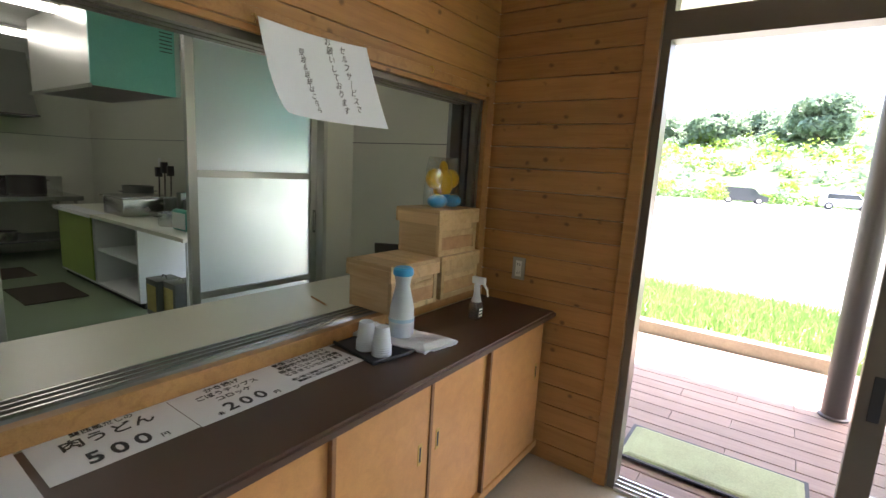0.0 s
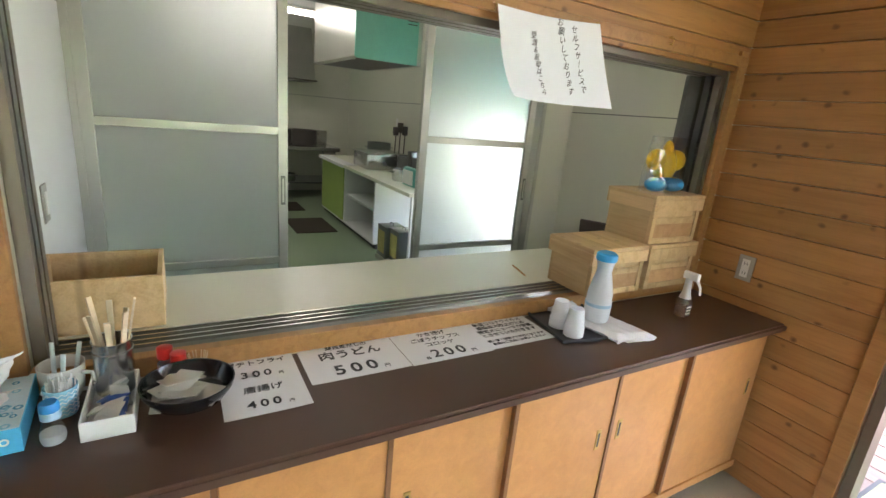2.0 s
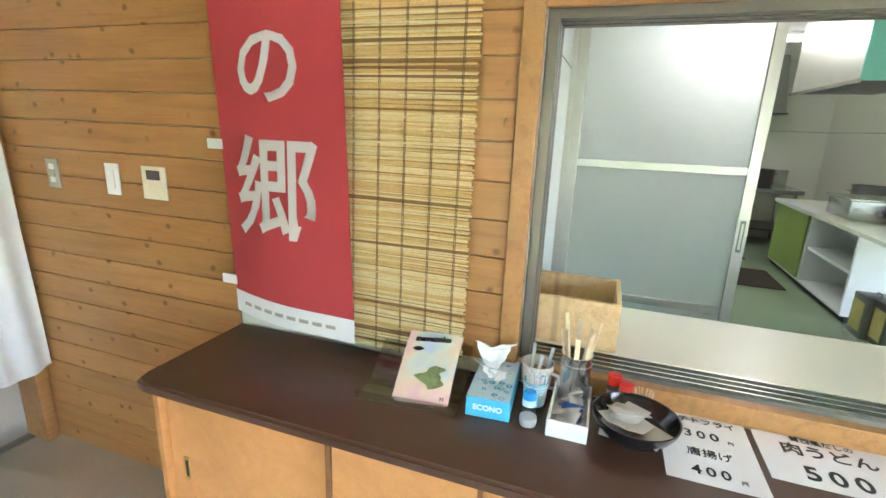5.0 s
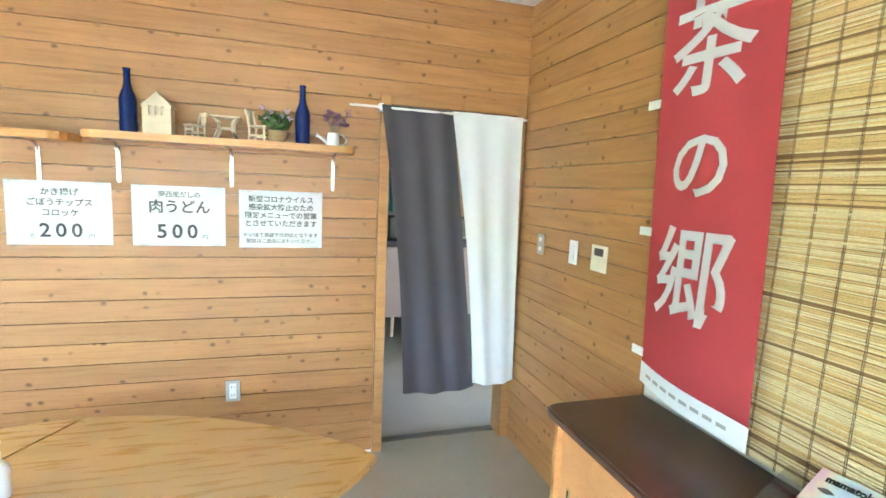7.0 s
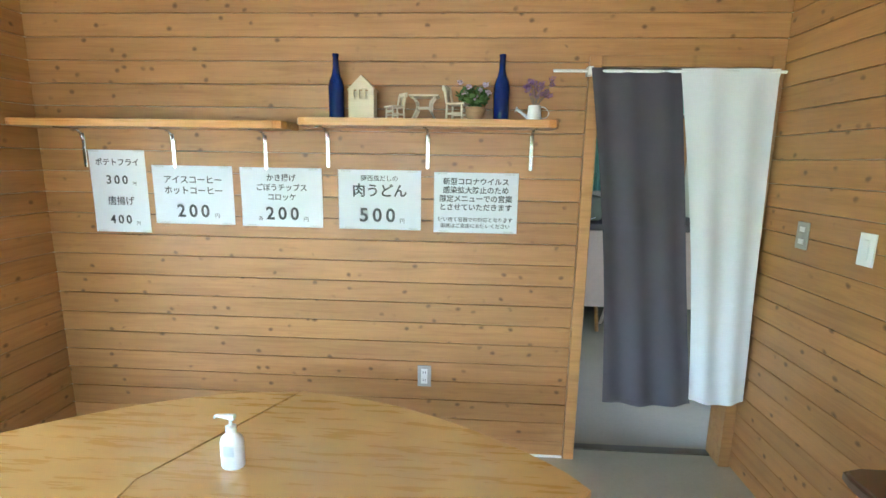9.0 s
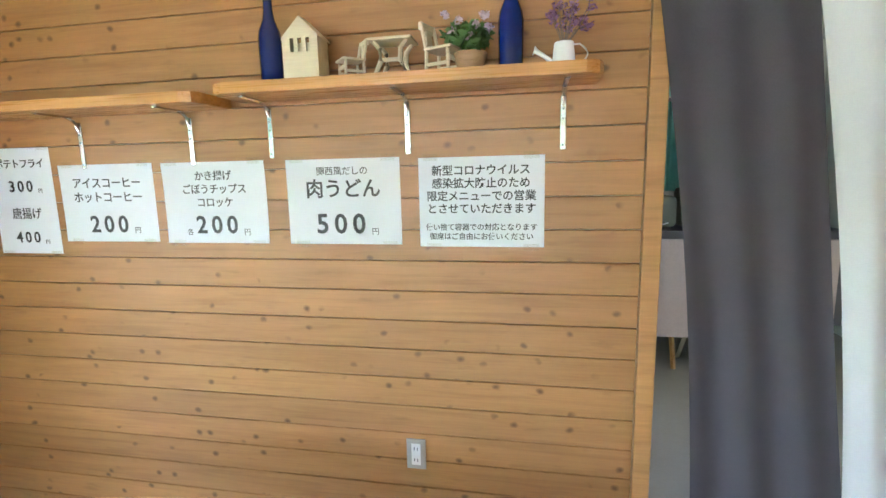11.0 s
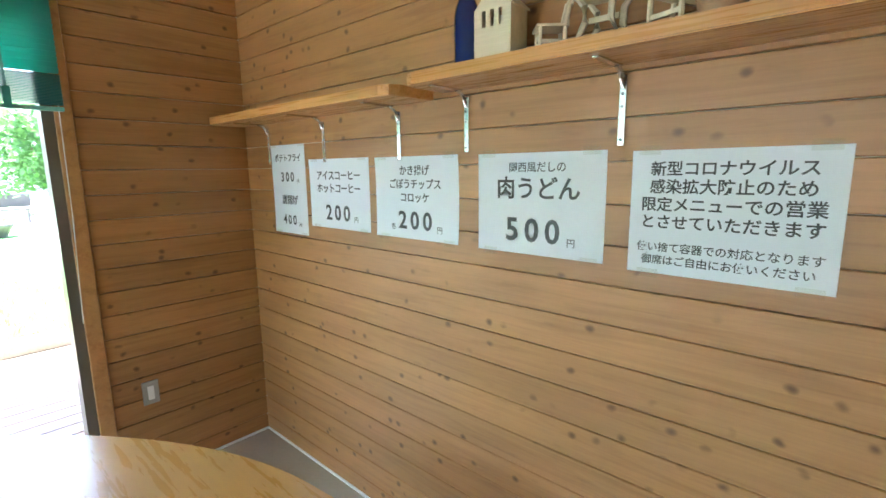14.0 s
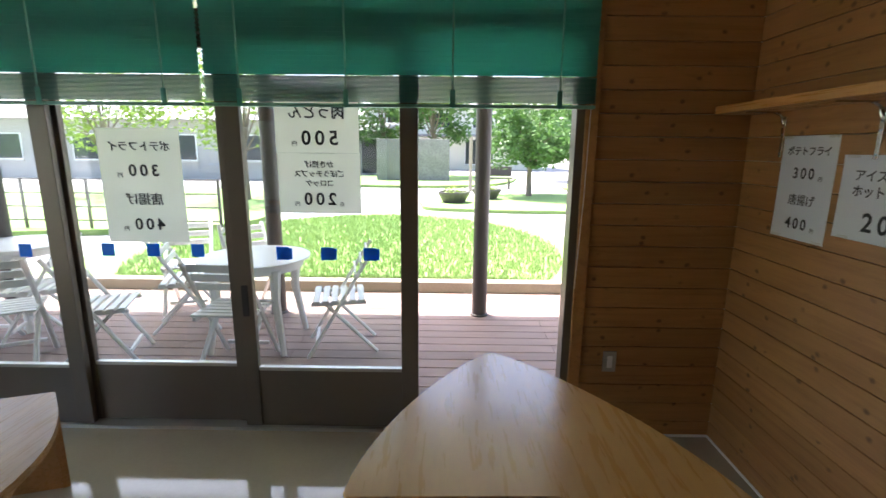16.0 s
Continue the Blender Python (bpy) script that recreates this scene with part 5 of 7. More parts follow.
for k in range(22):
    a, r = k * 2.4, 0.024 * math.sqrt((k + 0.5) / 22)
    part("stick", sweep([(cx + r * math.cos(a), cy + r * math.sin(a), CZ + 0.01), (cx + r * 1.25 * math.cos(a), cy + r * 1.25 * math.sin(a), CZ + 0.08 + 0.004 * (k % 3))], 0.0022, 5), WHITE, tp)
tb = thing("tissue_box", "light blue tissue box with printed circles", "tissue box", (-1.36, -0.84, CZ))
m = pose(-1.365, -0.838, CZ + 0.001, 0, 0, 4)
TBLUE = paint("blue_carton", (0.08, 0.5, 0.78), 0.45)
part("carton", box(-0.118, -0.057, 0, 0.118, 0.057, 0.055, bevel=0.0015, m=m), TBLUE, tb)
part("top_print", box(-0.116, -0.055, 0.0552, 0.116, 0.055, 0.0558, m=m), paint("pale_blue_carton", (0.55, 0.72, 0.8), 0.45), tb)
CIRC = [paint("circle_print", (0.04, 0.3, 0.5), 0.45), paint("circle_print_pale", (0.25, 0.55, 0.7), 0.45)]
for k in range(34):
    x, y, r = rnd.uniform(-0.105, 0.105), rnd.uniform(-0.046, 0.046), rnd.uniform(0.004, 0.009)
    bm = lathe([(r * 0.5, 0.0), (r, 0.0)], (0, 0, 0), 16)
    bmesh.ops.transform(bm, matrix=m @ Matrix.Translation((x, y, 0.0563)), verts=bm.verts[:])
    part("printed_ring", bm, CIRC[k % 2], tb)
letters("lettering", "ECONO", 0.021, m @ Matrix.Translation((0.1186, 0, 0.028)) @ pose(0, 0, 0, 90, 0, 90), WHITE, tb, "", 0.03)
for k, (dy, hh, sg_) in enumerate(((0.0, 0.075, 1), (-0.012, 0.095, -1))):
    part("tissue", sheet(14, 14, lambda u, v: m @ Vector((0.02 - 0.05 * k + 0.03 * sg_ * (u - 0.5) + 0.045 * v * sg_ * 0.6 + 0.012 * noise.noise((u * 4, v * 4, k)), dy + (u - 0.5) * (0.03 + 0.09 * v) + 0.012 * noise.noise((u * 5, v * 5, k + 7)), 0.0565 + hh * v * (0.8 + 0.4 * abs(u - 0.4)) - 0.03 * max(0, v - 0.6) * (1 + u))), 0.0006), TOWEL, tb, smooth=True)
sb = thing("salt_bottle", "small clear bottle of white salt with a blue cap", "salt shaker", (-1.265, -0.728, CZ))
part("bottle", lathe([(0, 0.001), (0.021, 0.001), (0.024, 0.012), (0.022, 0.03), (0.016, 0.055), (0.015, 0.068), (0, 0.068)], (-1.265, -0.728, CZ), 24), PET, sb, smooth=True)
part("salt", lathe([(0, 0.003), (0.02, 0.003), (0.0225, 0.012), (0.0215, 0.024), (0, 0.026)], (-1.265, -0.728, CZ), 24), TOWEL, sb, smooth=True)
part("band", lathe([(0.0165, 0.058), (0.0175, 0.058), (0.0172, 0.075), (0.0165, 0.075)], (-1.265, -0.728, CZ), 24), paint("pale_cap_band", (0.4, 0.6, 0.75), 0.35), sb)
part("cap", lathe([(0, 0.068), (0.0175, 0.0755), (0.0175, 0.09), (0.015, 0.094), (0, 0.094)], (-1.265, -0.728, CZ), 24), BLUE, sb, smooth=True)
for x, y, h in ((-1.45, -0.527, 0.09), (-1.425, -0.497, 0.082)):
    b = thing("spice_bottle", "small chilli shaker bottle with a red cap", "spice bottle", (x, y, CZ), "spice bottles on the counter")
    part("bottle", lathe([(0, 0.001), (0.0165, 0.001), (0.0175, 0.004), (0.0175, h * 0.62), (0.013, h * 0.68), (0, h * 0.68)], (x, y, CZ), 20), PET, b, smooth=True)
    part("spice", lathe([(0, 0.003), (0.016, 0.003), (0.016, h * 0.3), (0, h * 0.32)], (x, y, CZ), 20), paint("chilli_powder", (0.32, 0.08, 0.02), 0.9, fine=300), b)
    part("label_band", lathe([(0.0178, h * 0.2), (0.0178, h * 0.5)], (x, y, CZ), 20), WHITE, b)
    part("cap", lathe([(0.0175, h * 0.66), (0.0185, h * 0.7), (0.0185, h * 0.98), (0.016, h), (0, h)], (x, y, CZ), 20), RED, b, smooth=True)
cx, cy = -1.435, -0.452
tj = thing("toothpick_jar", "clear little jar of wooden toothpicks", "jar", (cx, cy, CZ))
part("jar", lathe([(0, 0.001), (0.018, 0.001), (0.019, 0.045), (0.017, 0.045)], (cx, cy, CZ), 20), PET, tj, smooth=True)
for k in range(16):
    a = k * 2.4
    part("toothpick", sweep([(cx + 0.009 * math.cos(a), cy + 0.009 * math.sin(a), CZ + 0.004), (cx + 0.024 * math.cos(a), cy + 0.024 * math.sin(a), CZ + 0.064)], 0.0011, 4), CHIP, tj)

# magazines in a clear stand
ms = thing("magazine_stand", "clear acrylic magazine stand on the counter", "stand", (-1.33, -1.08, CZ))
RM = pose(-1.335, -1.06, CZ + 0.001, 0, 0, 6)
part("base_plate", box(-0.12, -0.135, 0.0, 0.13, 0.14, 0.003, m=RM), PET, ms)
part("back_plate", box(-0.003, -0.135, 0, 0.0, 0.14, 0.2, m=RM @ Matrix.Translation((0.02, 0, 0.004)) @ pose(0, 0, 0, 0, -62, 0)), PET, ms)
part("lip", box(0.12, -0.135, 0.003, 0.124, 0.14, 0.025, m=RM), PET, ms)
m, nt, b = nodes_of("magazine_cover")
vv = coords(nt, (1, 1, 1), False)
c = ramp(nt, tex_noise(nt, vv, 7.0, 3.0), [(0.3, (0.75, 0.3, 0.5)), (0.45, (0.8, 0.6, 0.3)), (0.58, (0.55, 0.72, 0.5)), (0.72, (0.35, 0.55, 0.75))])
nt.links.new(mix_col(nt, 0.35, c, (0.75, 0.62, 0.75)), b.inputs["Base Color"])
b.inputs["Roughness"].default_value = 0.25
COVER = m
for k in range(3):
    mg = thing("magazine", "colourful pastel magazine leaning in the stand", "magazine", (-1.3, -1.03, CZ + 0.05), "magazines in the stand")
    mm = RM @ Matrix.Translation((0.112 - 0.006 * k, 0.045 - 0.006 * k, 0.008 + 0.001 * k)) @ pose(0, 0, 0, 0, -55, 0) @ pose(0, 0, 0, 0, 0, -7)
    part("cover", sheet(10, 12, lambda u, v: mm @ Vector((0.006 + 0.004 * math.sin(3.14 * v) - 0.012 * v * v * u, (u - 0.5) * 0.148, 0.21 * v)), 0.0035), COVER, mg, smooth=True)
    if k == 0:
        letters("title", "mamatoko", 0.025, mm @ Matrix.Translation((0.0085, -0.008, 0.192)) @ pose(0, 0, 0, 90, 0, 90), INK, mg, "", 0.03, 0.0008)
        letters("issue", "71", 0.014, mm @ Matrix.Translation((0.0115, 0.056, 0.014)) @ pose(0, 0, 0, 90, 0, 90), INK, mg, "", 0.01, 0.0008)
        part("cover_shape", sheet(16, 28, lambda u, v: mm @ Vector((0.0122, 0.014 + (u - 0.5) * 0.09 * math.sin(3.14159 * v) ** 0.6 * (0.75 + 0.4 * noise.noise((v * 5, 1, 2))) + 0.012 * math.sin(v * 9), 0.038 + 0.07 * v)), 0.0006), paint("olive_print", (0.2, 0.26, 0.1), 0.3, var=0.4, scale=30), mg)
        part("cover_leaf", sheet(8, 4, lambda u, v: mm @ Vector((0.0118, -0.045 + (u - 0.5) * 0.036, 0.158 + (v - 0.5) * 0.014 * math.sin(3.14 * u))), 0.0006), POST, mg)

# ---- reed blind and banner ----
rb = thing("reed_blind", "roll-up blind of split reeds tied with dark cord", "blind", (XW + 0.03, -1.3, 0.84))
RB0, RB1 = -1.6, -0.955


def reed_x(z):
    return XW + 0.035 + 0.012 * math.sin(z * 2.3)


rnd = random.Random(17)
STRAWS = [[], [], []]
z = 0.843
while z < 2.42:
    th = rnd.uniform(0.0022, 0.0042)
    y0, y1 = RB0 + rnd.uniform(-0.012, 0.014), RB1 + rnd.uniform(-0.005, 0.004)
    STRAWS[rnd.choice((0, 0, 0, 0, 0, 0, 1, 1, 1, 1, 1, 1, 1, 0, 0, 2))].append((z, th, y0, y1, rnd.uniform(-0.003, 0.003), rnd.uniform(-0.004, 0.004)))
    z += th * 1.85
REEDS = [REED, sheer("pale_reed", (0.84, 0.68, 0.37), 0.25, 0.5, 0.25), sheer("brown_reed", (0.3, 0.17, 0.06), 0.15, 0.6, 0.3)]
for k, lst in enumerate(STRAWS):
    for z, th, y0, y1, dx, tilt in lst:
        x = reed_x(z) + dx
        part("reed", sweep([(x, y0, z - tilt), (x + 0.001, (y0 + y1) / 2, z + 0.001), (x, y1, z + tilt)], th, 5), REEDS[k], rb)
for k in range(8):
    y = RB0 + 0.04 + k * (RB1 - RB0 - 0.08) / 7
    for s in (-1, 1):
        part("cord", sweep([(reed_x(0.84 + 1.58 * i / 40) + (0.0065 if i % 2 else 0.005) * 1.0, y + s * 0.002, 0.84 + 1.58 * i / 40) for i in range(41)], 0.0011, 4), paint("dark_cord", (0.16, 0.09, 0.04), 0.8) if k == 0 and s < 0 else bpy.data.materials["dark_cord"], rb)

bn = thing("hanging_banner", "tall red cloth banner with white brushed characters", "banner", (XW + 0.09, -1.55, 0.9))


def ban(u, v):
    y0, y1 = -1.785 + 0.03 * (1 - v), -1.375 + 0.09 * (1 - v)
    return Vector((XW + 0.07 + 0.02 * math.sin(4 * u + 1.5 * v) + 0.05 * u * (1 - v), y0 + (y1 - y0) * u, 0.965 + 0.02 * u * -1 + 1.6 * v))


part("cloth", sheet(24, 50, ban, 0.0012), REDCLOTH, bn, smooth=True)
part("hem", sheet(24, 4, lambda u, v: ban(u, 0) + Vector((0.002, 0.003 * u, -0.075 + 0.076 * v)), 0.0012), WHITECLOTH, bn, smooth=True)
for i in range(8):
    part("print_bar", sheet(4, 1, lambda u, v: ban(0.1 + 0.1 * i + 0.07 * u, 0) + Vector((0.0045, 0, -0.042 + 0.012 * v)), 0.0004), PLATE, bn)
def on_banner(co):
    """Lays a point of the lettering on the cloth."""
    v = (co.z - 0.955) / 1.6
    y0, y1 = -1.785 + 0.03 * (1 - v), -1.375 + 0.09 * (1 - v)
    p = ban((co.y - y0) / (y1 - y0), v)
    return Vector((p.x + 0.004, co.y, co.z))


for ch, v, sz in (("茶", 0.665, 0.32), ("の", 0.44, 0.25), ("郷", 0.215, 0.33)):
    p = ban(0.46, v)
    letters("lettering", ch, sz, Matrix.Translation(p + Vector((0.022, 0, 0))) @ pose(0, 0, 0, 90, 0, 90), WHITE, bn, "", 0.014, 0.0006, squeeze=0.92, wrap=on_banner)
for v in (0.02, 0.3, 0.58, 0.86):
    p = ban(0, v)
    part("loop", box(p.x - 0.004, p.y - 0.055, p.z - 0.016, p.x + 0.004, p.y + 0.005, p.z + 0.016, bevel=0.002), WHITECLOTH, bn)


# ---- plates on the walls ----
def wall_plate(name, label, cat, m, w, h, body, kinds):
    """A plate on m (its middle, facing z)."""
    p = thing(name, label, cat, m.translation, "fittings on the boarded walls")
    part("plate", box(-w / 2, -h / 2, 0.0005, w / 2, h / 2, 0.006, bevel=0.0015, m=m), body, p)
    if kinds == "socket":
        part("insert", box(-w * 0.24, -h * 0.36, 0.006, w * 0.24, h * 0.36, 0.008, bevel=0.0007, m=m), WHITE, p)
        for dy in (-0.022, 0.022):
            for dx in (-0.006, 0.006):
                part("slot", box(dx - 0.0013, dy - 0.006, 0.008, dx + 0.0013, dy + 0.006, 0.0085, m=m), BLACKMAT, p)
    elif kinds == "switch":
        for k in range(3):
            part("rocker", box(-w * 0.22, -0.036 + k * 0.026, 0.006, w * 0.22, -0.014 + k * 0.026, 0.009, bevel=0.001, m=m), WHITE if k != 1 else PLATE, p)
    elif kinds == "lever":
        part("rocker", box(-w * 0.2, -h * 0.3, 0.006, w * 0.2, h * 0.3, 0.011, bevel=0.002, m=m), WHITE, p)
    elif kinds == "panel":
        part("screen", box(-w * 0.28, h * 0.1, 0.006, w * 0.28, h * 0.38, 0.0085, bevel=0.001, m=m), POST, p, "small dark display")
        part("flap", box(-w * 0.42, -h * 0.42, 0.006, w * 0.42, h * 0.02, 0.0085, bevel=0.001, m=m), paint("cream_plastic", (0.72, 0.66, 0.48), 0.4), p)
    return p


def west_m(y, z):
    return Matrix.Translation((XW, y, z)) @ pose(0, 0, 0, 90, 0, 90)


wall_plate("wall_socket", "double socket on a grey metal plate", "socket", wall_m(0.154, YS, 0.443), 0.072, 0.118, PLATE, "socket")
wall_plate("wall_socket", "double socket on a grey metal plate", "socket", Matrix.Translation((-1.258, YN, 0.984)) @ pose(0, 0, 0, 90, 0, 0), 0.07, 0.115, PLATE, "socket")
wall_plate("light_switch", "single white switch on a grey metal plate", "switch", Matrix.Translation((XE, -2.415, 0.439)) @ pose(0, 0, 0, 90, 0, -90), 0.07, 0.115, PLATE, "lever")
wall_plate("light_switch", "three white rockers on a grey metal plate", "switch", west_m(-2.70, 1.285), 0.07, 0.115, PLATE, "switch")
wall_plate("light_switch", "white switch panel with small labels", "switch", west_m(-2.37, 1.285), 0.07, 0.118, WHITE, "lever")
wall_plate("air_conditioner_control", "cream control panel with a grey display", "control panel", west_m(-2.16, 1.285), 0.115, 0.12, paint("cream_panel", (0.75, 0.7, 0.54), 0.4), "panel")
wall_plate("passage_switch", "tall white switch on the passage wall", "switch", Matrix.Translation((-2.14, KY0, 1.13)) @ pose(0, 0, 0, 90, 0, 180), 0.07, 0.125, PLATE, "lever")

# ---- split curtain ----
cr = thing("curtain_rod", "slim white rod across the curtained doorway", "rod", (-1.0, YS + 0.04, 1.985))
part("bar", sweep([(-1.46, YS + 0.045, 1.985), (-0.43, YS + 0.045, 1.985)], 0.007, 8), WHITE, cr, smooth=True)
part("bracket", box(-0.61, YS + 0.001, 1.965, -0.585, YS + 0.055, 2.005, bevel=0.003), WHITE, cr)


def curtain(name, label, y, top0, top1, bot0, bot1, zb, material, folds, seed):
    c = thing(name, label, "curtain", ((top0 + top1) / 2, y, zb), "halves of the split curtain")

    def f(u, v):
        x = (bot0 + (bot1 - bot0) * u) * (1 - v) + (top0 + (top1 - top0) * u) * v - 0.03 * math.sin(3.14159 * v) * (1 - u)
        w = math.sin(u * folds * 6.283 + seed + 0.6 * math.sin(3 * v)) * 0.012 * (1 - 0.5 * v) + 0.01 * noise.noise((u * 3, v * 2.5, seed))
        return Vector((x, y + w + 0.035 * (1 - v) ** 2, zb + (1.99 - zb) * v - 0.02 * math.sin(3.14 * u) * (1 - v) ** 4))
    part("cloth", sheet(48, 60, f, 0.0012), material, c, smooth=True)
    part("heading", sheet(48, 2, lambda u, v: f(u, 0.985 + 0.02 * v) + Vector((0, 0.004, 0)), 0.001), material, c, smooth=True)
    part("hem", sheet(48, 1, lambda u, v: f(u, 0.012 * v) + Vector((0, 0.002, 0)), 0.001), material, c, smooth=True)
    return c


curtain("split_curtain", "charcoal grey linen half of the doorway curtain", YS + 0.045, -0.60, -1.01, -0.76, -1.2, 0.385, GREYCLOTH, 2.6, 1.0)
curtain("split_curtain", "white linen half of the doorway curtain", YS + 0.05, -1.0, -1.43, -1.19, -1.455, 0.41, WHITECLOTH, 2.2, 4.0)

# ---- shelves ----
for x0, x1, z, lab in ((0.785, 2.135, 1.738, "empty varnished pine wall shelf on steel brackets"), (-0.45, 0.735, 1.755, "varnished pine wall shelf carrying ornaments")):
    s = thing("wall_shelf", lab, "shelf", ((x0 + x1) / 2, YS, z), "wall shelves")
    r = 0.05
    outl = [(x0, YS + 0.001), (x1, YS + 0.001), (x1, YS + 0.2 - r), (x1 - r * 0.3, YS + 0.2 - r * 0.3), (x1 - r, YS + 0.2), (x0 + r, YS + 0.2), (x0 + r * 0.3, YS + 0.2 - r * 0.3), (x0, YS + 0.2 - r)]
    bm = prism(outl, z - 0.034, z)
    bmesh.ops.bevel(bm, geom=[e for e in bm.edges if abs(e.verts[0].co.z - e.verts[1].co.z) < 1e-4], offset=0.003, segments=2, affect="EDGES")
    part("board", bm, SHELF, s)
    for bx in ((1.9, 1.43, 0.957) if x0 > 0.5 else (0.642, 0.147, -0.353)):
        zt = z - 0.035
        bk = part("bracket", box(bx - 0.009, YS + 0.001, zt - 0.19, bx + 0.009, YS + 0.0045, zt - 0.02, bevel=0.0015), STEEL, s, "bright steel shelf bracket")
        part("arm", box(bx - 0.008, YS + 0.03, zt - 0.006, bx + 0.008, YS + 0.165, zt - 0.0005, bevel=0.001), STEEL, bk)
        part("brace", sweep([(bx, YS + 0.006, zt - 0.05), (bx, YS + 0.013, zt - 0.028), (bx, YS + 0.026, zt - 0.014), (bx, YS + 0.05, zt - 0.005)], 0.0085, 8, 0.5), STEEL, bk, smooth=True)
        for dz in (0.065, 0.095, 0.175):
            part("screw", lathe([(0, 0.0), (0.004, 0.0), (0.004, 0.0015), (0, 0.002)], (0, 0, 0), 10), DARKSTEEL, bk).data.transform(Matrix.Translation((bx, YS + 0.0047, zt - dz)) @ pose(0, 0, 0, -90))
SZ, SY = 1.756, YS + 0.11
for x, y in ((0.568, SY - 0.02), (-0.195, SY - 0.02)):
    b = thing("blue_bottle", "tall cobalt blue glass bottle on the shelf", "bottle", (x, y, SZ), "blue bottles on the shelf")
    part("glass", lathe([(0, 0.004), (0.03, 0), (0.036, 0.006), (0.037, 0.14), (0.033, 0.165), (0.019, 0.2), (0.0145, 0.23), (0.0135, 0.275), (0.0155, 0.277), (0.0155, 0.288), (0, 0.288)], (x, y, SZ), 32), BLUEGLASS, b, smooth=True)
hs = thing("toy_house", "small plain wooden toy house with three windows", "toy house", (0.44, SY, SZ))
bm = bmesh.new()
for x0, x1, z0, z1 in ((0.382, 0.498, 0.0, 0.085), (0.382, 0.498, 0.125, 0.13), (0.382, 0.408, 0.085, 0.125), (0.42, 0.4335, 0.085, 0.125), (0.4465, 0.46, 0.085, 0.125), (0.472, 0.498, 0.085, 0.125)):
    add_box(bm, x0, SY + 0.03, SZ + z0, x1, SY + 0.036, SZ + z1)
part("front", bm, TOY, hs)
part("back", box(0.382, SY - 0.04, SZ, 0.498, SY - 0.034, SZ + 0.13), TOY, hs)
for x in (0.382, 0.492):
    part("side", box(x, SY - 0.034, SZ, x + 0.006, SY + 0.03, SZ + 0.13), TOY, hs)
gm = Matrix(((1, 0, 0, 0.44), (0, 0, 1, 0), (0, 1, 0, SZ), (0, 0, 0, 1)))
part("gable", prism([(-0.058, 0.1302), (0.058, 0.1302), (0, 0.188)], SY + 0.03, SY + 0.036, gm), TOY, hs)
for s in (-1, 1):
    part("roof", prism([(0, 0.19), (s * 0.064, 0.128), (s * 0.064, 0.123), (0, 0.184)], SY - 0.044, SY + 0.029, gm), TOY, hs)


def toy_chair(x, y, a, k=1.0):
    c = thing("toy_chair", "little plain wooden toy chair on the shelf", "toy chair", (0, 0, 0), "toy furniture on the shelf")
    for sx in (-1, 1):
        part("back_post", sweep([(sx * 0.03, -0.032, 0), (sx * 0.03, -0.03, 0.055), (sx * 0.029, -0.045, 0.125)], 0.005, 6), TOY, c)
        part("front_leg", sweep([(sx * 0.032, 0.032, 0), (sx * 0.03, 0.03, 0.055)], 0.005, 6), TOY, c)
        part("side_rail", box(sx * 0.03 - 0.003, -0.028, 0.018, sx * 0.03 + 0.003, 0.028, 0.026), TOY, c)
    part("seat", box(-0.038, -0.034, 0.055, 0.038, 0.042, 0.062, bevel=0.002), TOY, c)
    part("top_rail", box(-0.034, -0.05, 0.106, 0.034, -0.042, 0.126, bevel=0.002), TOY, c)
    part("splat", box(-0.012, -0.045, 0.062, 0.012, -0.038, 0.11), TOY, c)
    part("front_rail", box(-0.028, 0.028, 0.03, 0.028, 0.033, 0.042), TOY, c)
    c.matrix_basis = pose(x, y, SZ, 0, 0, a) @ Matrix.Scale(k, 4)
    return c


toy_chair(0.29, SY, -50, 0.95)
toy_chair(0.005, SY - 0.01, 70, 1.2)
tt = thing("toy_table", "little plain wooden toy table with curved legs", "toy table", (0.155, SY, SZ))
part("tabletop", box(0.088, SY - 0.045, SZ + 0.098, 0.222, SY + 0.05, SZ + 0.106, bevel=0.002), TOY, tt)
for sx in (-1, 1):
    for yy in (-0.03, 0.035):
        part("leg", sweep([(0.155 + sx * 0.05, SY + yy, SZ), (0.155 + sx * 0.03, SY + yy, SZ + 0.04), (0.155 + sx * 0.032, SY + yy, SZ + 0.075), (0.155 + sx * 0.05, SY + yy, SZ + 0.098)], [0.006, 0.008, 0.008, 0.006], 6), TOY, tt, smooth=True)
part("stretcher", box(0.12, SY + 0.0, SZ + 0.045, 0.19, SY + 0.006, SZ + 0.057), TOY, tt)
PETAL = sheer("pink_petal", (0.72, 0.58, 0.66), 0.4)
WICKER = wood("brown_wicker", (0.34, 0.2, 0.09), (0.52, 0.33, 0.16), 0.6, 0.0, grain=3.0)
pb = thing("flower_basket", "wicker pot of artificial white and pink flowers", "flower pot", (-0.075, SY - 0.02, SZ))
part("pot", lathe([(0, 0), (0.033, 0)] + [(0.033 + 0.0022 * k + (0.002 if k % 2 else 0), 0.005 + 0.006 * k) for k in range(9)] + [(0.05, 0.058), (0.045, 0.058), (0, 0.045)], (-0.075, SY - 0.02, SZ), 24), WICKER, pb, smooth=True)
part("leaves", leaf_mesh("leaves", [((-0.075, SY - 0.02, SZ + 0.1), 0.062, 240), ((-0.03, SY - 0.02, SZ + 0.11), 0.04, 90)], 0.016, 61, LEAF), LEAF, pb)
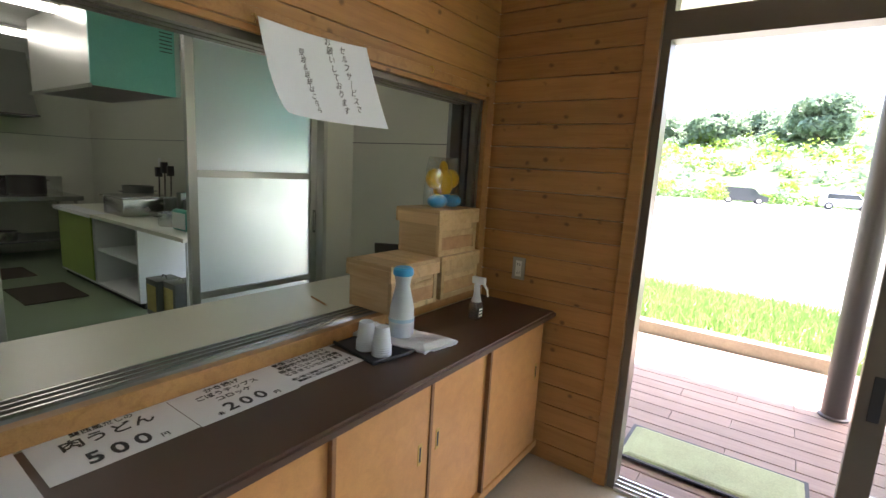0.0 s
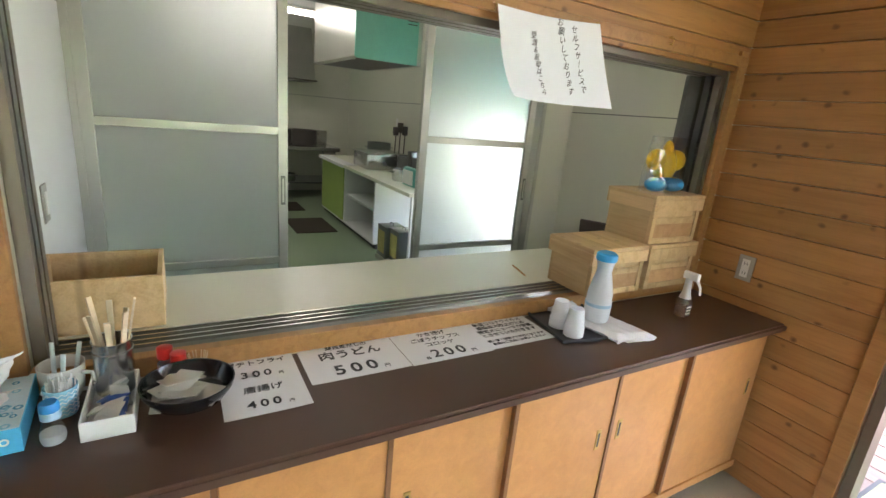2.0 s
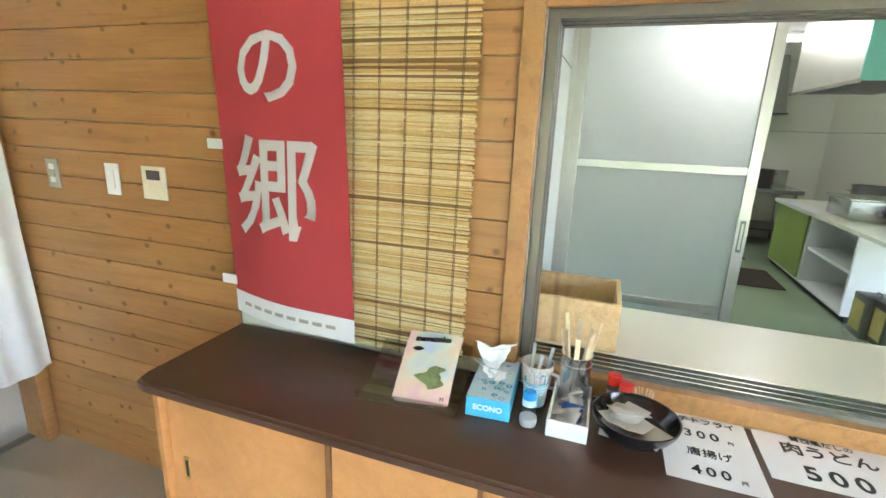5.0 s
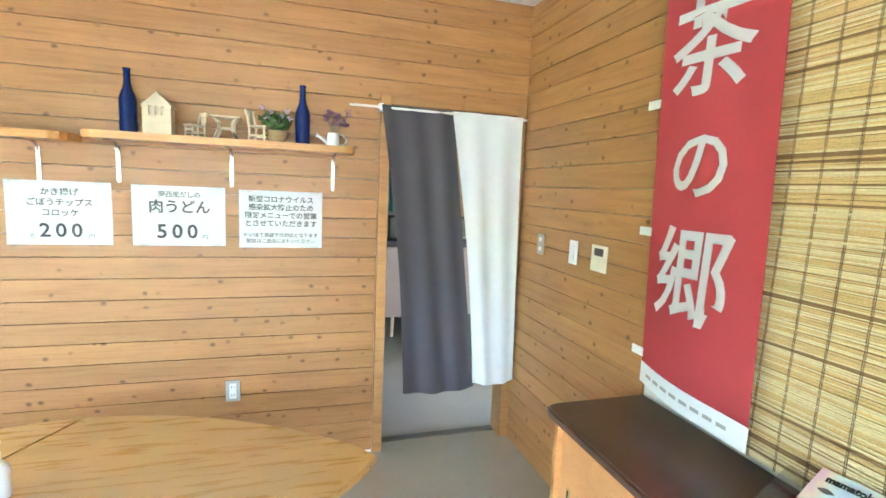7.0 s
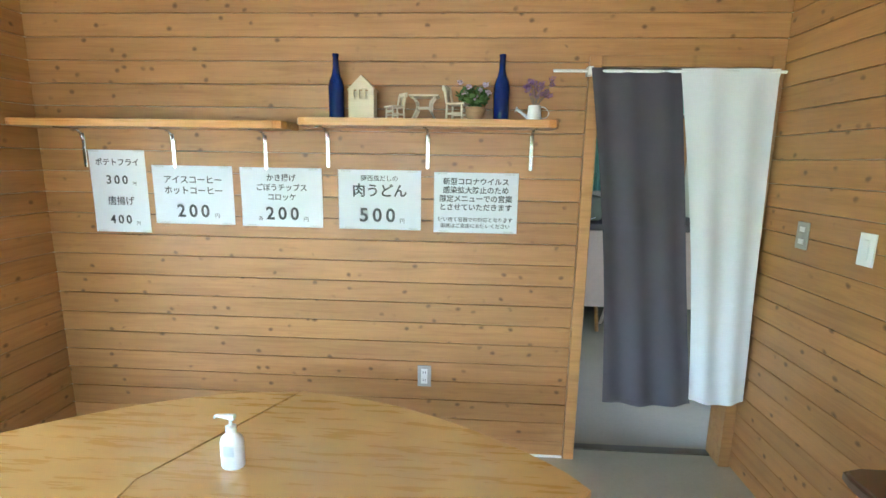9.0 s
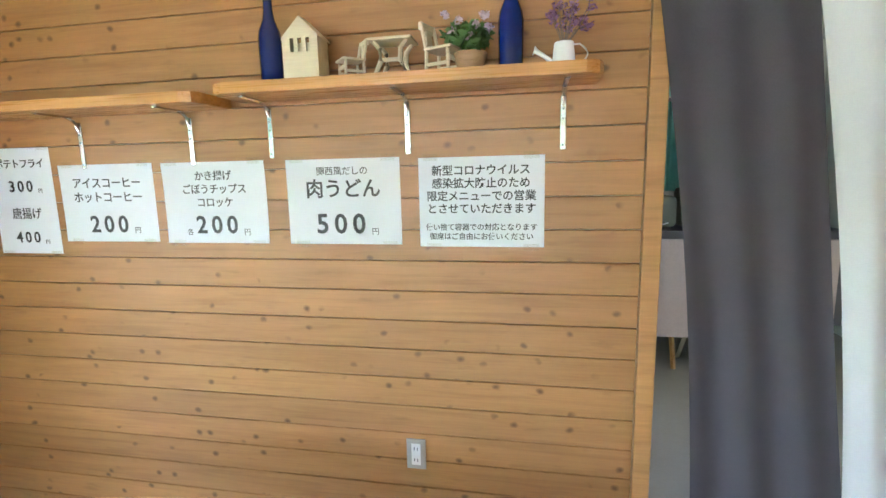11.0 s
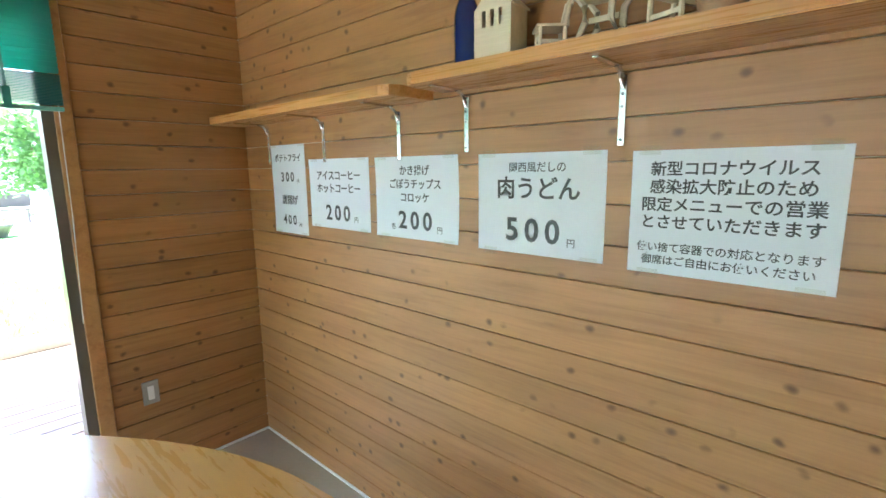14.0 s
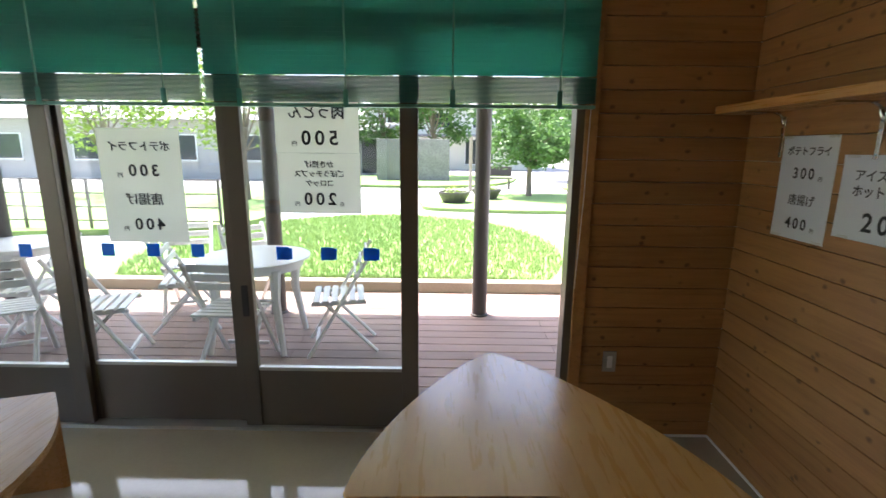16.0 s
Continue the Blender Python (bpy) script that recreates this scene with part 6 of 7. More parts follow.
part("petals", leaf_mesh("petals", [((-0.075 + dx, SY + 0.01, SZ + 0.1 + dz), 0.014, 26) for dx, dz in ((-0.06, 0.02), (-0.02, 0.03), (0.03, 0.045), (0.07, 0.06), (0.0, 0.0), (0.045, 0.015), (-0.045, 0.055))], 0.008, 62, PETAL), PETAL, pb)
DRIED = sheer("purple_dried_flower", (0.3, 0.16, 0.3), 0.4, 0.8, 0.3)
wc = thing("watering_can", "small white watering can with dried purple flowers", "watering can", (-0.345, SY - 0.01, SZ))
cx, cy = -0.345, SY - 0.01
part("can", lathe([(0, 0), (0.034, 0), (0.034, 0.002), (0.027, 0.068), (0.025, 0.068), (0.031, 0.004), (0, 0.004)], (cx, cy, SZ), 28), WHITE, wc, smooth=True)
part("spout", sweep([(cx + 0.03, cy, SZ + 0.015), (cx + 0.055, cy, SZ + 0.035), (cx + 0.078, cy, SZ + 0.05), (cx + 0.084, cy, SZ + 0.052)], [0.007, 0.006, 0.007, 0.014], 12), WHITE, wc, smooth=True)
part("handle", sweep([(cx - 0.027, cy, SZ + 0.062)] + [(cx - 0.044 - 0.022 * math.sin(k * 0.45), cy, SZ + 0.062 - 0.008 * k) for k in range(7)] + [(cx - 0.031, cy, SZ + 0.012)], 0.0025, 6), WHITE, wc, smooth=True)
bm = bmesh.new()
rnd = random.Random(9)
tips = [(cx + rnd.uniform(-0.09, 0.045), cy + rnd.uniform(-0.04, 0.04), SZ + rnd.uniform(0.11, 0.19)) for _ in range(22)]
for t_ in tips:
    add_sweep(bm, [(cx, cy, SZ + 0.05), ((cx + t_[0]) / 2, cy, SZ + 0.1), t_], 0.0009, 4)
part("stems", bm, BARK, wc)
part("dried_flowers", leaf_mesh("dried_flowers", [(t_, 0.015, 22) for t_ in tips], 0.006, 63, DRIED), DRIED, wc)

# ---- table, sanitiser, bench ----
TZ = 0.612


def leaf_curve(n, x0, y0, x1, y1, bulge):
    """Points from one tip to the other along a bow."""
    pts = []
    for i in range(n + 1):
        t = i / n
        a = (1 - t) * math.pi
        pts.append((x0 + (x1 - x0) * t, y0 + (y1 - y0) * t + bulge * math.sin(math.pi * t) ** 0.82))
    return pts


far = leaf_curve(40, -0.45, -1.925, 1.85, -1.76, -0.585)
near = leaf_curve(40, -0.45, -1.925, 1.85, -1.76, 0.58)
SEAM = ((0.612, -2.452), (0.925, -1.86), (0.90, -1.25))
table = thing("eating_table", "low leaf-shaped oak table in two halves", "table", (0.7, -1.85, 0))


def seam_x(y):
    (x0, y0), (x1, y1), (x2, y2) = SEAM
    return x0 + (x1 - x0) * (y - y0) / (y1 - y0) if y < y1 else x1 + (x2 - x1) * (y - y1) / (y2 - y1)


for side in (-1, 1):
    pts = [p for p in far if side * (p[0] - seam_x(p[1])) > 0.006]
    pts2 = [p for p in near if side * (p[0] - seam_x(p[1])) > 0.006]
    mid = [(SEAM[1][0] + side * 0.0025, SEAM[1][1])]
    if side < 0:
        outl = pts + [(SEAM[0][0] - 0.0025, SEAM[0][1])] + mid + [(SEAM[2][0] - 0.0025, near[24][1] - 0.01)] + pts2[::-1][:-1]
    else:
        outl = [(SEAM[0][0] + 0.0025, SEAM[0][1])] + pts + pts2[::-1][1:] + [(SEAM[2][0] + 0.0025, near[24][1] - 0.01)] + mid
    bm = prism(outl, TZ - 0.03, TZ)
    bmesh.ops.bevel(bm, geom=[e for e in bm.edges if abs(e.verts[0].co.z - e.verts[1].co.z) < 1e-4], offset=0.005, segments=2, affect="EDGES")
    part("tabletop", bm, OAK, table)
for x, y in ((0.05, -2.0), (0.05, -1.7), (1.3, -2.0), (1.3, -1.65)):
    part("leg", box(x - 0.035, y - 0.035, 0.0, x + 0.035, y + 0.035, TZ - 0.031, bevel=0.005), OAK, table)
part("apron", box(0.0, -1.86, TZ - 0.1, 1.35, -1.82, TZ - 0.031), OAK, table)
sn = thing("pump_bottle", "white pump bottle of hand sanitiser on the table", "pump bottle", (0.655, -1.94, TZ))
cx, cy = 0.66, -1.945
part("bottle", lathe([(0, 0.001), (0.034, 0.001), (0.037, 0.006), (0.037, 0.085), (0.033, 0.1), (0.018, 0.115), (0.014, 0.12), (0, 0.12)], (cx, cy, TZ), 28, 0.75), WHITE, sn, smooth=True)
part("label_patch", box(cx - 0.02, cy + 0.0278, TZ + 0.05, cx + 0.014, cy + 0.0288, TZ + 0.085), sheer("frosted_label", (0.68, 0.7, 0.7), 0.3), sn)
part("collar", lathe([(0.0155, 0.12), (0.0165, 0.122), (0.0165, 0.138), (0.008, 0.142), (0, 0.142)], (cx, cy, TZ), 20), WHITE, sn, smooth=True)
part("stem", lathe([(0.005, 0.142), (0.005, 0.165), (0, 0.165)], (cx, cy, TZ), 12), WHITE, sn, smooth=True)
part("nozzle", sweep([(cx - 0.014, cy, TZ + 0.168), (cx + 0.012, cy, TZ + 0.17), (cx + 0.045, cy, TZ + 0.172), (cx + 0.052, cy, TZ + 0.164)], [0.011, 0.009, 0.005, 0.004], 10), WHITE, sn, smooth=True)
bn2 = thing("bench", "curved varnished beech bench on slab legs", "bench", (1.35, 0.22, 0))


def bench_pts(off, n=16):
    pts = []
    for i in range(n + 1):
        t = i / n
        a = math.radians(-8 + 44 * t)
        pts.append((1.06 + 0.72 * t - off * math.sin(a + 0.35) * 0.35, -0.10 + 0.36 * t + 0.10 * math.sin(math.pi * t) * -1 + off * math.cos(a)))
    return pts


bm = prism(bench_pts(0.0) + bench_pts(0.27)[::-1], 0.39, 0.42)
bmesh.ops.bevel(bm, geom=[e for e in bm.edges if abs(e.verts[0].co.z - e.verts[1].co.z) < 1e-4], offset=0.004, segments=2, affect="EDGES")
part("seat", bm, BEECH, bn2)
for i in (2, 14):
    a, b = bench_pts(0.02)[i], bench_pts(0.25)[i]
    part("leg", sweep([(a[0], a[1], 0.0), (a[0], a[1], 0.39)], 0.02, 4), BEECH, bn2)
    d = Vector((b[0] - a[0], b[1] - a[1], 0)).normalized()
    nrm = Vector((-d.y, d.x, 0)) * 0.013
    A, B = Vector((*a, 0)), Vector((*b, 0))
    part("slab", prism([tuple((A + nrm).xy), tuple((B + nrm).xy), tuple((B - nrm).xy), tuple((A - nrm).xy)], 0.0, 0.389), BEECH, bn2)
part("stretcher", sweep([(*bench_pts(0.13)[2], 0.2), (*bench_pts(0.13)[14], 0.2)], 0.018, 6), BEECH, bn2)

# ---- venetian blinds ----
# Darker copy of the slat teal; shade between packed slats is in the colour.
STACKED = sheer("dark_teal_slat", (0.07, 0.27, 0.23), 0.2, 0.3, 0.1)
for y0, y1 in ((-2.23, -0.405), (-0.392, YN - 0.03)):
    vb = thing("venetian_blind", "half-raised teal venetian blind over the glazed doors", "blind", (XE - 0.045, y0, 1.72), "venetian blinds")
    part("head_rail", box(XE - 0.065, y0, 2.44, XE - 0.02, y1, 2.47), TEAL, vb)
    m = Matrix.Rotation(radians(50), 4, "Y")
    z = 2.43
    while z > 1.862:
        part("slat", box(-0.0125, y0 + 0.003, -0.0004, 0.0125, y1 - 0.003, 0.0004, m=Matrix.Translation((XE - 0.042, 0, z)) @ m), BLINDSLAT, vb)
        z -= 0.0205
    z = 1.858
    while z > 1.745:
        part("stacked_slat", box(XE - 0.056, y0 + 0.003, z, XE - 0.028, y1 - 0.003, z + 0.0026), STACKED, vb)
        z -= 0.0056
    part("bottom_rail", box(XE - 0.056, y0 + 0.002, 1.722, XE - 0.028, y1 - 0.002, 1.738, bevel=0.003), TEAL, vb)
    n = 4
    for k in range(n):
        y = y0 + 0.17 + k * (y1 - y0 - 0.34) / (n - 1)
        part("ladder_tape", box(XE - 0.059, y - 0.004, 1.72, XE - 0.057, y + 0.004, 2.44), TEAL, vb)
        part("clip", box(XE - 0.062, y - 0.012, 1.722, XE - 0.0592, y + 0.012, 1.80), BLINDSLAT, vb)
cd = solid("blind_cord", sweep([(XE - 0.05, -2.21, 1.75), (XE - 0.05, -2.205, 1.3), (XE - 0.045, -2.19, 0.85)], 0.002, 5), WHITECLOTH, "thin white pull cord of the blind", "cord")


# ---- kitchen ----
def kdoor(y0, y1, x, pull, label):
    d = thing("kitchen_sliding_door", label, "door", (x, y0, 0), "kitchen sliding doors")
    for a in (y0, y1 - 0.05):
        part("stile", box(x - 0.018, a, 0.01, x + 0.018, a + 0.05, 2.2, bevel=0.002), ALU, d)
    for z0, z1 in ((0.01, 0.12), (0.63, 0.67), (1.345, 1.385), (2.14, 2.2)):
        part("rail", box(x - 0.017, y0 + 0.05, z0, x + 0.017, y1 - 0.05, z1, bevel=0.002), ALU, d)
    for z0, z1 in ((0.12, 0.63), (0.67, 1.345), (1.385, 2.14)):
        part("frosted_pane", box(x - 0.004, y0 + 0.05, z0, x + 0.004, y1 - 0.05, z1), FROST, d)
    h = part("pull", box(x + 0.018, pull, 0.97, x + 0.022, pull + 0.024, 1.13, bevel=0.001), DARKSTEEL, d)
    part("recess", box(x + 0.022, pull + 0.007, 0.985, x + 0.0225, pull + 0.017, 1.115), ALU, h)
    return d


kdoor(-0.83, 0.06, KX + 0.02, 0.022, "silver framed sliding door with frosted panes")
kdoor(0.88, 1.77, KX - 0.04, 1.735, "silver framed sliding door with frosted panes, slid open")
kf = thing("door_frame_kitchen", "silver aluminium frame of the kitchen doors", "door frame", (KX, KY0, 0), kind="structure")
part("jamb", box(KX - 0.07, KY0 + 0.001, 0, KX + 0.05, KY0 + 0.03, 2.24), ALU, kf)
part("jamb", box(KX - 0.07, 1.77, 0, KX + 0.05, 1.80, 2.24), ALU, kf)
part("head", box(KX - 0.07, KY0 + 0.03, 2.2, KX + 0.05, 1.77, 2.239), ALU, kf)
part("sill", box(KX - 0.07, KY0 + 0.03, 0, KX + 0.05, 1.77, 0.012), ALU, kf)
wt = thing("kitchen_worktop", "long ivory worktop with open shelves under it", "worktop", (-5.5, 1.85, 0))
part("top", box(-7.1, 1.36, 0.775, -4.0, 2.29, 0.81, bevel=0.003), LAMINATE, wt)
for x in (-7.05, -6.0, -4.97, -4.05):
    part("side_panel", box(x, 1.4, 0.08, x + 0.03, 2.29, 0.774), WHITEWALL, wt)
part("shelf", box(-7.02, 1.42, 0.42, -4.97, 2.29, 0.445), WHITEWALL, wt)
part("bottom", box(-7.05, 1.4, 0.06, -4.94, 2.29, 0.079), WHITEWALL, wt)
part("green_door", box(-7.0, 1.385, 0.09, -6.02, 1.399, 0.76), paint("lime_panel", (0.33, 0.45, 0.12), 0.5), wt)
part("plinth", box(-7.05, 1.44, 0.0, -4.94, 2.29, 0.059), BLACKMAT, wt)
solid("dish_cloth", sheet(20, 10, lambda u, v: (-7.0 + 1.1 * u, 1.345 - 0.006 + 0.28 * max(0, v - 0.4), 0.815 + 0.004 * noise.noise((u * 20, v * 8, 1)) - 0.10 * max(0, 0.4 - v)), 0.006), TOWEL, "white cloth laid over the worktop edge", "cloth", smooth=True)


def pan(name, label, x, y, z, r, h, mt, handle=None):
    p = thing(name, label, "pot", (x, y, z), "kitchen pots")
    part("body", lathe([(0, 0.001), (r * 0.9, 0.001), (r, 0.02), (r, h), (r + 0.008, h), (r + 0.008, h + 0.004), (r - 0.006, h + 0.004), (r - 0.008, 0.02), (0, 0.008)], (x, y, z), 28), mt, p, smooth=True)
    for s in (-1, 1):
        part("handle", sweep([(x, y + s * r, z + h * 0.75), (x + 0.02, y + s * (r + 0.035), z + h * 0.78), (x - 0.02, y + s * (r + 0.035), z + h * 0.78), (x - 0.01, y + s * r, z + h * 0.75)], 0.006, 6), mt, p, smooth=True)
    return p


fr_ = thing("steel_fryer", "shiny square stainless steel vat on the worktop", "fryer", (-5.75, 1.72, 0.81))
part("vat", box(-6.0, 1.5, 0.815, -5.5, 1.98, 1.0, bevel=0.02), STEEL, fr_, smooth=True)
part("rim", box(-6.02, 1.48, 1.0, -5.48, 2.0, 1.015, bevel=0.004), STEEL, fr_)
pan("stock_pot", "dull steel stock pot on the worktop", -5.3, 1.95, 0.81, 0.14, 0.2, DARKSTEEL)
pan("stock_pot", "dull steel stock pot on the worktop", -6.4, 2.0, 0.81, 0.16, 0.26, DARKSTEEL)
pan("steel_pot", "bright steel pot near the worktop front", -4.75, 1.62, 0.81, 0.11, 0.12, STEEL)
for x, y, h in ((-6.0, 2.12, 0.42), (-6.05, 2.08, 0.36), (-5.92, 2.15, 0.38)):
    k = thing("ladle", "long dark kitchen ladle standing in a pot", "ladle", (x, y, 0.81), "ladles")
    part("handle", sweep([(x, y, 0.82), (x + 0.02, y, 0.95 + h * 0.7)], 0.008, 6), POST, k)
    part("blade", box(x - 0.01, y - 0.035, 0.95 + h * 0.7, x + 0.03, y + 0.035, 0.95 + h, bevel=0.006), POST, k)
bs = thing("teal_basin", "teal and white plastic basin tilted on the worktop", "basin", (-4.3, 1.62, 0.81))
part("shell", box(-4.5, 1.5, 0.815, -4.2, 1.58, 1.0, bevel=0.03), paint("teal_plastic", (0.12, 0.45, 0.38), 0.35), bs, smooth=True)
part("inside", box(-4.46, 1.494, 0.84, -4.24, 1.499, 0.975), WHITE, bs)
for x, w, h in ((-4.62, 0.1, 0.16), (-4.95, 0.14, 0.22), (-5.1, 0.1, 0.28)):
    solid("steel_canister", box(x - w / 2, 1.85, 0.811, x + w / 2, 1.98, 0.811 + h, bevel=0.012), DARKSTEEL, "dull steel container on the worktop", "container", group="containers on the worktop", smooth=True)
for x, y in ((-4.55, 1.45), (-4.35, 1.50)):
    t_ = thing("oil_can", "square printed oil can on the kitchen floor", "can", (x, y, 0.0), "oil cans under the worktop")
    part("can", box(x - 0.11, y - 0.11, 0.05, x + 0.11, y + 0.11, 0.38, bevel=0.008), DARKSTEEL, t_, smooth=True)
    part("label_panel", box(x - 0.08, y - 0.114, 0.1, x + 0.08, y - 0.1105, 0.33), paint("yellow_label", (0.5, 0.42, 0.15), 0.5, var=0.3, scale=20), t_)
    part("top_handle", sweep([(x - 0.04, y, 0.38), (x - 0.03, y, 0.405), (x + 0.03, y, 0.405), (x + 0.04, y, 0.38)], 0.005, 6), DARKSTEEL, t_)
    part("stand", box(x - 0.12, y - 0.12, 0.0, x + 0.12, y + 0.12, 0.049), ALU, t_)
for x0, y0, x1, y1 in ((-6.5, 0.75, -5.75, 1.25), (-7.6, 0.75, -7.0, 1.15)):
    solid("floor_mat", box(x0, y0, 0.001, x1, y1, 0.012, bevel=0.003), paint("brown_mat_%d" % int(-x0), (0.06, 0.045, 0.035), 0.9, fine=40), "dark brown rubber mat on the kitchen floor", "mat", group="kitchen mats")
sk = thing("steel_sink_unit", "stainless steel sink unit on open legs", "sink", (-8.3, 0.9, 0))
part("top", box(-8.68, 0.1, 0.78, -7.85, 1.9, 0.84, bevel=0.004), STEEL, sk)
part("splashback", box(-8.69, 0.1, 0.84, -8.66, 1.9, 1.06), STEEL, sk)
part("lower_shelf", box(-8.66, 0.15, 0.25, -7.9, 1.85, 0.27), DARKSTEEL, sk)
for x in (-8.64, -7.92):
    for y in (0.13, 0.95, 1.83):
        part("leg", sweep([(x, y, 0), (x, y, 0.78)], 0.018, 8), STEEL, sk)
pan("steel_pot", "steel bowl on the sink unit's lower shelf", -8.05, 1.1, 0.271, 0.13, 0.12, STEEL)
pan("rice_cooker", "dark gas rice cooker on the sink unit", -8.2, 1.4, 0.841, 0.2, 0.24, POST)
hd = thing("extractor_hood", "stainless steel extractor hood with teal protective film", "hood", (-5.4, 1.7, 1.95))
mm = Matrix(((1, 0, 0, 0), (0, 0, 1, 0), (0, 1, 0, 0), (0, 0, 0, 1)))
part("front", box(-6.0, 1.0, 1.95, -4.6, 1.02, 2.6), ALU, hd, "pale brushed steel front")
part("end", box(-4.6, 1.0, 1.95, -4.58, 1.62, 2.6), paint("teal_film_end", (0.2, 0.5, 0.42), 0.35), hd, "teal filmed end panel")
part("end_edge", box(-4.6, 1.62, 1.95, -4.576, 1.66, 2.6), ALU, hd)
part("end", box(-6.02, 1.0, 1.95, -6.0, 1.66, 2.6), ALU, hd)
part("back", box(-6.0, 1.64, 1.95, -4.6, 1.66, 2.6), ALU, hd)
part("filter", box(-6.0, 1.02, 1.955, -4.6, 1.64, 1.975), POST, hd)
for k in range(9):
    part("vent_slot", box(-4.579, 1.5, 2.3 + k * 0.03, -4.577, 1.6, 2.308 + k * 0.03), POST, hd)
part("lip", box(-6.04, 0.98, 1.935, -4.56, 1.0, 1.96), STEEL, hd)
hd2 = thing("extractor_hood", "dark stainless hood over the sink unit", "hood", (-8.2, 1.0, 1.9))
part("body", prism([(-8.68, 1.85), (-7.9, 1.85), (-8.0, 2.05), (-8.2, 2.62), (-8.68, 2.62)], 0.5, 1.5, mm), STEEL, hd2)
part("lip", box(-8.69, 0.48, 1.83, -7.88, 1.52, 1.85), POST, hd2)
for x, y in ((-5.1, 2.296), (-6.5, 2.296)):
    wall_plate("kitchen_switch", "white switch plate on the kitchen wall", "switch", Matrix.Translation((x, y, 1.35)) @ pose(0, 0, 0, 90, 0, 0), 0.07, 0.12, WHITE, "lever")
lp = thing("laptop_case", "dark flat case leaning on the serving board", "case", (-1.98, 1.3, BZ))
part("shell", box(-0.13, -0.008, 0, 0.13, 0.008, 0.17, bevel=0.004, m=pose(-1.98, 1.62, BZ, 14, 0, 30)), POST, lp)

# ---- back room ----
ft = thing("folding_table", "folding table turned on its side, plywood top facing out", "table", (-0.5, -5.0, 0))
part("tabletop", box(-2.3, -5.0, 0.25, 0.45, -4.97, 0.97, bevel=0.004), paint("pale_plywood", (0.5, 0.38, 0.3), 0.5), ft)
for k in range(16):
    a = -2.2 + k * 0.155
    part("leg", sweep([(a, -5.03, 0.40), (a + 0.03 * (k % 3 - 1), -4.99 - 0.12 * (k % 3), 0.0)], 0.018, 4), SHELF if k % 4 == 2 else CHIP, ft)
sh = thing("stack_base", "dark stacked furniture carrying the folding table", "furniture", (-0.5, -5.6, 0))
part("body", box(-2.4, -6.0, 0.35, 0.45, -5.06, 1.02), POST, sh)
for x, y, w, h in ((-1.22, -5.4, 0.26, 0.24), (-0.85, -5.4, 0.3, 0.2), (-1.52, -5.35, 0.3, 0.3), (-1.9, -5.4, 0.3, 0.24)):
    k = thing("storage_bag", "olive canvas bag piled on the furniture", "bag", (x, y, 1.02), "piled bags")
    part("bag", box(x - w / 2, y - 0.15, 1.021, x + w / 2, y + 0.15, 1.021 + h, bevel=0.04), paint("olive_canvas", (0.2, 0.2, 0.14), 0.9, var=0.2), k, smooth=True)
    part("strap", sweep([(x - 0.06, y + 0.155, 1.06), (x, y + 0.165, 1.04), (x + 0.06, y + 0.155, 1.07)], 0.005, 6), WHITECLOTH, k)
bw = thing("back_room_window", "dark window with a teal curtain in the back room", "window", (-1.5, -6.5, 1.1))
part("pane", box(-2.6, -6.499, 2.16, -0.4, -6.485, 2.56), TEAL, bw)
part("frame_bar", box(-2.6, -6.485, 2.1, -0.4, -6.46, 2.14), POST, bw)
part("curtain", sheet(30, 4, lambda u, v: (-1.15 - 0.6 * u, -6.44 + 0.03 * math.sin(u * 40), 1.25 + 0.85 * v), 0.002), sheer("teal_curtain_cloth", (0.2, 0.5, 0.42), 0.4), bw, smooth=True)
part("dark_panel", box(-2.6, -6.48, 0.9, -1.76, -6.45, 2.1), TRIM, bw)

# ---- boards and planks, piece by piece ----
def board_mesh(length, width, thick, chamfer):
    """A board along x from 0 to length, y 0 to width, z 0 to thick, with two chamfered edges."""
    prof = [(0, 0), (width, 0), (width, thick - chamfer), (width - chamfer * 0.7, thick), (chamfer * 0.7, thick), (0, thick - chamfer)]
    bm = bmesh.new()
    a = [bm.verts.new((0, y, z)) for y, z in prof]
    b = [bm.verts.new((length, y, z)) for y, z in prof]
    bm.faces.new(a[::-1])
    bm.faces.new(b)
    for i in range(6):
        bm.faces.new((a[i], a[(i + 1) % 6], b[(i + 1) % 6], b[i]))
    return bm


MESHES = {}


def piece(name, length, width, thick, chamfer, material, parent, m):
    key = (name, round(length, 3), round(width, 3), material.name)
    if key not in MESHES:
        MESHES[key] = finish(name, board_mesh(length, width, thick, chamfer), material)
    ob = new(name, MESHES[key])
    ob.parent = parent
    ob.matrix_parent_inverse = WM.get(parent, Matrix()).inverted()
    ob.matrix_basis = m
    return ob


PITCH, FIRST = 0.1077, 0.0915


def clad(parent, turn, at, spans):
    """Horizontal boards; spans(z): the stretches (u0, u1) along the wall at that height."""
    z = FIRST - PITCH
    while z < ZC - 0.02:
        z0, z1 = max(z, 0.0) + 0.0009, min(z + PITCH, ZC) - 0.0009
        for u0, u1 in spans((z0 + z1) / 2):
            piece("board", u1 - u0, z1 - z0, T, 0.0034, PINE, parent, Matrix.Translation(at(u0, z0)) @ turn)
        z += PITCH


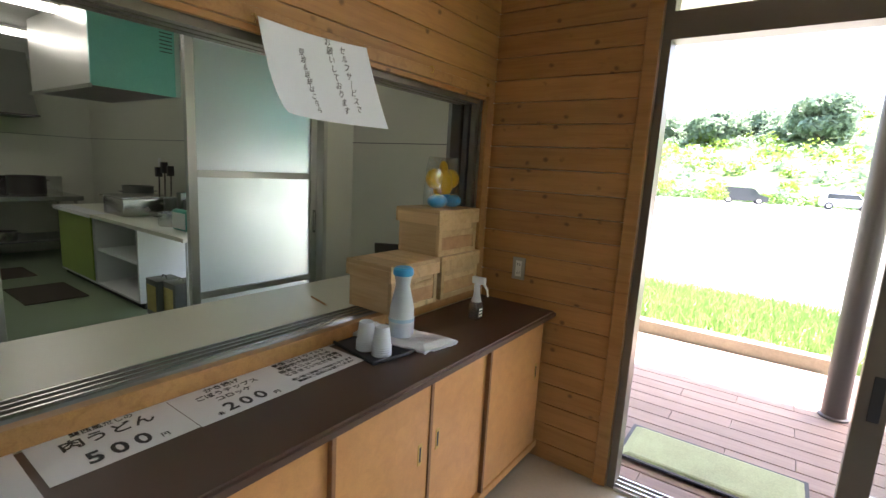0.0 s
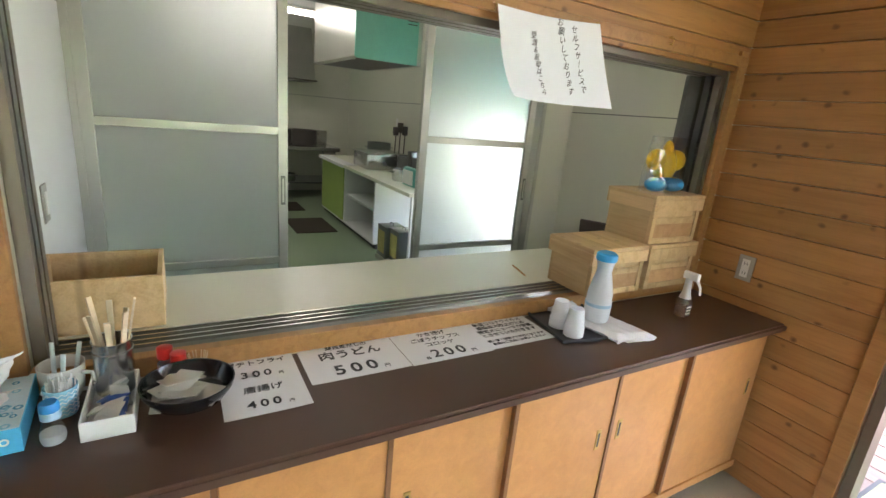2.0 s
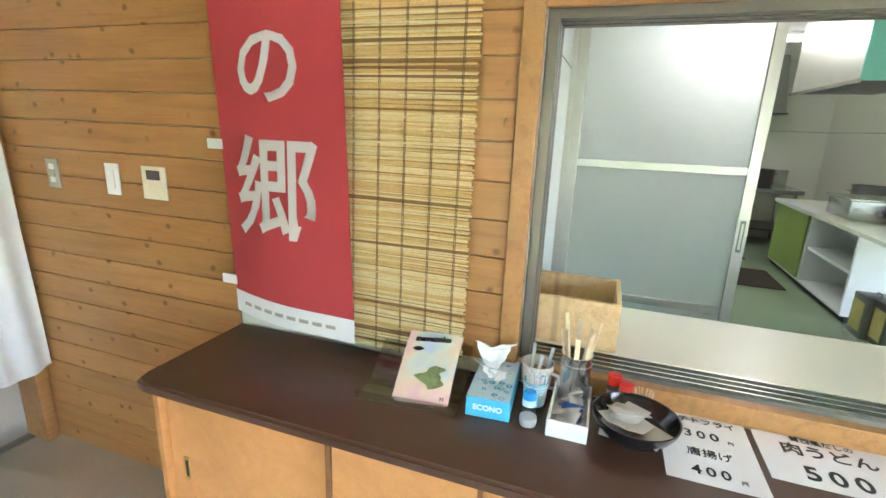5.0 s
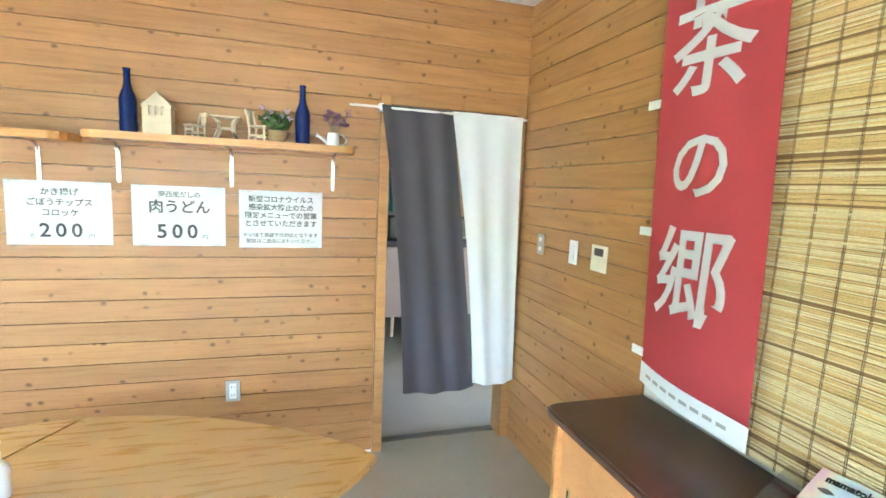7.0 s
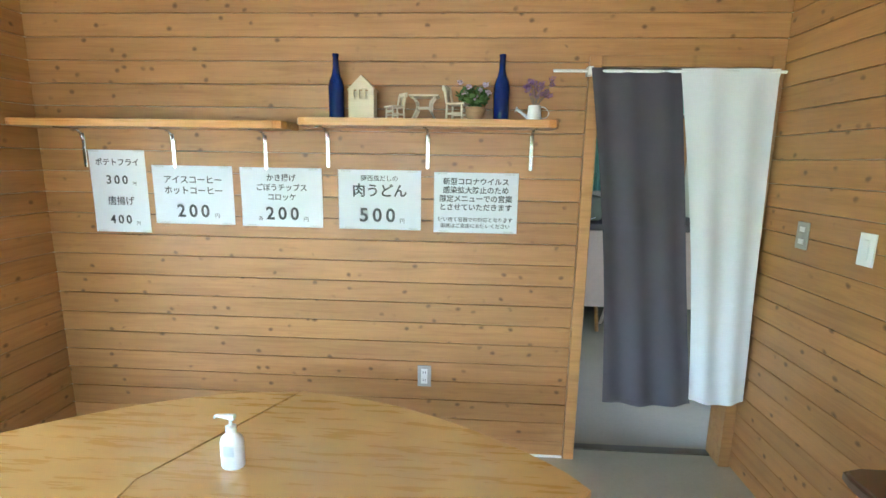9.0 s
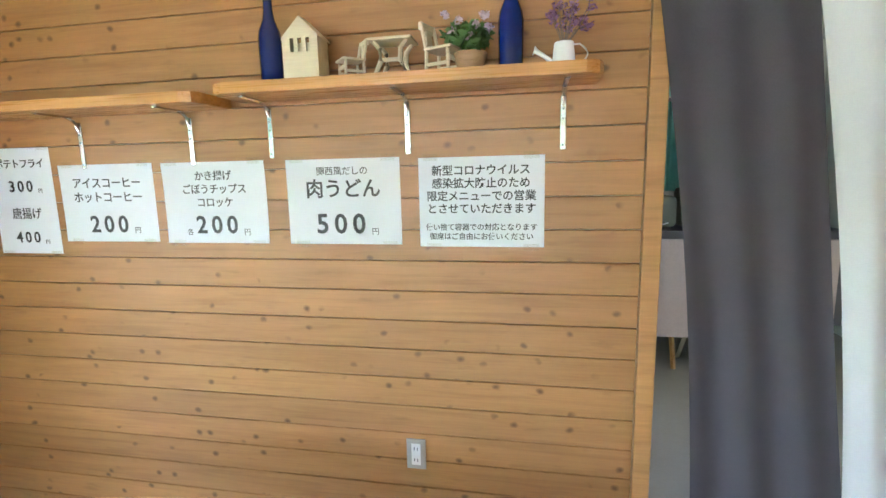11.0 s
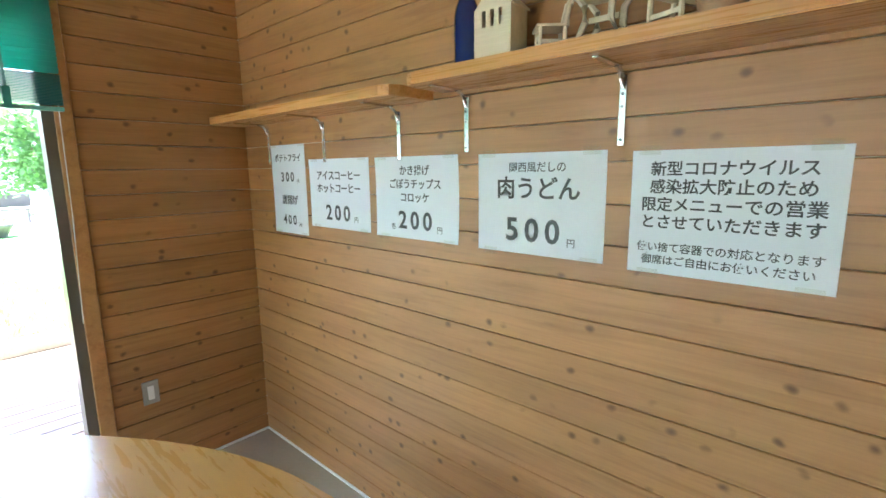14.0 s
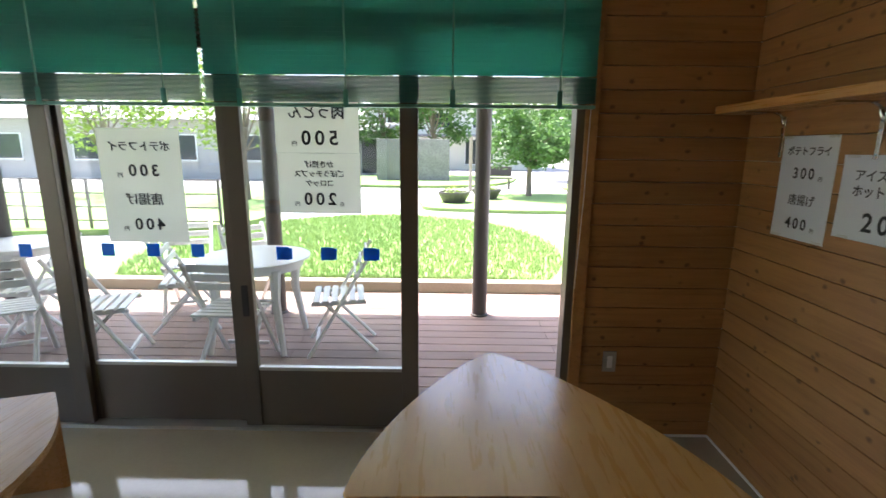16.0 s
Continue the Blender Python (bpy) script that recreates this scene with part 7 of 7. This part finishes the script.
# turns take the board's x along the wall, y up, z into the room
TW = Matrix(((0, 0, 1, 0), (1, 0, 0, 0), (0, 1, 0, 0), (0, 0, 0, 1)))
TE = Matrix(((0, 0, -1, 0), (-1, 0, 0, 0), (0, 1, 0, 0), (0, 0, 0, 1)))
TS = Matrix(((-1, 0, 0, 0), (0, 0, 1, 0), (0, 1, 0, 0), (0, 0, 0, 1)))
TN = Matrix(((1, 0, 0, 0), (0, 0, -1, 0), (0, 1, 0, 0), (0, 0, 0, 1)))
clad(wall_west, TW, lambda u, z: (XW - T, u, z), lambda z: [(YS, YN)] if z > 1.85 else [(YS, W1Y0 - 0.058), (W1Y1 + 0.058, YN)] if z > 0.8 else [(YS, -1.82)])
clad(wall_south, TS, lambda u, z: (-u, YS - T, z), lambda z: [(-XE, -XW - 0.0)] if z > DZ + 0.05 else [(-XE, -DX1 - 0.043)])
clad(wall_north, TN, lambda u, z: (u, YN + T, z), lambda z: [(XW, XE)] if z > 2.48 else [(XW, NX0 - 0.068)])
clad(wall_east, TE, lambda u, z: (XE + T, -u, z), lambda z: [(-YN, -YS)] if z > 2.48 else [(-EY1 + 0.063, -YS)])

deck = solid("deck", box(-7.0, -6.5, -0.1, 4.79, 4.44, -0.055), TIMBER, "frame under the reddish-brown composite deck", "deck", "structure")
PW = 0.142
for k in range(18):
    x = 2.26 + k * PW
    cuts = [-6.4, -3.3 + 0.9 * (k % 2), -0.35 + 0.9 * (k % 2), 1.9 + 0.6 * (k % 3), 4.42]
    for a, b in zip(cuts, cuts[1:]):
        piece("plank", b - a - 0.004, PW - 0.008, 0.03, 0.004, DECK, deck, pose(x + PW, a, -0.051, 0, 0, 90))
for k in range(18):
    y = 1.87 + k * PW
    cuts = [-6.9, -3.4 + 0.9 * (k % 2), -0.6 + 0.33 * (k % 3), 2.24]
    for a, b in zip(cuts, cuts[1:]):
        piece("plank", b - a - 0.004, PW - 0.008, 0.03, 0.004, DECK, deck, pose(a, y, -0.051))
set_letters()
